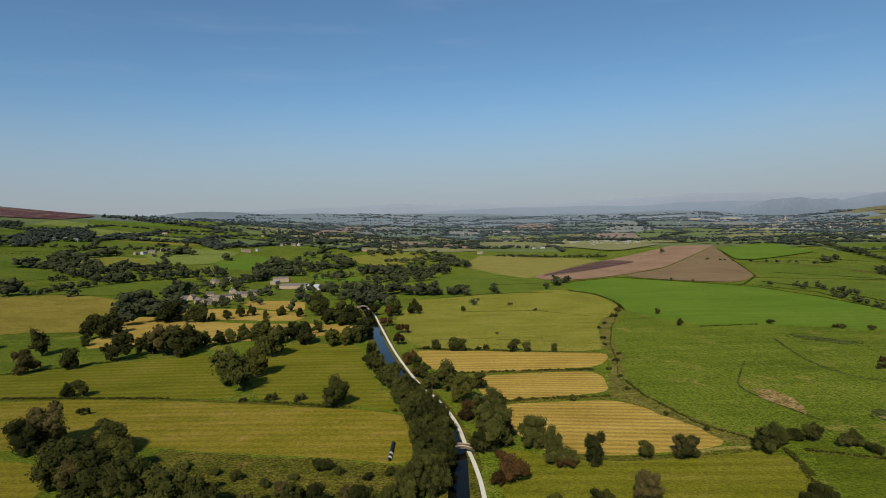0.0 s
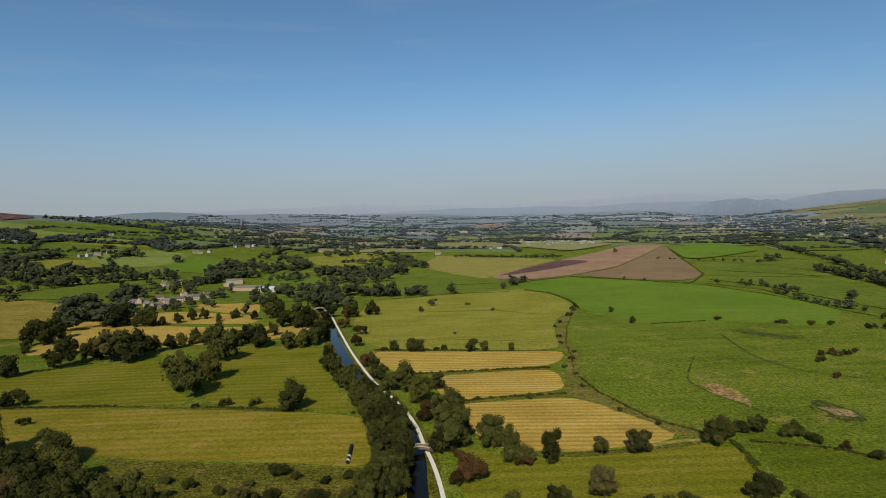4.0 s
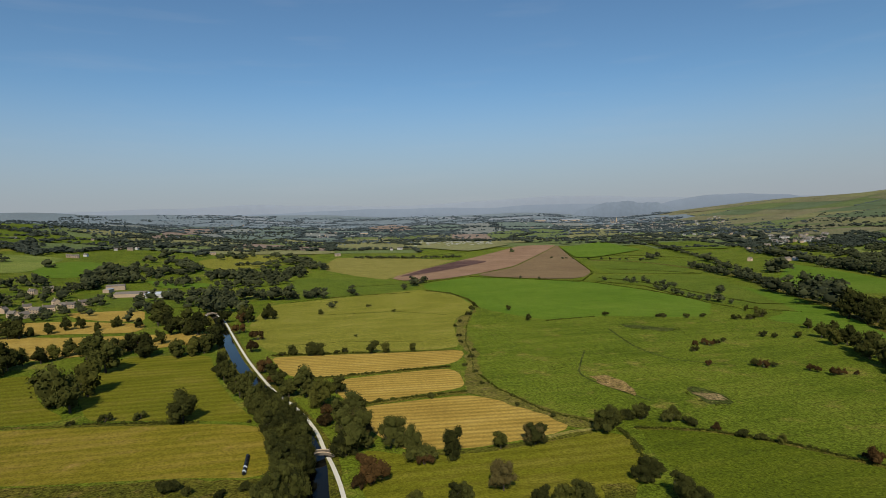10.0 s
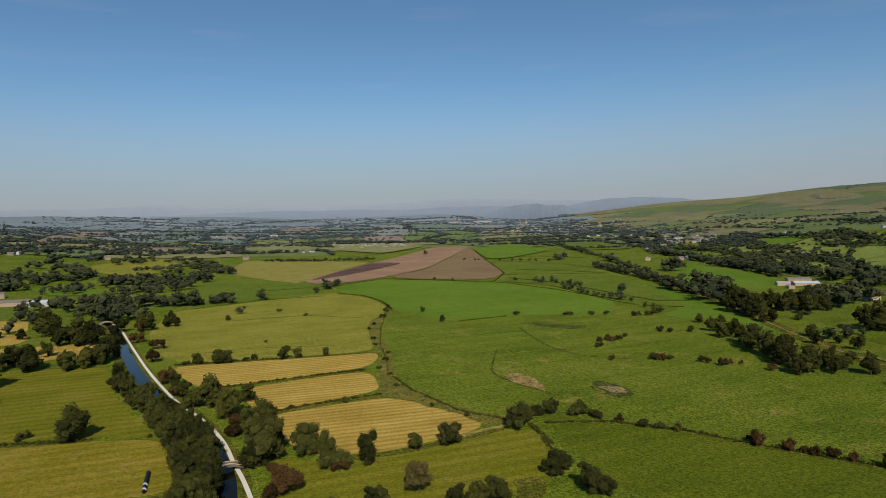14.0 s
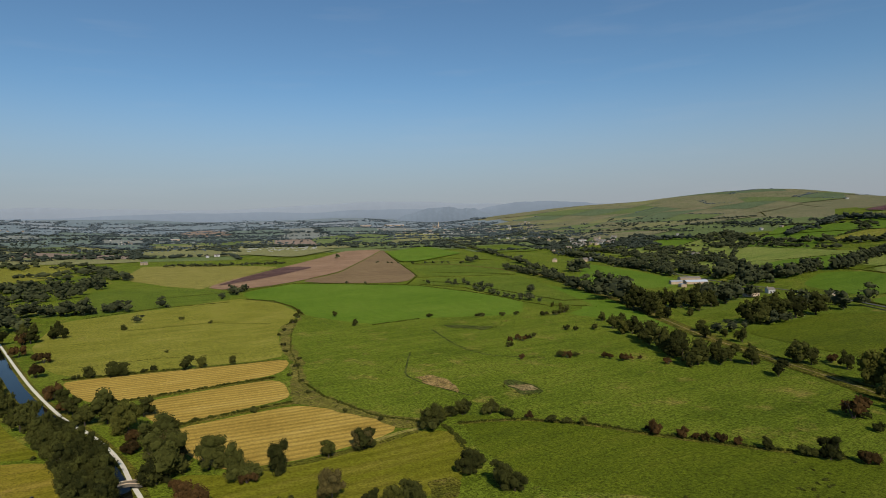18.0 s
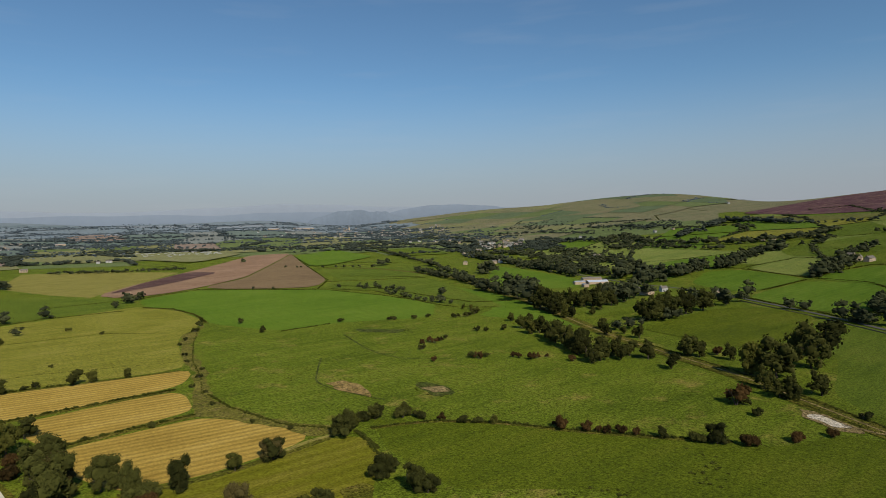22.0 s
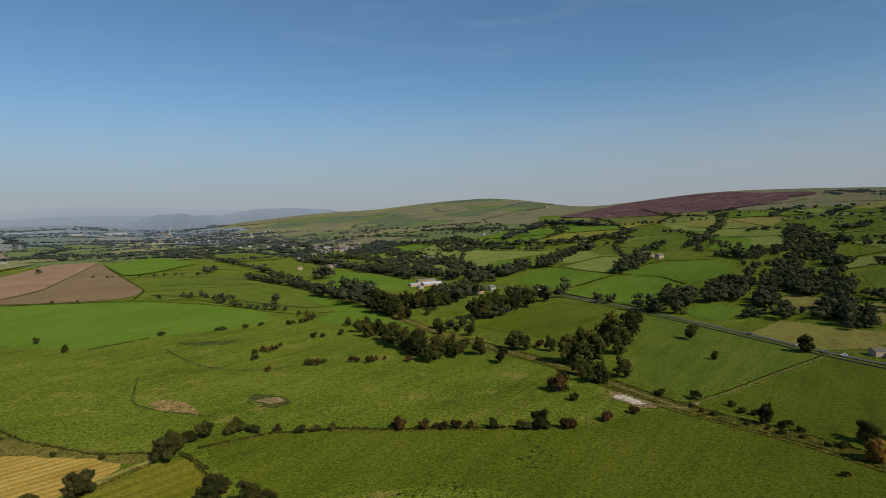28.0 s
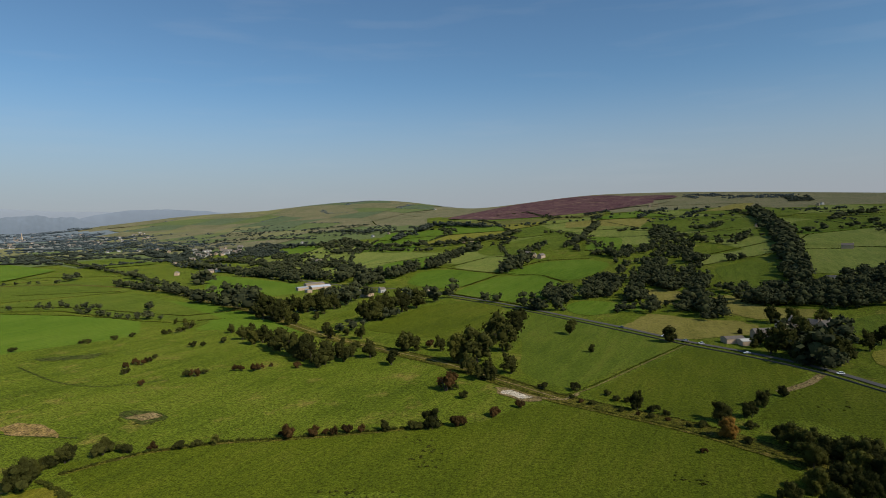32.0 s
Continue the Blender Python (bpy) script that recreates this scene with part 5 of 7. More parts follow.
field("green", [(-1025, 2289), (-744, 2222), (-543, 2174), (-539, 2004), (-834, 1985)], "green fell pasture")
field("bright", [(-524, 1331), (-492, 1504), (-406, 1453), (-371, 1201), (-425, 1160)], "green fell paddock")
field("heather", [(-1838, 2309), (-1705, 2496), (-1487, 2524), (-1388, 2394), (-1384, 2142), (-1595, 2001)], "purple heather fell top")
field("olive", [(-247, 1582), (-146, 1837), (-40, 1754), (-83, 1357), (-186, 1355)], "pale green pasture")
field("bright", [(-269, 1153), (-149, 1079), (-138, 997), (-222, 1033)], "green paddock")
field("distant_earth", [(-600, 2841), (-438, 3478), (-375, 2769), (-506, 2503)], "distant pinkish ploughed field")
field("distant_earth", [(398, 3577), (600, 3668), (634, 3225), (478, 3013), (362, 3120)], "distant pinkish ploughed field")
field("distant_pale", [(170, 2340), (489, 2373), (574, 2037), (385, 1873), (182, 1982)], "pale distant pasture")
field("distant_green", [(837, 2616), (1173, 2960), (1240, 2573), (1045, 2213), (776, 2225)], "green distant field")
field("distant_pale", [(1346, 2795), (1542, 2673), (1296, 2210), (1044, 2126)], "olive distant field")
strip("bank", [(-100, 716), (-86.7, 664.9), (-71.5, 588.6), (-55.5, 499.8), (-39.3, 423.0), (-19.8, 354.5), (-7.9, 314.4), (-0.1, 277.2), (3.6, 252.8), (3.9, 229.8), (3.2, 202.2)], 19, MAT["bank"], 0.06, "rough grassy canal banks", "canal bank")
strip("canal", [(-100, 716), (-86.7, 664.9), (-71.5, 588.6), (-55.5, 499.8), (-39.3, 423.0), (-19.8, 354.5), (-7.9, 314.4), (-0.1, 277.2), (3.6, 252.8), (3.9, 229.8), (3.2, 202.2)], 8, WATER, 0.12, "still dark canal water reflecting the sky", "canal")
strip("path", [(-89.4, 691.2), (-77.1, 647.0), (-54.8, 532.6), (-36.9, 444.4), (-18.8, 369.6), (-7.3, 334.9), (0.2, 309.0), (5.4, 282.9), (7.6, 262.3), (10.0, 245.0), (12.0, 224.2), (12.9, 201.7)], 1.8, PATH, 0.14, "pale crushed stone tow path", "path")
strip("road", [(1196, 1402), (1054, 1160), (959, 989), (895, 779), (813, 634), (761, 509), (740, 418), (698, 320), (634.4, 213.9), (577.5, 136.6), (532.3, 76.4), (491.8, 28.2), (458.9, -21.0), (428.5, -57.1), (393.4, -83.6), (377.6, -97.5)], 5.2, ASPHALT, 0.5, "grey asphalt main road", "road")
strip("verge", [(617, 1177), (678, 1083), (672, 883), (645, 759), (564, 584), (525, 492), (433.5, 328.2), (402.1, 260.4), (369.0, 174.8), (340.7, 123.3), (315.3, 78.6), (294.2, 17.2), (272.7, -22.6), (248.4, -53.1)], 15, MAT["bank"], 0.32, "rough brown verges of an old railway", "verge")
strip("track_bed", [(617, 1177), (678, 1083), (672, 883), (645, 759), (564, 584), (525, 492), (433.5, 328.2), (402.1, 260.4), (369.0, 174.8), (340.7, 123.3), (315.3, 78.6)], 1.3, MAT["earth"], 0.36, "brown ballast bed of an old railway", "track")
strip("farm_lane", [(319.8, 75.0), (348.1, 63.2), (415.1, 41.6), (484.0, 17.8)], 0.8, MAT["earth"], 0.4, "narrow farm lane between walls", "lane")
strip("farm_lane", [(323.0, 108.4), (313.2, 90.6), (314.3, 75.2), (326.9, 70.3)], 2.2, MAT["earth"], 0.4, "pale gravel yard lane", "lane")
strip("farm_lane", [(364.9, -30.3), (387.7, -46.2), (411.4, -56.2)], 5, MAT["earth"], 0.4, "bare earth field entrance", "lane")
strip("farm_lane", [(106.1, 245.7), (119.6, 249.1), (130.4, 248.9)], 3, MAT["dry"], 0.2, "dry grass track", "lane")
strip("ditch", [(201.7, 397.1), (183.2, 366.4), (169.3, 339.4), (169.6, 316.9), (174.6, 295.1), (179.7, 278.4)], 1.3, MAT["bog"], 0.2, "dark winding ditch", "ditch")
strip("ditch", [(259.4, 464.5), (243.2, 398.1), (243.0, 365.6), (248.1, 348.9), (271.4, 324.5)], 1.5, MAT["bog"], 0.2, "old hollow drain across the pasture", "ditch")

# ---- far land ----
# backdrop ridges, haze painted as flat blue-grey
ridge("hazy_far_hills", 4860, -44, 66, 0.95, 0.4, 3.0, HAZY_FAR_HILL, "blue hazy hills along the horizon")
ridge("hazy_farther_hills", 4890, -48, 70, 1.6, 0.45, 8.0, HAZY_FARTHER_HILL, "far horizon hills tinted pale blue for haze")
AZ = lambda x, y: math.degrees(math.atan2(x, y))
ridge("hazy_wooded_hills", 4450, -16, 16, 0.35, 0.5, 21.0, HAZY_NEAR_HILL, "low wooded hills beyond the far valley")
ridge("haze_blue_hill", 4600, 25.5, 36, 1.12, 0.22, 4.0, HAZE_BLUE_HILL, "hill beyond the town tinted dark blue for haze")
ridge("haze_pale_hill", 4700, 31.5, 48, 1.48, 0.12, 9.0, HAZY_FAR_HILL, "long hill behind the moor tinted blue for haze")
patchwork(1, (-1300, 1500), -12, (17, 17), (250, 190), lambda x, y, r: r > 1850 and not (330 < x < 720 and 1650 < y < 2250) and -19 < AZ(x, y) < 50 and 0.92 * x - 0.39 * y < 700, None, 0.8, 12.0, 0.3)
patchwork(2, (700, -900), 22, (14, 16), (210, 170), lambda x, y, r: r > 1150 and AZ(x, y) > 46 and (r < 1950 or AZ(x, y) > 66) and 0.92 * x - 0.39 * y > 560 and height(x, y) < 100, (("green", 4), ("bright", 3), ("pale", 6), ("olive", 1), ("dry", 0.8)), 0.5, 9.0, 0.6, (FAR_HAZE_LEAF,) * 4)
patchwork(5, (1500, 1300), 10, (13, 14), (260, 210), lambda x, y, r: r > 1900 and 37 < AZ(x, y) < 67 and 0.92 * x - 0.39 * y > 640, (("hillpale", 5), ("hilltop", 3), ("distant_pale", 1), ("distant_green", 3)), 0.16, 8.0, 0.8)
patchwork(4, (-2300, 700), 14, (9, 13), (200, 160), lambda x, y, r: r > 1080 and AZ(x, y) < -16 and height(x, y) < 120, (("green", 5), ("pale", 3), ("bright", 1), ("olive", 0.6)), 0.8, 12.0)

strip("verge", [(30.5, 320.0), (52.8, 324.1), (90.7, 325.9)], 7, MAT["bank"], 0.1, "rough brown grass verge between fields", "verge")
strip("verge", [(-5.4, 384.8), (40.8, 384.3), (96.1, 384.2)], 5, MAT["bank"], 0.1, "rough brown grass verge between fields", "verge")
strip("verge", [(-21.3, 460.2), (47.6, 445.7), (112.9, 433.9)], 4, MAT["bank"], 0.1, "rough brown grass verge between fields", "verge")
strip("verge", [(24.1, 257.8), (29.5, 271.2)], 6, MAT["bank"], 0.1, "rough brown grass verge between fields", "verge")
strip("verge", [(39.7, 246.6), (73.7, 240.7), (107.6, 243.7), (128.3, 247.2)], 5, MAT["bank"], 0.1, "rough brown grass verge between fields", "verge")
strip("verge", [(149.5, 244.5), (177.3, 231.6), (199.3, 208.1), (214.1, 181.4), (238.3, 145.1), (257.6, 121.1)], 4, MAT["bank"], 0.1, "rough grass verge along a hedge", "verge")
strip("verge", [(-266.4, 350.6), (-214.4, 348.1), (-161.5, 342.3), (-108.6, 331.2), (-52.3, 317.3)], 4, MAT["bank"], 0.1, "rough grass verge along a hedge", "verge")
strip("verge", [(169, 806), (192, 763), (199, 697), (190.5, 627.9)], 5, MAT["bank"], 0.1, "rough grass verge along a hedge", "verge")

# ---- boundaries ----
hedge([(634, 746), (552, 572), (515, 483), (424.7, 321.7), (394.9, 255.8), (360.4, 170.8), (333.7, 120.8), (309.5, 77.2), (289.5, 17.0), (269.5, -22.4), (254.1, -42.8)], 1.0)
hedge([(411.6, 266.5), (376.5, 178.3), (348.1, 126.0), (322.3, 80.3), (302.4, 17.7), (290.5, -6.5)], 1.2)
stone_wall([(680, 311), (615.9, 207.8), (561.8, 133.0), (516.8, 74.3), (479.0, 27.5), (446.5, -20.5), (416.6, -55.5), (382.5, -81.3), (370.0, -95.5)], 0.9)
hedge([(322.5, 76.5), (352.9, 64.1), (421.6, 42.2), (487.7, 19.9)], 0.7)
hedge([(965, 485), (959, 438), (886, 316), (863, 237), (801, 189)], 2.2)
hedge([(886, 316), (975, 297), (1027, 281), (1041, 200)], 2.2)
hedge([(765, 324), (868, 310)], 2.2)
hedge([(973, 438), (1087, 411)], 2.2)
hedge([(818, 525), (854, 483)], 2.2)
hedge([(992, 662), (1063, 599), (1189, 528)], 2.2)
hedge([(1406, 276), (1378, 195)], 2.2)
hedge([(1155, 231), (1125, 170)], 2.2)
hedge([(1661, 388), (1586, 282), (1484, 133)], 2.2)
hedge([(1096, 414), (1100, 351)], 2.2)
hedge([(1243, 436), (1226, 373)], 2.2)
hedge([(927, 26), (978, -15), (1064, -90)], 2.2)
hedge([(1029, 29), (1233, -103)], 2.2)
hedge([(1175, -121), (1299, -154), (1414, -327)], 2.2)
hedge([(1103, -184), (1078, -249)], 2.2)
hedge([(1091, -122), (1085, -174)], 2.2)
hedge([(1890, 441), (1852, 261), (1800, 28), (1628, -159)], 2.2)
hedge([(2070, 48), (1858, -208)], 2.2)
hedge([(1361, 59), (1486, -35)], 2.2)
hedge([(1250, 29), (1287, -30)], 2.2)
hedge([(1377, 534), (1507, 382)], 2.2)
hedge([(1948, 906), (1862, 680), (1914, 522)], 2.2)
hedge([(2066, 385), (2107, 206), (2122, 49)], 2.2)
hedge([(2320, 226), (2350, 54), (2330, -108)], 2.2)
hedge([(1756, -171), (1834, -305), (1820, -384)], 2.2)
hedge([(611.5, 93.1), (652.1, 64.7), (679.3, 38.6)], 2.2)
hedge([(703, 314), (645.7, 217.7), (612.2, 168.9)], 2.2)
# Stone wall lines across the far hill, with low hedges standing in for walls.
hedge([(2671, 2501), (2817, 2266), (2906, 1995), (3002, 1858)], 1.3)
hedge([(2390, 2412), (2524, 2321), (2498, 2010), (2361, 1872)], 1.3)
hedge([(3058, 1920), (2679, 1652), (2260, 1365)], 1.3)
hedge([(3234, 1876), (2924, 1607), (2637, 1339)], 1.3)
hedge([(3140, 1902), (3016, 1496)], 1.3)
hedge([(2833, 2024), (2418, 1709)], 1.3)
hedge([(2496, 2709), (2725, 2648), (3001, 2508)], 1.3)
hedge([(2327, 1947), (2361, 1689), (2264, 1373)], 1.3)
hedge([(3082, 2430), (2802, 2168)], 1.3)
hedge([(460, 854), (484, 753), (475, 608), (474, 534), (532, 499)], 1.8)
hedge([(545, 981), (594, 908), (628, 844)], 1.8)
hedge([(707, 1308), (782, 1248), (825, 1107)], 1.8)
hedge([(170, 812), (194, 769), (200, 702), (191.6, 631.7)], 1.6)
hedge([(283, 958), (351, 886), (420, 794), (437, 689), (441, 590)], 1.6)
hedge([(227.1, 524.3), (279.2, 527.8)], 1.6)
hedge([(73, 901), (187, 913), (286, 967)], 1.6)
hedge([(-267.3, 351.8), (-239.3, 350.4), (-215.1, 349.3), (-162.0, 343.4)], 1.6)
hedge([(-109.3, 333.3), (-52.4, 318.3)], 1.6)
hedge([(30.6, 321.0), (53.0, 325.1), (90.7, 325.9)], 1.6)
hedge([(-5.4, 384.8), (40.9, 385.7), (96.5, 385.6)], 1.6)
hedge([(-21.4, 462.2), (47.8, 447.6)], 1.6)
hedge([(-312.2, 412.3), (-245.6, 446.5), (-232.0, 458.0)], 1.6)
hedge([(149.5, 244.5), (177.9, 232.2), (199.9, 208.6), (214.7, 181.9), (238.9, 145.5), (258.2, 121.3)], 1.5)
hedge([(251, 1487), (716, 1867)], 1.5)
hedge([(283, 972), (349, 890), (415, 821), (486, 924)], 1.5)
hedge([(805, 1764), (491, 934)], 1.5)
hedge([(472, 910), (629, 830)], 1.5)
hedge([(429, 809), (458, 724), (434, 563), (436.5, 515.0), (473.4, 475.0)], 1.5)
hedge([(608, 1200), (745, 1201)], 1.5)
hedge([(-14, 762), (65, 797), (147, 796)], 1.5)
hedge([(152.8, 572.6), (176.1, 603.5), (149.5, 530.4), (128.6, 459.8), (117.8, 405.1), (106.2, 362.3)], 0.8)
field("bank", [(106.4, 195.8), (114.9, 195.3), (116.5, 186.7), (108.3, 178.4), (97.6, 180.0)], "bare sandy bank")
hedge([(108.8, 359.4), (109.7, 326.3), (120.1, 277.9), (135.5, 256.4), (142.6, 243.1), (138.0, 218.9)], 1.2)
# Thin dark ditch lines in the olive pasture, with low hedges standing in.
hedge([(20.6, 646.0), (99.9, 640.0), (149.3, 593.6)], 0.8)
hedge([(-13.3, 496.5), (34.2, 494.8), (96.0, 472.8)], 0.7)
tufts([(236.4, 132.8), (236.2, 117.3), (226.2, 107.1), (208.7, 101.5), (207.6, 115.0), (221.9, 118.5)], 70)
tufts([(273.5, 483.6), (319.8, 451.1), (306.9, 426.8), (270.4, 464.6)], 60)
tufts([(209.6, 294.2), (222.3, 266.8), (205.9, 251.6), (201.8, 277.2)], 40)
tufts([(160.4, 139.1), (174.8, 135.3), (184.8, 122.0), (186.9, 103.9), (179.2, 90.9)], 45)
tufts([(384.9, 62.6), (396.5, 50.2), (376.1, 46.0), (368.4, 56.7)], 14)
tufts([(242.9, 14.4), (239.4, 2.3), (225.6, 5.9), (229.2, 15.6)], 22)
tufts([(371.7, -33.6), (387.7, -46.2), (365.0, -46.1), (355.8, -34.8)], 10)
tufts([(349.0, -44.1), (359.6, -60.3), (340.4, -59.4), (330.6, -44.1)], 16)
tufts([(187.1, 539.1), (214.1, 494.3), (242.3, 466.6), (215.1, 438.5), (182.7, 486.4)], 70, 0.45)
tufts([(169.0, 399.3), (187.2, 381.7), (166.0, 332.1), (144.5, 334.1)], 60, 0.45)
tufts([(201.6, 395.6), (238.7, 376.1), (211.2, 327.8), (175.1, 331.2)], 50, 0.45)
tufts([(113.3, 405.7), (119.8, 389.1), (112.8, 326.1), (105.0, 321.5)], 40, 0.45)
hedge([(134.2, 210.9), (137.0, 224.5), (140.4, 234.9), (141.7, 247.6)], 1.6)

# ---- single trees ----
trees("oak", [(-150.3, 260.3, 16.9), (-191.3, 263.1, 17.1), (-147.6, 224.2, 22.3), (-132.2, 216.3, 20.1), (-133.3, 235.9, 18.4), (-111.1, 212.0, 17.0), (-98.1, 205.8, 18.2), (-87.2, 201.2, 15.2), (-113.5, 206.7, 21.2), (-150.4, 239.6, 16.3), (-226.5, 351.5, 10.2), (-217.6, 351.8, 11.5), (-140.0, 373.8, 24.5), (-123.6, 357.1, 26.0), (-124.8, 388.6, 23.6), (-131.7, 448.1, 26.0), (-60.4, 319.9, 17.7)])
trees("oak", [(-312.0, 536.6, 25.2), (-249.2, 446.9, 20.6), (-324.4, 474.7, 22.8), (-271.0, 423.6, 17.5), (-388.1, 501.7, 14.4), (-208.8, 457.2, 25.1), (-207.1, 476.9, 22.5), (-232.3, 467.8, 17.1), (-189.2, 496.4, 13.8), (-177.6, 518.6, 15.0), (-157.0, 492.3, 18.5), (-158.5, 521.0, 17.5), (-116.8, 491.6, 21.3), (-92.4, 481.8, 16.2), (-115.2, 541.2, 13.0), (-132.6, 517.5, 14.9)])
trees("oak", [(-350.8, 671.9, 26.0), (-366.0, 682.5, 26.0), (-315.7, 652.2, 21.8), (-298.6, 642.0, 24.0), (-259.1, 624.9, 18.0), (-377.2, 681.7, 11.1), (-224.1, 648.5, 13.7), (-212.3, 654.2, 12.5), (-176.5, 680.6, 11.1), (-142.5, 658.2, 24.0), (-106.2, 594.0, 22.8), (-91.6, 572.6, 22.0), (-71.4, 504.3, 20.4), (-129.6, 640.4, 15.4), (-169.1, 734.3, 14.1), (-180.9, 649.0, 9.3)])
trees("oak", [(1.5, 345.3, 17.4), (9.7, 322.8, 17.9), (19.0, 255.5, 20.5), (18.6, 284.2, 16.4), (36.3, 255.6, 16.0), (81.4, 239.6, 8.5), (97.7, 239.7, 10.4), (135.0, 244.3, 12.5), (157.7, 254.1, 8.2), (125.4, 197.4, 8.8), (50.6, 197.6, 7.9), (36.4, 198.4, 7.3), (142.7, 249.3, 7.3)])
trees("oak", [(-6.8, 458.3, 9.3), (5.0, 450.9, 10.9), (11.4, 450.1, 10.9), (50.8, 443.3, 10.7), (60.8, 442.1, 8.6), (80.7, 439.7, 7.2), (-35.9, 639.9, 12.9), (-28.5, 638.6, 11.7), (34.1, 691.1, 9.3), (20.8, 650.0, 6.9), (67.8, 796.7, 12.2), (-30.9, 793.7, 16.7), (-15.7, 790.5, 15.1), (10.7, 790.8, 12.9), (31.6, 786.3, 12.8), (144.7, 831.7, 9.6), (165.6, 870.1, 15.0), (187.7, 904.1, 12.1), (189.9, 640.2, 6.2), (214.7, 596.9, 6.3), (211.8, 532.4, 7.2)])
trees("brown", [(-184.9, 272.7, 22.5), (69.4, 201.8, 12.0), (22.2, 263.3, 15.5), (-296.5, 415.3, 18.8), (-220.9, 462.5, 26.0), (97.7, 239.7, 9.7), (-139.0, 219.0, 17.1)])
trees("oak", [(122.8, 194.1, 10.0), (129.1, 196.4, 7.2), (125.4, 176.3, 11.1), (128.2, 171.4, 8.0), (85.1, 183.8, 9.6), (91.1, 182.5, 10.3), (54.1, 197.9, 7.9), (78.0, 184.8, 8.5)])
trees("oak", [(-374.7, 834.9, 19.1), (-334.6, 720.8, 17.9), (-373.7, 870.2, 15.0), (-310.6, 891.5, 17.0), (-253.3, 841.0, 15.3), (-356.7, 849.0, 13.0), (-270.6, 724.3, 11.1), (-232.4, 746.4, 10.7), (-349.4, 892.8, 12.8), (-191.9, 853.7, 16.3), (-151.9, 813.3, 15.6), (-107.8, 722.7, 17.3), (-130.9, 779.6, 16.4), (-404.2, 986.8, 11.3), (-330.0, 1003.7, 15.3), (-205.8, 843.6, 11.3)])
trees("oak", [(550.6, 425.1, 16.9), (546.8, 406.5, 19.2), (557.8, 395.8, 20.6), (587.6, 400.6, 20.8), (624.4, 408.6, 19.1), (650.3, 409.9, 16.8), (496.2, 317.0, 22.4), (504.9, 309.3, 22.6), (532.4, 310.3, 23.6), (559.1, 308.9, 25.1), (588.3, 306.0, 22.9), (636.8, 310.5, 18.3), (671.3, 306.0, 12.7), (556.8, 333.6, 22.9), (560.7, 350.4, 15.7), (609.6, 326.7, 19.9), (657.6, 328.3, 14.1), (707.8, 315.9, 16.3), (649.4, 246.7, 12.6), (647.3, 233.3, 11.9)])
trees("oak", [(556.2, 553.0, 22.6), (521.9, 506.3, 25.0), (505.4, 473.9, 22.7), (479.3, 430.7, 24.2), (469.4, 403.7, 20.6), (459.4, 381.3, 15.5), (594.6, 564.2, 21.5), (545.0, 501.9, 20.3), (511.7, 449.1, 17.5), (466.9, 377.0, 12.3), (494.5, 373.7, 9.3), (415.8, 300.3, 10.7), (423.6, 274.1, 12.0), (430.5, 293.0, 7.4), (435.7, 320.6, 10.2)])
trees("bush", [(166.9, 583.7, 6.7), (147.5, 545.2, 4.7), (180.4, 614.0, 7.7), (117.0, 405.2, 3.9), (106.2, 383.1, 3.7), (129.3, 481.9, 3.7), (108.7, 364.7, 2.8), (103.9, 338.0, 3.3), (109.6, 292.7, 2.9), (119.4, 270.3, 2.7), (124.1, 456.2, 3.5), (125.3, 425.0, 3.3), (137.3, 526.6, 4.1)])
trees("oak", [(443.2, 805.2, 7.3), (462.0, 774.8, 8.7), (463.5, 759.6, 8.5), (451.5, 679.6, 6.3), (453.1, 673.3, 6.2), (447.0, 637.3, 5.2), (438.8, 601.0, 5.6), (439.1, 582.9, 5.4), (440.6, 569.6, 4.7), (508.7, 632.2, 7.9), (431.1, 501.9, 6.3), (435.6, 494.0, 6.2), (176.2, 908.7, 8.8), (191.3, 929.4, 8.1), (562.9, 1521.1, 12.0), (344.5, 895.6, 5.3), (365.6, 869.2, 5.2)])
trees("oak", [(-243.0, 471.0, 16.7), (-204.1, 480.8, 18.5), (-199.9, 493.3, 13.8), (-182.7, 504.8, 13.6), (-138.2, 501.3, 15.4), (-136.5, 523.0, 14.1), (-82.4, 482.7, 14.9), (-74.3, 490.6, 17.0), (-267.0, 495.1, 15.2), (-309.8, 507.2, 11.7), (-270.7, 619.7, 13.1), (-245.1, 622.7, 10.7), (-233.4, 631.5, 11.5), (-192.5, 635.8, 9.8), (-179.8, 656.6, 11.3), (-156.4, 637.3, 10.4), (-121.3, 613.4, 13.0), (-331.2, 664.6, 17.2), (-331.7, 580.8, 16.1)])
trees("oak", [(-328.1, 734.2, 14.0), (-290.9, 709.6, 12.2), (-281.7, 726.4, 9.7), (-274.8, 749.4, 10.8), (-260.9, 756.9, 10.9), (-249.2, 770.3, 11.8), (-345.0, 756.2, 15.9), (-330.2, 889.2, 15.3), (-367.0, 916.0, 14.0), (-317.4, 924.0, 15.0)])
trees("cone", [(43.8, 242.7, 13.6), (58.9, 234.9, 15.5), (1.6, 347.7, 15.9)], 0.62)
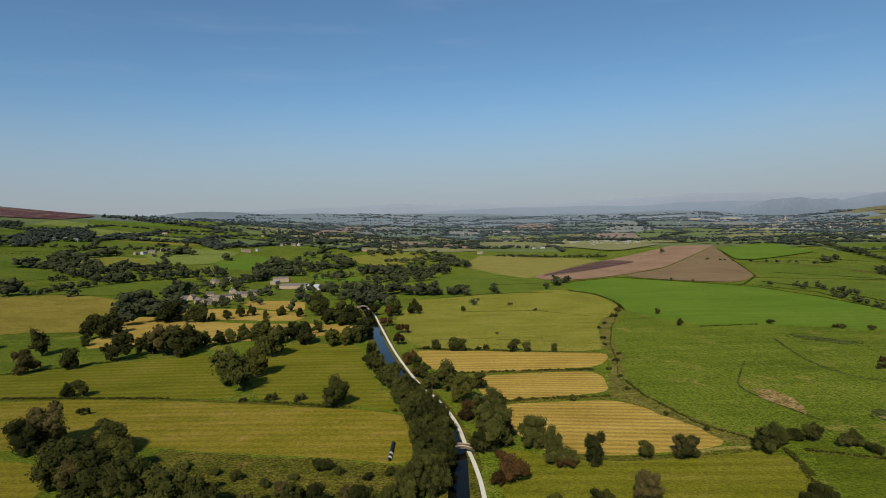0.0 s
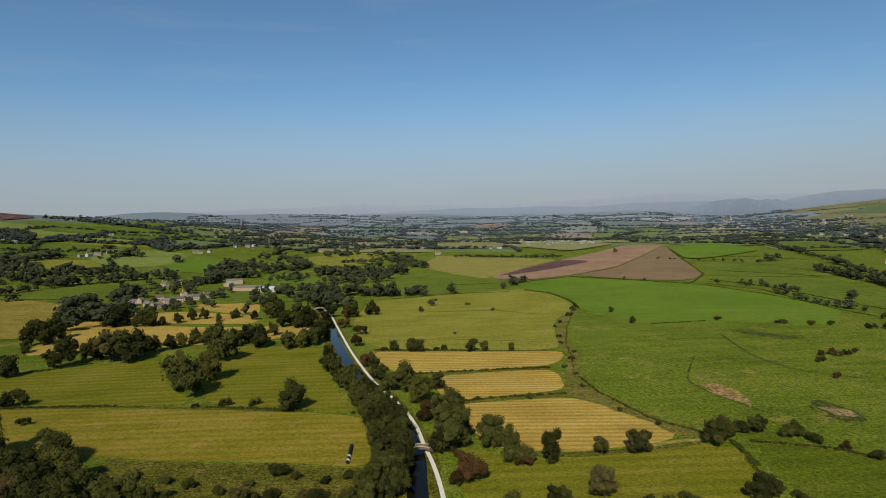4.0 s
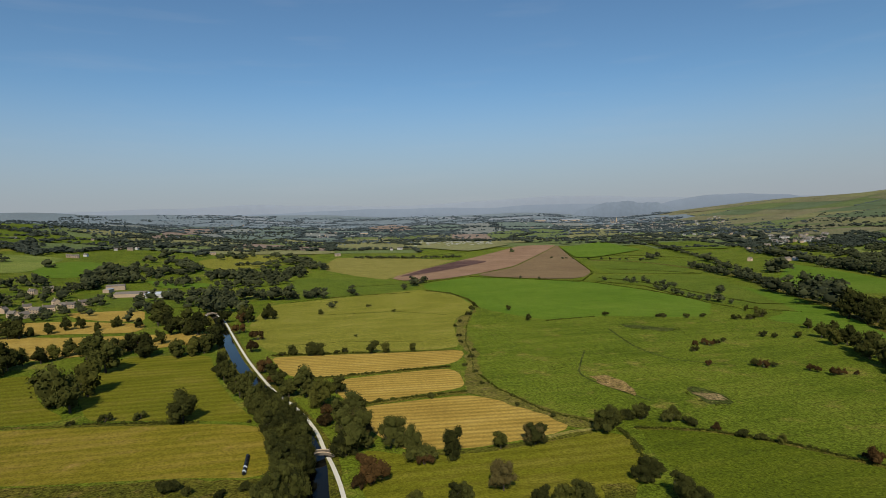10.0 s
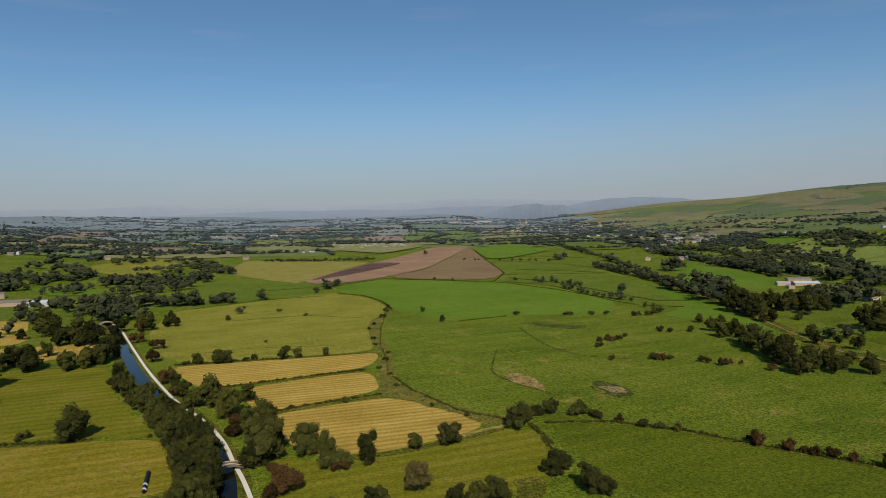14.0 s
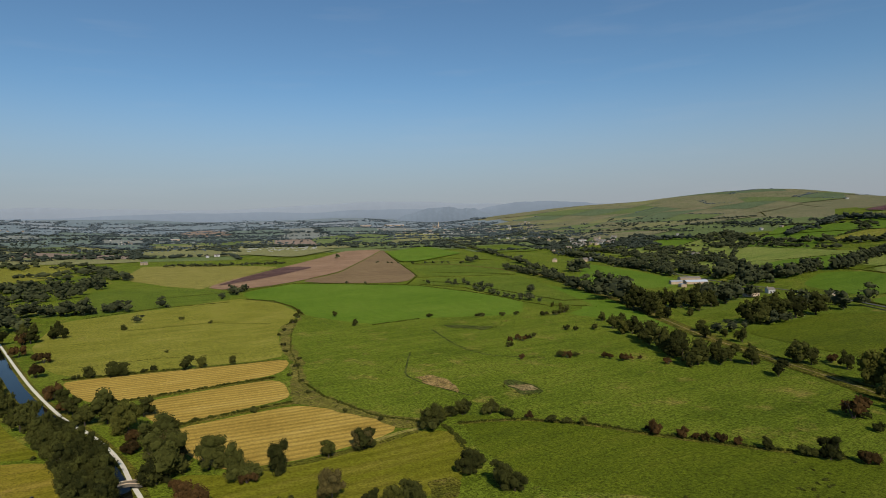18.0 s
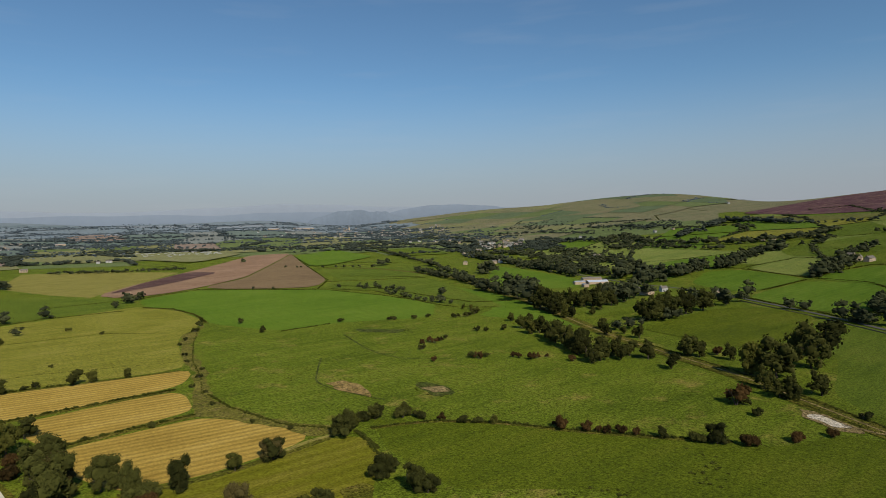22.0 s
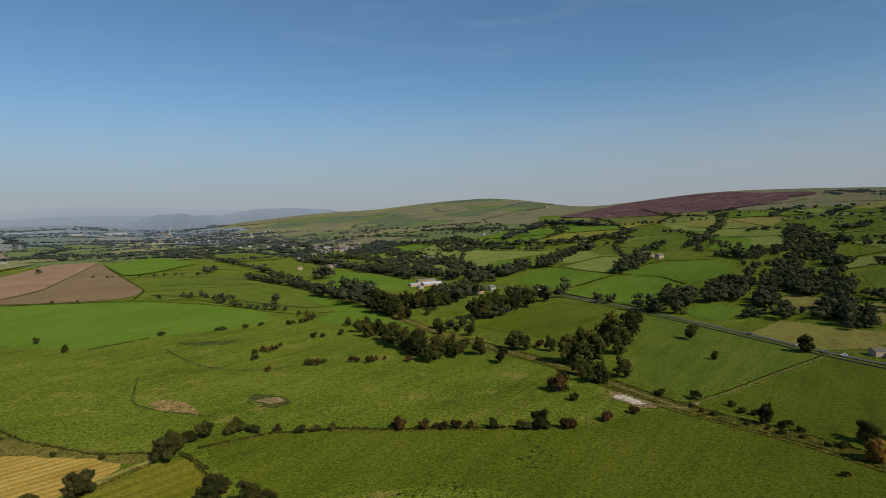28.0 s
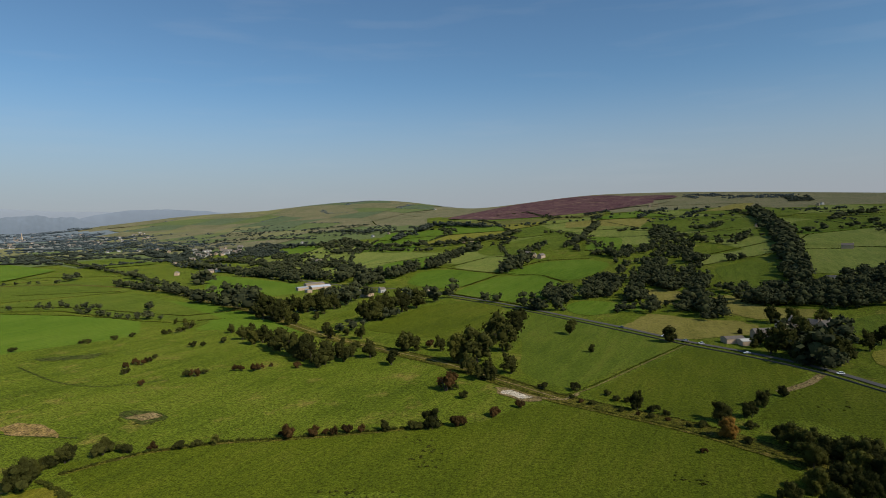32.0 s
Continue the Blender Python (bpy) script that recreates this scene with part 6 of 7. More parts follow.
trees("bush", [(-100.0, 334.6, 6.5), (-83.6, 333.2, 6.1), (-27.2, 309.4, 2.4), (-51.5, 237.7, 6.8), (47.1, 236.2, 9.3), (27.4, 320.2, 5.0), (69.2, 320.6, 4.4), (40.2, 323.2, 2.8), (-14.7, 459.3, 4.9), (45.3, 513.1, 3.5), (97.5, 636.4, 4.9), (75.5, 683.3, 5.2), (293.0, 534.5, 4.1), (334.2, 505.4, 4.4), (338.1, 504.8, 4.9), (357.8, 496.5, 4.3), (152.1, 257.2, 5.6), (169.9, 246.8, 8.0), (175.6, 241.4, 5.0), (-51.5, 416.0, 12.1), (-115.9, 333.9, 3.9), (-196.3, 317.9, 6.2), (102.3, 242.3, 3.8), (24.5, 452.4, 4.4), (31.1, 453.6, 5.7)])
trees("rust", [(23.8, 222.5, 12.5), (9.1, 293.2, 8.6), (-58.1, 628.4, 15.1), (-55.5, 567.1, 14.2), (-38.3, 481.4, 13.9), (-25.4, 413.1, 14.0), (-16.2, 377.5, 10.2), (-36.8, 530.0, 12.8), (19.1, 218.9, 7.6), (11.6, 309.9, 7.6), (22.6, 242.4, 6.0), (46.5, 233.5, 6.4)])
trees("bank", [(-56.3, 439.2, 11.5), (-49.6, 399.9, 14.3), (-42.7, 377.4, 15.4), (-36.1, 357.3, 15.6), (-30.4, 341.4, 15.3), (-25.2, 322.8, 14.8), (-21.2, 308.0, 15.0), (-16.1, 294.4, 15.2), (-13.4, 274.4, 17.4), (-12.1, 260.4, 15.3), (-9.2, 246.3, 16.2), (-8.2, 233.3, 16.7), (-7.6, 225.4, 15.5), (-9.4, 215.9, 14.9), (-5.2, 211.2, 15.6), (-12.4, 211.6, 13.6), (-15.1, 205.3, 13.2), (-30.2, 199.3, 12.2), (-54.5, 203.4, 10.6), (-46.5, 203.0, 11.0), (-20.8, 201.6, 10.0), (-19.1, 325.4, 13.3), (-13.8, 309.3, 13.0)], 0.82)
trees("bank", [(-32.4, 376.4, 11.7), (-24.9, 347.8, 12.5), (-18.7, 330.5, 12.5), (-13.6, 313.0, 12.8), (-9.3, 294.7, 12.7), (-6.3, 278.4, 12.5), (-4.0, 261.8, 13.3), (-2.8, 247.1, 13.3), (-2.8, 234.5, 13.1), (-3.8, 221.8, 12.9), (-4.8, 211.2, 13.5), (-64.6, 508.2, 12.2), (-54.2, 446.4, 11.2), (-44.3, 403.9, 10.6)], 0.72)
trees("bank", [(-2.0, 257.0, 14.5), (-2.5, 267.0, 15.2), (-4.0, 279.0, 15.0), (-6.5, 292.0, 14.6), (-11.5, 306.0, 13.8), (-1.0, 244.0, 13.4), (-3.0, 226.0, 14.0)], 0.8)
trees("bank", [(22.0, 291.3, 15.6), (16.2, 251.9, 13.6), (25.6, 271.5, 9.3), (6.6, 347.2, 10.1), (-8.5, 348.6, 11.9), (18.2, 346.1, 11.8), (-100.7, 721.3, 24.2), (-87.2, 695.3, 20.0), (-76.1, 716.7, 20.6), (-76.5, 631.5, 15.2), (-80.1, 498.3, 14.4), (-63.6, 691.0, 16.6), (-52.0, 627.4, 15.1), (-20.7, 396.7, 11.5), (-14.2, 371.8, 11.5)])
trees("oak", [(389.4, 372.9, 13.2), (385.1, 347.2, 16.2), (363.2, 310.9, 20.4), (354.0, 289.7, 20.1), (351.9, 272.5, 19.3), (338.1, 249.8, 19.1), (358.4, 252.0, 15.0), (364.7, 243.9, 12.2), (365.5, 229.8, 14.9), (328.3, 249.8, 13.3), (352.7, 204.7, 11.4), (392.5, 216.5, 16.9), (395.1, 208.2, 13.8), (372.6, 163.6, 23.2), (376.8, 150.5, 25.1), (430.5, 159.8, 26.0), (414.7, 145.1, 26.0), (455.1, 151.8, 25.8), (400.9, 189.6, 11.6), (347.5, 144.9, 13.5), (339.1, 128.3, 14.1), (356.0, 119.3, 14.1), (337.4, 133.2, 11.3), (567.1, 176.8, 8.5), (497.8, 621.3, 10.9)])
trees("oak", [(350.9, 242.0, 11.4), (341.3, 271.9, 16.4), (372.9, 327.6, 13.8), (377.4, 349.4, 14.1), (410.9, 406.7, 9.4), (416.3, 388.1, 10.4)])
trees("oak", [(490.5, 112.6, 12.8), (430.1, 83.0, 7.0), (304.9, -0.8, 10.6), (334.1, -20.8, 9.8), (357.8, -31.6, 6.7), (315.6, -14.4, 8.8), (481.4, 33.7, 14.4), (141.2, 249.4, 10.4), (159.8, 254.5, 8.1), (249.8, 123.9, 10.4), (172.0, 248.5, 7.6), (197.6, 208.0, 5.2), (239.3, 144.1, 5.7)])
trees("oak", [(281.5, -27.5, 11.3), (277.2, -33.1, 11.5), (270.0, -38.0, 11.1), (270.0, -45.4, 11.6), (267.0, -52.1, 13.1), (252.3, -53.4, 12.7), (242.1, -39.1, 11.5), (254.4, -46.3, 13.4), (239.3, -32.0, 10.5), (226.7, -22.2, 8.2), (288.3, -23.9, 7.4), (266.7, -62.4, 12.8), (260.8, -33.0, 11.0), (236.9, -46.3, 11.7), (228.4, -35.3, 9.6), (245.0, -55.8, 11.8)])
trees("oak", [(461.0, -33.2, 19.2), (455.9, -44.5, 23.0), (443.2, -55.9, 19.8), (439.3, -67.6, 21.2), (449.4, -75.3, 16.1), (488.7, -94.8, 15.3), (516.7, -59.7, 18.9), (485.4, -40.3, 16.4), (491.6, -28.1, 12.6), (474.4, -64.8, 17.6), (444.4, -49.8, 14.8), (512.6, -106.1, 14.3), (580.3, -58.7, 15.5), (577.8, -41.7, 16.6), (583.3, -79.6, 13.9)])
trees("cone", [(308.8, 37.2, 11.3)], 0.6)
trees("rust", [(284.7, 383.4, 6.1), (294.3, 385.2, 6.6), (294.4, 379.5, 6.2), (302.3, 382.2, 5.9), (255.9, 330.9, 5.7), (283.7, 314.8, 7.9), (303.9, 299.9, 6.6), (305.4, 295.3, 5.8), (308.3, 286.5, 7.4), (313.2, 286.0, 6.3), (320.8, 282.6, 4.0), (324.3, 262.0, 6.7), (182.1, 230.5, 4.6), (214.8, 181.2, 8.2), (222.0, 172.1, 6.2), (226.6, 163.6, 5.1), (230.6, 159.0, 5.7), (234.2, 153.5, 4.9), (257.5, 114.0, 7.5), (276.7, 101.6, 6.6), (293.4, 94.1, 5.4), (308.7, 143.2, 15.6), (413.0, 217.4, 9.0), (216.8, 186.1, 3.8), (225.0, 167.9, 4.0), (262.7, 5.7, 3.3), (410.7, 203.9, 8.9)])
trees("bush", [(291.1, 529.4, 6.1), (333.4, 502.9, 3.9), (337.0, 499.1, 4.9), (355.0, 488.6, 5.6), (368.7, 486.5, 5.7), (388.7, 464.5, 6.8), (401.1, 460.4, 7.5), (417.0, 466.9, 10.5), (273.4, 368.6, 5.8), (313.4, 388.0, 4.7), (281.8, 320.5, 7.2), (291.1, 315.1, 5.0), (354.8, 393.9, 6.6), (359.2, 387.1, 5.6), (374.9, 381.1, 7.2), (151.5, 255.4, 6.2), (175.7, 238.7, 4.8), (187.2, 220.5, 4.6), (193.0, 214.6, 3.9), (332.8, 73.1, 6.5), (308.7, 29.9, 5.5), (294.2, 6.3, 4.5), (246.4, 131.2, 6.0), (321.2, 49.6, 4.3), (321.2, 43.8, 3.6), (328.8, 91.7, 5.9), (306.6, 23.1, 3.7), (299.1, -13.6, 5.2), (329.8, 55.4, 3.8), (299.0, 128.4, 5.4)])
trees("bush", [(311.9, 141.0, 6.7)])
trees("gold", [(283.1, -4.1, 9.8)])
trees("oak", [(553.0, 549.5, 23.0), (571.4, 550.4, 23.9), (552.0, 515.7, 24.5), (509.0, 457.9, 26.0), (489.4, 424.2, 23.9), (482.5, 406.0, 21.0), (588.5, 539.9, 17.7), (529.3, 437.8, 17.1), (529.3, 425.4, 20.1), (531.1, 412.4, 22.4), (544.5, 408.8, 25.2), (563.6, 406.0, 26.0), (589.6, 407.6, 26.0), (614.3, 410.6, 26.0), (527.9, 388.1, 21.0)])
trees("bush", [(-83.4, 230.1, 5.0), (-70.3, 223.4, 4.4), (-60.8, 228.7, 3.4), (-43.8, 232.9, 4.1), (-31.8, 226.9, 4.0), (-23.3, 230.5, 4.1), (-94.2, 235.0, 4.1), (-109.3, 243.6, 3.8), (-49.7, 218.3, 4.3), (-38.3, 213.1, 4.6), (-65.8, 208.2, 4.7), (-19.6, 212.0, 5.2)])
trees("brown", [(-34.6, 202.3, 9.4), (-70.6, 204.3, 7.0), (-61.4, 214.5, 6.3)])
trees("oak", [(-330.0, 752.0, 9.0), (-309.0, 741.0, 8.0), (-292.0, 782.0, 9.5), (-283.0, 806.0, 9.0), (-268.0, 822.0, 8.5), (-262.0, 838.0, 9.5), (-318.0, 790.0, 10.0), (-255.0, 905.0, 10.0), (-214.0, 890.0, 9.0), (-178.0, 885.0, 9.5), (-352.0, 960.0, 12.0), (-340.0, 985.0, 11.0)])
trees("bush", [(310.0, 60.0, 3.6), (304.5, 44.0, 3.0), (299.0, 30.0, 3.6), (293.0, 12.0, 3.0), (287.0, -2.0, 3.6), (280.0, -12.0, 4.2), (318.0, 72.0, 3.2)])
trees("rust", [(312.0, 66.0, 3.2), (297.5, 22.0, 3.0), (301.5, 36.0, 2.6)])


# ---- tree rows and woods ----
tree_row([(-761, 1062), (-699, 1058), (-622, 998), (-555, 948), (-506, 957), (-469, 1015), (-430, 1062), (-387, 1057)], 6.5, 18.849999999999998)
tree_row([(-732, 1118), (-661, 1096), (-595, 1035), (-538, 1058), (-491, 1134)], 7, 18.849999999999998)
tree_row([(-809, 1244), (-767, 1234), (-719, 1192)], 6, 18.849999999999998)
tree_row([(-750, 1246), (-735, 1325), (-722, 1348)], 6, 18.849999999999998)
tree_row([(-629, 1132), (-583, 1114)], 6, 18.849999999999998)
tree_row([(-774, 1094), (-762, 1122)], 6, 17.4)
tree_row([(-582, 778), (-570, 786), (-557, 800)], 6, 18.849999999999998)
tree_row([(-627, 839), (-602, 847)], 7, 17.4)
tree_row([(-554, 801), (-535, 856), (-523, 923), (-498, 960)], 8, 13.049999999999999)
tree_row([(-503, 798), (-499, 810)], 6, 15.95)
tree_row([(-613, 920), (-605, 944)], 8, 11.6)
tree_row([(-922, 1610), (-964, 1759), (-866, 1695)], 7, 15.95)
tree_row([(-913, 1823), (-948, 2029), (-904, 2023)], 7, 15.95)
tree_row([(-755, 1563), (-731, 1585)], 6, 14.5)
tree_row([(-640, 1406), (-635, 1442), (-606, 1430)], 5, 20.3)
tree_row([(-498, 1345), (-476, 1357)], 6, 18.849999999999998)
tree_row([(-659, 1348), (-624, 1356)], 8, 11.6)
tree_row([(-1346, 2360), (-1236, 2405), (-1061, 2320), (-931, 2270), (-744, 2222)], 8, 18.849999999999998)
tree_row([(-762, 1733), (-713, 1734), (-597, 1577), (-601, 1791)], 8, 15.95)
tree_row([(-777, 1847), (-666, 1830)], 9, 14.5)
tree_row([(-727, 2111), (-637, 2144), (-531, 2125)], 9, 15.95)
tree_row([(-316, 1006), (-332, 1109), (-298, 1097), (-262, 1124)], 5, 21.75)
tree_row([(-337, 1089), (-350, 1208), (-286, 1182)], 6, 20.3)
tree_row([(-360, 982), (-325, 989)], 7, 15.95)
tree_row([(-349, 1165), (-376, 1321), (-341, 1258)], 6, 18.849999999999998)
tree_row([(-335, 1260), (-319, 1317), (-290, 1274)], 6, 18.849999999999998)
tree_row([(-270, 1185), (-250, 1286), (-218, 1242), (-201, 1352)], 7, 17.4)
tree_row([(-225, 1051), (-209, 1070), (-169, 1107)], 8, 13.049999999999999)
tree_row([(-299, 1540), (-254, 1490), (-204, 1323)], 6, 15.95)
tree_row([(-159, 1150), (-142, 1196), (-93, 1155), (-58, 1120)], 6, 18.849999999999998)
tree_row([(-128, 994), (-91, 1003), (-61, 977), (-24, 1004)], 7, 17.4)
tree_row([(-58, 1120), (-16, 1132), (6, 1231)], 6, 18.849999999999998)
tree_row([(-182, 865), (-150, 844), (-107, 862)], 7, 17.4)
tree_row([(-102, 821), (-76, 828), (-64, 826)], 6, 20.3)
tree_row([(-99, 711), (-99, 762), (-96, 802)], 5, 18.849999999999998)
tree_row([(-584, 1963), (-497, 1986), (-413, 1947), (-356, 2042)], 7, 18.849999999999998)
tree_row([(-339, 1631), (-333, 1718)], 6, 20.3)
tree_row([(-270, 1711), (-245, 1790)], 6, 17.4)
tree_row([(-265, 1945), (-151, 1906), (-46, 2051), (79, 2261)], 8, 17.4)
tree_row([(-26, 1446), (8, 1516), (31, 1283), (54, 1244)], 6, 18.849999999999998)
tree_row([(-144, 1456), (-114, 1461)], 6, 14.5)
tree_row([(-104, 1428), (-67, 1423)], 6, 15.95)
tree_row([(-56, 1498), (-37, 1491)], 6, 15.95)
tree_row([(-483, 2138), (-370, 2394), (-189, 2392)], 12, 14.5)
tree_row([(31, 2018), (232, 2523), (489, 2373), (677, 2249)], 14, 13.049999999999999)
tree_row([(641, 2272), (886, 2237), (1154, 1968)], 11, 13.049999999999999)
tree_row([(188, 2949), (636, 3082), (1173, 2960)], 15, 14.5)
tree_row([(590, 3951), (1049, 3983), (1340, 3381)], 18, 13.049999999999999)
tree_row([(-829, 3930), (-302, 3857), (264, 3598)], 17, 13.049999999999999)
tree_row([(1428, 3604), (1895, 3232), (1851, 2717)], 18, 13.049999999999999)
tree_row([(570, 1286), (621, 1196), (700, 1104)], 20, 10.15)
wood([(-1382, 1865), (-1355, 1922), (-1262, 1798), (-1293, 1743)], 11, 13, "dark wood on the fell")
wood([(-979, 1355), (-1120, 1557), (-1112, 1669), (-1002, 1520), (-950, 1383)], 9.5, 13, "dark wood below the fell")
wood([(-1019, 1544), (-1117, 1690), (-1128, 1823), (-1020, 1741), (-940, 1589), (-965, 1606)], 9, 17, "tall dark wood behind white houses")
wood([(-689, 2250), (-77, 3597), (37, 2312), (-259, 1899), (-557, 1934)], 44, 10, "scattered hedgerow trees of the valley")
wood([(-1434, 2514), (-1401, 4450), (-829, 3930), (-510, 2411), (-1016, 2221)], 32, 11, "wooded ridge")
wood([(-974, 4623), (935, 4528), (451, 2188), (-485, 2290)], 52, 9, "distant hedgerow trees")
wood([(935, 4528), (2113, 2861), (1327, 1796), (465, 2260)], 52, 9, "distant trees round the town")
wood([(159, 2943), (796, 2821), (641, 2272), (279, 2511)], 26, 9, "dark trees round the caravan park")
trees("oak", [(-323.2, 538.1, 20.6), (-314.1, 542.1, 20.8), (-317.0, 564.2, 23.8), (-328.7, 608.5, 22.1), (-350.8, 679.5, 24.7), (-345.6, 695.4, 26.0), (-353.2, 664.4, 26.0), (-308.9, 632.8, 24.2), (-289.8, 622.7, 26.0), (-283.7, 635.9, 23.1), (-334.4, 664.7, 23.5), (-261.2, 618.3, 17.8), (-251.7, 616.8, 16.0), (-374.7, 834.9, 23.1), (-368.1, 847.3, 20.2), (-371.2, 792.6, 18.2), (-355.4, 769.6, 18.4), (-89.7, 812.3, 17.9), (-74.5, 815.3, 18.7), (-50.5, 803.9, 16.2), (-35.0, 800.6, 17.6), (-11.9, 789.7, 16.6), (18.4, 795.2, 13.7), (-53.2, 684.6, 10.5), (-33.2, 676.6, 12.3), (-60.9, 660.3, 13.9), (-116.0, 585.8, 16.9), (-100.6, 577.1, 16.1), (-139.1, 642.0, 18.5), (-186.6, 763.4, 14.6)])
tree_row([(1248, 2105), (1043, 1589), (828, 1085), (674, 793), (634, 712)], 13.0, 12.0)
tree_row([(480, 770), (485, 690)], 9.0, 9.6)
tree_row([(462, 710), (445, 615), (446.2, 527.9)], 14.0, 9.6)
tree_row([(565, 625), (544, 564)], 8.0, 19.2)
tree_row([(439.3, 307.9), (468.9, 303.0), (534.2, 303.3)], 14.0, 12.8)
tree_row([(863, 833), (871, 731), (822, 595)], 7.0, 17.6)
tree_row([(1082, 1269), (1131, 1127), (1054, 916)], 10.0, 14.4)
tree_row([(1324, 1231), (1452, 1214), (1443, 1080)], 8.0, 17.6)
tree_row([(1410, 1055), (1585, 1076), (1352, 847), (1325, 745), (1331, 606)], 7.0, 17.6)
tree_row([(1331, 606), (1404, 544), (1515, 506), (1594, 499)], 7.0, 17.6)
tree_row([(1774, 909), (1973, 952), (1901, 819), (1793, 675)], 6.0, 20.8)
tree_row([(1793, 675), (1774, 501)], 14.0, 12.8)
tree_row([(1476, 839), (1637, 889), (1650, 846)], 7.0, 17.6)
tree_row([(1912, 1220), (1876, 1053)], 10.0, 14.4)
tree_row([(1276, 816), (1237, 696), (1217, 568)], 9.0, 14.4)
tree_row([(1190, 491), (1261, 506), (1203, 470)], 5.0, 17.6)
tree_row([(942, 463), (1029, 481), (1093, 485), (1144, 489)], 5.0, 20.8)
tree_row([(955, 458), (1026, 462)], 6.0, 19.2)
tree_row([(792, 519), (856, 527), (836, 477), (898, 485), (959, 500)], 5.0, 20.8)
tree_row([(757, 486), (806, 476)], 6.0, 17.6)
tree_row([(791, 550), (884, 579), (869, 552)], 5.0, 22.4)
tree_row([(891, 313), (952, 314), (1011, 313), (1046, 307)], 5.0, 20.8)
tree_row([(890, 304), (963, 303)], 6.0, 19.2)
tree_row([(1131, 344), (1200, 340), (1266, 340)], 7.0, 14.4)
tree_row([(619.4, 189.6), (598.6, 165.2), (617.2, 140.0)], 8.0, 17.6)
tree_row([(602.0, 94.4), (620.4, 72.4), (604.3, 60.0)], 7.0, 12.8)
tree_row([(1203, 282), (1258, 277), (1351, 278), (1511, 293), (1683, 306)], 6.0, 17.6)
tree_row([(1143, 248), (1196, 255)], 5.0, 12.8)
tree_row([(1087, 209), (1079, 173), (1033, 156)], 5.0, 17.6)
tree_row([(1516, 407), (1537, 360)], 8.0, 16.0)
tree_row([(1428, 507), (1349, 444)], 9.0, 14.4)
tree_row([(1483, 223), (1508, 161)], 9.0, 12.8)
tree_row([(1999, 410), (2129, 338)], 10.0, 14.4)
tree_row([(1826, 210), (2012, 196), (2128, 154)], 9.0, 14.4)
tree_row([(1867, 81), (2011, 31)], 9.0, 14.4)
tree_row([(1437, 51), (1481, 11), (1538, -7)], 9.0, 16.0)
tree_row([(1226, 41), (1217, 14)], 7.0, 17.6)
tree_row([(1197, 4), (1210, -10)], 8.0, 14.4)
tree_row([(1180, -23), (1219, -38), (1289, -50)], 7.0, 16.0)
tree_row([(967, -11), (998, -39)], 10.0, 12.8)
tree_row([(1938, -90), (1603, -98), (1349, -107), (1090, -99), (888, -87), (765, -79)], 5.0, 20.8)
tree_row([(1930, -101), (1595, -112), (1344, -120), (1088, -108), (887, -96), (765, -86)], 5.0, 20.8)
tree_row([(1880, -108), (1536, -119), (1220, -115), (1034, -108)], 7.0, 17.6)
tree_row([(1437, -88), (1360, -133)], 10.0, 14.4)
tree_row([(1337, -135), (1340, -178), (1382, -230), (1487, -306)], 14.0, 16.0)
tree_row([(1556, -233), (1652, -275), (1675, -345)], 9.0, 17.6)
tree_row([(1850, -220), (1879, -313)], 12.0, 12.8)
tree_row([(569.2, 37.3), (578.7, 14.1), (597.6, -9.1)], 16.0, 9.6)
tree_row([(1693, 165), (1790, 42), (1773, -82)], 22.0, 12.8)
tree_row([(1826, 609), (1816, 424), (1909, 270)], 24.0, 12.8)
tree_row([(1991, 317), (2030, 147), (2138, -18)], 24.0, 12.8)
tree_row([(1729, 1776), (1786, 1601), (1696, 1268)], 14.0, 14.4)
tree_row([(1038, 779), (1044, 697)], 8.0, 14.4)
tree_row([(1955, 1502), (1967, 1360), (1835, 1123)], 12.0, 16.0)
tree_row([(800, -128), (832, -176), (841, -205)], 6.0, 17.6)
wood([(1502, 147), (1605, 135), (1479, 92), (1309, 60), (1165, 41), (1025, 39), (1005, 73), (1159, 112)], 14, 11, "dense dark wood climbing a side valley")
wood([(1075, 153), (1191, 169), (1242, 156), (1160, 114), (1005, 73), (890, 69), (895, 112), (955, 146), (1020, 159)], 14, 11, "dense dark wood in a side valley")
wood([(886, 134), (900, 66), (896, 30), (829, 20), (794, 5), (741, -2), (727, 17), (734, 54), (765, 92), (821, 117)], 10, 13, "dense dark wood filling a side valley")
wood([(988, 48), (1006, 9), (938, 22), (857, 23), (887, 39)], 11, 14, "dark trees beside a clearing")
wood([(749, 152), (809, 151), (799, 115), (704, 103), (678.5, 109.3), (676.6, 137.8)], 9, 14, "copse below the side valley")
wood([(704, 98), (719, 74), (661.4, 66.7), (656.6, 86.9)], 8, 15, "copse below the side valley")
wood([(715, 193), (749, 176), (724, 160), (672.2, 148.4), (650.1, 154.8), (662.3, 177.2)], 9, 13, "copse beside the road")
wood([(706, 37), (713, 17), (644.3, 12.5), (629.7, -12.6), (593.0, -12.7), (590.2, 6.8), (616.5, 33.1)], 8, 14, "dark trees in the dry pasture")
wood([(636.8, 62.1), (641.3, 47.2), (608.9, 48.0), (613.0, 60.9)], 8, 13, "dark trees in the dry pasture")
wood([(734, -7), (721, -60), (741, -85), (768, -113), (832, -176), (837, -204), (656.2, -160.5), (665.1, -137.4), (637.7, -106.6), (643.4, -81.1), (650.5, -30.9), (701, -12)], 9, 14, "dense dark wood beside the road")
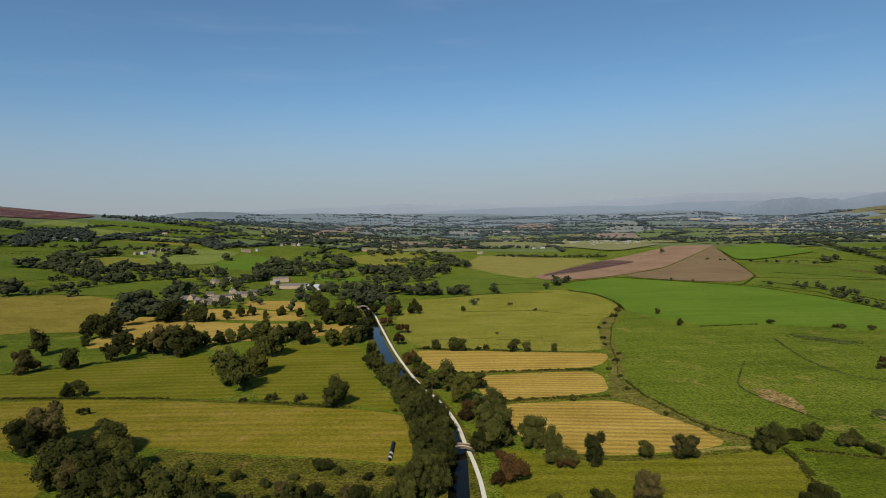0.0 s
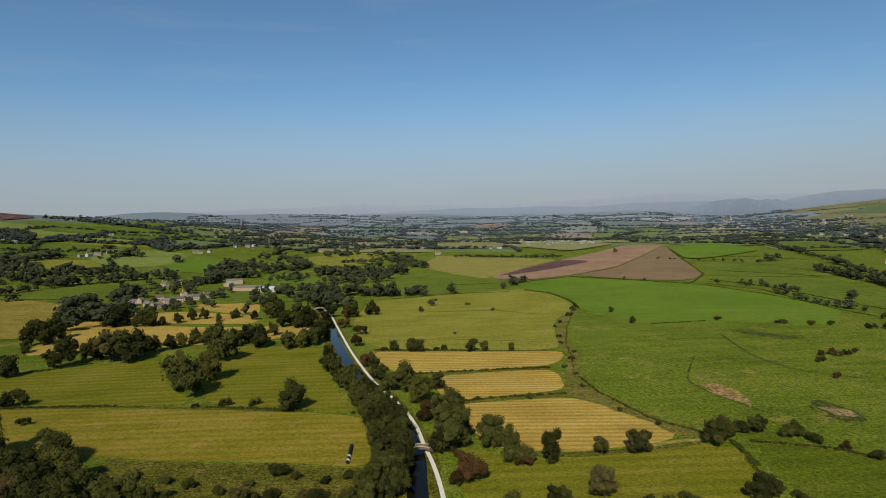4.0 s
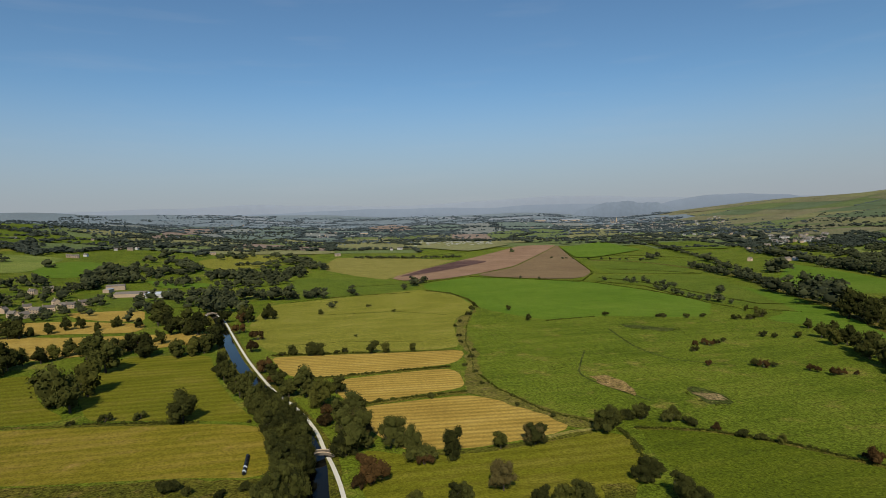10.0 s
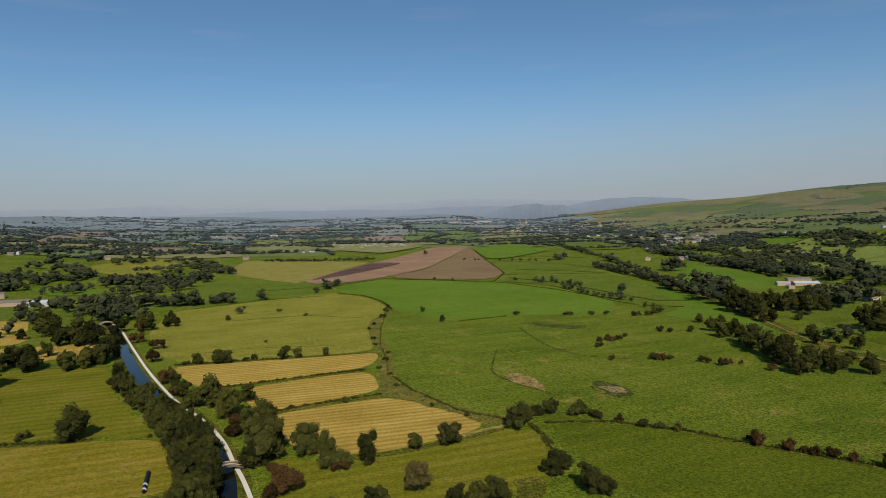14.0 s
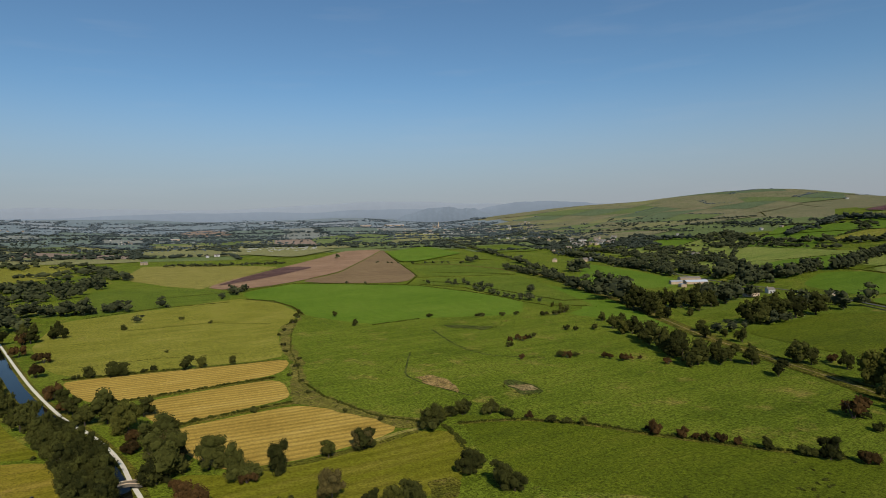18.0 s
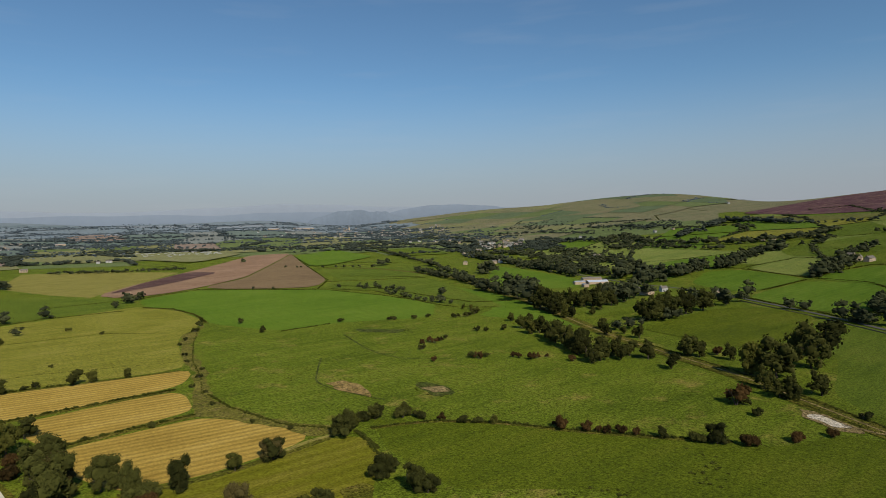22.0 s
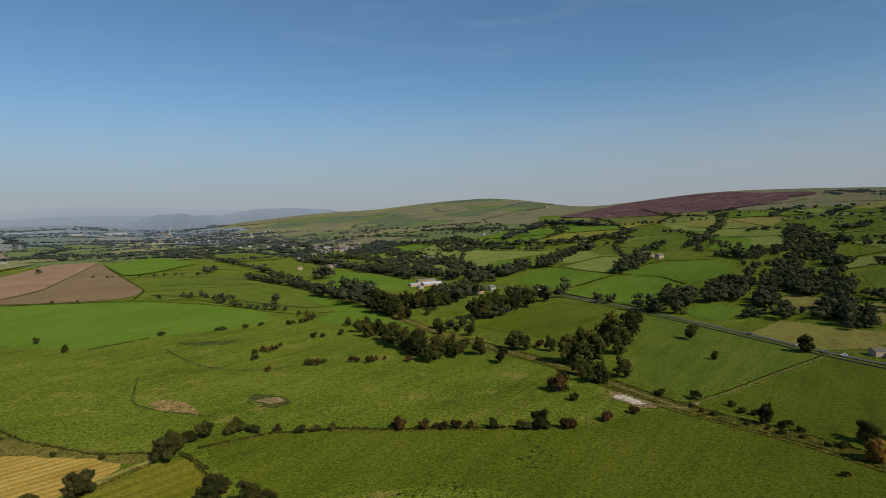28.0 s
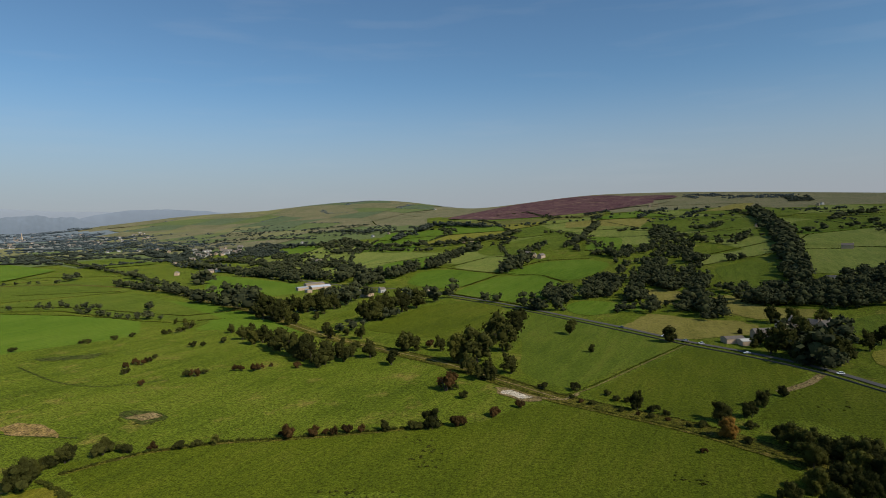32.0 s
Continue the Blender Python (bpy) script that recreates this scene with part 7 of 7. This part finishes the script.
wood([(1041, 969), (1263, 1057), (1163, 872), (1125, 769), (944, 635), (823, 589), (839, 704), (903, 828)], 18, 12, "dark wood behind the farm")
wood([(1403, 1030), (1636, 1088), (1419, 907), (1263, 808), (1223, 865)], 15, 12, "dark wood on the slope")
wood([(1420, 1389), (1617, 1400), (1438, 1159), (1223, 1024), (1156, 1076)], 17, 11, "trees among the village houses")
wood([(2859, 159), (3064, 71), (2830, -67), (2865, -320), (2624, -293), (2607, 60)], 20, 8.5, "dark wood on the skyline")
wood([(2649, -230), (2756, -327), (2366, -297), (2372, -223)], 14, 10, "dark wood on the skyline")
wood([(1470, 1870), (1318, 1489), (1395, 1430), (1340, 1271), (1158, 1065), (970, 1010), (978, 1105), (1200, 1476)], 22, 10, "trees among the village houses")
wood([(1699, 2765), (1875, 2304), (1610, 1676), (1439, 1769), (1363, 2131)], 26, 9, "trees among the houses of the town")
tree_row([(689, 943), (652, 830), (628, 734), (570, 604)], 9, 15.0)
tree_row([(699, 1116), (764, 1149)], 8, 13.5)
tree_row([(1038, 1153), (928, 922), (866, 774), (786, 625)], 6, 16.5)
tree_row([(1161, 1209), (1115, 1074), (1182, 1087)], 9, 13.5)
tree_row([(1435, 1795), (1248, 1458), (1026, 1103)], 7, 15.0)
tree_row([(1094, 1782), (1262, 1696), (1176, 1420)], 10, 12.0)
trees("oak", [(738.6, 791.9, 26.0), (745.7, 812.6, 19.5), (747.0, 785.6, 20.9), (498.0, 621.5, 9.4), (795.8, 1035.4, 20.2)])
wood([(2092, 3316), (2097, 2081), (1502, 1444), (1374, 2120)], 40, 9, "distant hedgerow trees")
wood([(2376, 2277), (2208, 1238), (1907, 932), (1696, 1268), (1959, 1945)], 40, 9, "distant trees on the hill foot")
wood([(1695, 332), (2036, -94), (1948, -401), (1453, -299), (1497, -92), (1693, 165)], 70, 8, "scattered hill trees")
wood([(-36, 819), (-108, 850), (-241, 1126), (-390, 1600), (-420, 1800), (-60, 1850), (60, 1600), (79, 1500), (61, 1202), (-16, 1057), (-10, 930)], 62, 19, "hedgerow trees scattered thickly over small fields")
tree_row([(-60, 805), (-41, 808), (-8, 796), (33, 812)], 9, 14)
tree_row([(145, 1569), (180, 1554), (205, 1528), (304, 1467), (395, 1439)], 5, 10, gap=0.06)
wood([(479, -34), (523, -55), (523, -85), (414, -68), (432, -51), (455, -36)], 9, 17, "dark trees close round the roadside farm")

# ---- bridges, bales, buildings, cars ----
canal_bridge(4.8, 252.7, 12, "dark grey stone hump-backed bridge over the canal")
canal_bridge(-95.5, 692.3, 25, "distant stone hump-backed bridge over the canal")
for i in range(13):
    bale(-24.4 + (-0.18) * i / 12, 263.3 + (-18.27) * i / 12, 0.05, 0.3, WHITEWRAP if i in (8, 11) else BLACKWRAP, "white plastic-wrapped bale in a row" if i in (8, 11) else "black plastic-wrapped bale in a row")
shed(-279.1, 1020.3, 10, 26, 14, 6, SLATE, STONE, label="tall stone barn with a brown slate roof")
shed(-232.9, 927.6, -8, 44, 18, 5, SLATE, STONE, label="wide farm shed with a dark roof")
shed(-192.4, 903.0, -6, 34, 18, 5, WHITE_ROOF, PALE)
shed(-280.6, 987.5, 80, 16, 9, 4.5)
house(-342.6, 780.6, 25, 9, 7, 5, 2.8, wall=PALE)
house(-317.8, 767.3, -30, 10, 7, 4.6, 2.8)
house(-303.8, 757.7, 60, 12, 7, 4.5, 2.8, chimneys=2)
house(-304.1, 793.0, -15, 11, 7, 4.8, 2.8)
house(-296.3, 809.2, 20, 13, 7, 4.4, 2.8, chimneys=2)
house(-288.2, 826.0, 75, 9, 7, 4.8, 2.8)
house(-279.9, 831.8, -10, 12, 7, 4.6, 2.8, chimneys=2)
house(-272.0, 849.5, 30, 10, 7, 4.6, 2.8)
house(-374.8, 971.1, -25, 11, 7, 5, 2.8)
house(-363.7, 996.6, 15, 13, 7, 5, 2.8, chimneys=2)
house(-340.8, 801.2, 80, 8, 7, 4.4, 2.8)
house(-308.7, 866.4, -50, 9, 7, 4.5, 2.8)
house(-325.3, 824.2, 15, 9, 7, 4.5, 2.8)
shed(728.6, 542.1, -30, 30, 14, 3.0, WHITE_ROOF, label="low farm shed with a white roof")
shed(759.3, 575.5, -30, 30, 11, 3.4, SLATE, label="long farm shed with a brown roof")
shed(705.1, 556.2, -30, 16, 9, 3.6)
shed(684.2, 528.9, 60, 10, 7, 3.4)
house(705.5, 420.6, -20, 9, 6, 4.2, 2.6, PALE, chimneys=1, label="white farmhouse with a slate roof")
house(664.9, 419.1, -20, 16, 8, 5, 3)
house(714.0, 354.4, -10, 8, 6, 4.4, 2.6)
house(673.4, 433.2, 60, 12, 7, 4.5, 2.6)
house(1076.2, 310.9, 10, 16, 8, 5.5, 3, chimneys=2)
house(1065.5, 294.0, -10, 18, 8, 5, 3)
shed(1065.1, 332.7, 5, 18, 9, 4.5)
house(1103.4, 329.9, 70, 12, 8, 5, 3)
shed(489.0, -19.5, -62, 11, 8, 3, PALE, label="low shed with a white roof beside the road")
shed(494.6, -10.2, -62, 14, 9, 3.2, SLATE, label="dark-roofed stone shed beside the road")
house(520.0, -31.7, -62, 16, 7, 4.2, 2.6, chimneys=0, label="long stone barn with a slate roof", name="barn", category="barn")
house(557.9, -57.7, 30, 11, 8, 5.5, 3.4, chimneys=2)
house(553.0, -78.2, -40, 13, 8, 5.2, 3.4, chimneys=2, label="large stone farmhouse with a steep roof")
house(555.8, -70.1, 40, 10, 7, 5, 3.2)
house(547.3, -47.5, 30, 9, 7, 4.5, 2.8)
trees("oak", [(478.4, -23.7, 8.2), (496.7, -44.9, 10.5), (504.9, -60.1, 11.7), (515.1, -77.4, 10.5), (498.9, -66.4, 9.9), (505.5, -40.2, 11.5), (527.1, -16.2, 5.5)])
cottage(1405.7, 1470.0, 10, 1.0, 4)
cottage(1366.0, 1393.7, 80, 1.0, 1)
cottage(1405.6, 1386.6, -15, 1.0, 4)
cottage(1351.7, 1311.5, 25, 1.0, 5)
cottage(1269.8, 1362.0, 80, 1.0, 0)
cottage(1081.9, 1249.3, 80, 1.0, 0)
cottage(863.0, 993.2, 25, 1.0, 2)
cottage(937.9, 959.5, 80, 1.0, 1)
cottage(914.7, 956.3, 10, 1.0, 5)
cottage(1449.4, 1849.9, 25, 1.0, 4)
cottage(1446.3, 1809.1, 80, 1.0, 3)
cottage(1494.2, 1805.3, 25, 1.0, 5)
cottage(1455.0, 1959.9, 10, 1.0, 1)
cottage(1418.4, 1969.9, 10, 1.0, 1)
cottage(1075.7, 799.1, 80, 1.0, 3)
cottage(1098.7, 831.7, 0, 1.0, 5)
cottage(1573.2, 1233.1, 0, 1.0, 1)
cottage(1751.9, 1010.0, 80, 1.0, 0)
cottage(1697.7, 1039.5, -15, 1.0, 1)
cottage(1314.3, 1319.2, 0, 1.0, 1)
cottage(1187.9, 1306.2, -15, 1.0, 3)
cottage(1395.2, 1330.5, 80, 1.0, 5)
cottage(1454.8, 1351.8, 25, 1.0, 5)
cottage(1416.5, 1658.7, 25, 1.0, 3)
cottage(1372.4, 1532.1, 80, 1.0, 3)
cottage(1412.7, 570.9, 10, 1.0, 2)
cottage(1393.9, 586.6, 0, 1.0, 0)
cottage(2319.7, 226.1, 10, 1.0, 3)
cottage(1477.3, -79.4, 10, 1.0, 2)
cottage(2142.6, -291.4, 25, 1.0, 1)
cottage(2088.0, -273.9, -15, 1.0, 3)
cottage(789.0, -121.1, 80, 1.0, 1)
cottage(785.5, -116.2, 25, 1.0, 4)
cottage(3241.3, 1542.4, -15, 1.0, 4)
cottage(1082.9, -180.5, 80, 1.0, 3)
cottage(-1012.8, 1551.2, 80, 1.0, 1)
cottage(-995.9, 1570.9, -15, 1.0, 5)
cottage(-1002.4, 1519.6, 0, 1.0, 1)
cottage(-962.3, 1564.5, -15, 1.0, 4)
cottage(-966.2, 1702.9, 10, 1.0, 5)
cottage(-964.3, 1679.8, -15, 1.0, 4)
cottage(-695.0, 1383.2, 80, 1.0, 4)
cottage(-691.8, 1417.2, 0, 1.0, 5)
cottage(-689.2, 1469.5, 10, 1.0, 5)
cottage(-667.8, 1468.4, 80, 1.0, 2)
cottage(-929.2, 1955.8, -15, 1.0, 0)
cottage(-917.9, 1971.3, 0, 1.0, 3)
cottage(-532.9, 1585.5, 25, 1.0, 0)
cottage(-507.0, 1623.5, -15, 1.0, 1)
cottage(-515.6, 1578.6, 0, 1.0, 3)
cottage(-497.3, 1881.0, 10, 1.0, 0)
cottage(-464.8, 1857.2, -15, 1.0, 3)
cottage(-496.7, 1831.9, 25, 1.0, 1)
cottage(-644.8, 2136.3, 0, 1.0, 0)
cottage(-454.9, 1889.8, 80, 1.0, 4)
cottage(-236.6, 1794.3, 0, 1.0, 3)
cottage(-173.0, 1945.1, 80, 1.0, 2)
cottage(-395.8, 3639.8, 80, 1.0, 2)
cottage(-287.4, 3666.6, 80, 1.0, 1)
cottage(-356.6, 3524.8, 0, 1.0, 2)
cottage(-298.4, 3548.4, 0, 1.0, 0)
cottage(-841.1, 2072.0, 0, 1.0, 4)
cottage(-703.6, 1361.7, 80, 1.0, 0)
cottage(108.1, 1718.9, 10, 1.0, 3)
cottage(319.9, 1907.8, -15, 1.0, 4)
cottage(290.2, 1891.8, -15, 1.0, 1)
church(1850.7, 3229.7, 20)
settlement([(1922, 3528), (2138, 3289), (2234, 2821), (2016, 2356), (1765, 2410), (1636, 2522), (1400, 2575)], 80, 7, 0.6)
settlement([(1453, 1596), (1534, 1449), (1324, 1231), (1242, 1343)], 40, 9, 0.75)
settlement([(1196, 3171), (1542, 3139), (1851, 2717), (1823, 2469), (1692, 2352), (1250, 2817)], 24, 12, 0.5)
settlement([(48, 2959), (347, 3121), (313, 2818), (94, 2693)], 12, 14, 0.6)
caravans([(377, 2056), (504, 1987), (658, 1973), (720, 2172), (571, 2251), (433, 2359)], 90, 5)
shed(313.8, 2942.6, 5, 40, 16, 7)
shed(1644.6, 3413.6, 3, 120, 40, 8)
shed(1403.8, 3304.8, 3, 60, 25, 8)
car(499.9, 39.2, 113, CARS[0], "white car on the road")
car(486.8, 22.7, 113, CARS[2], "silver car on the road")
car(479.7, 11.4, 113, CARS[0], "white car on the road")
car(456.2, -18.1, 113, CARS[0], "white car on the road")
car(414.7, -66.1, 113, CARS[0], "white car on the road")
car(529.6, 76.1, 113, CARS[1], "dark car on the road")
car(1040.9, 1145.6, 113, CARS[0], "white car on the road")
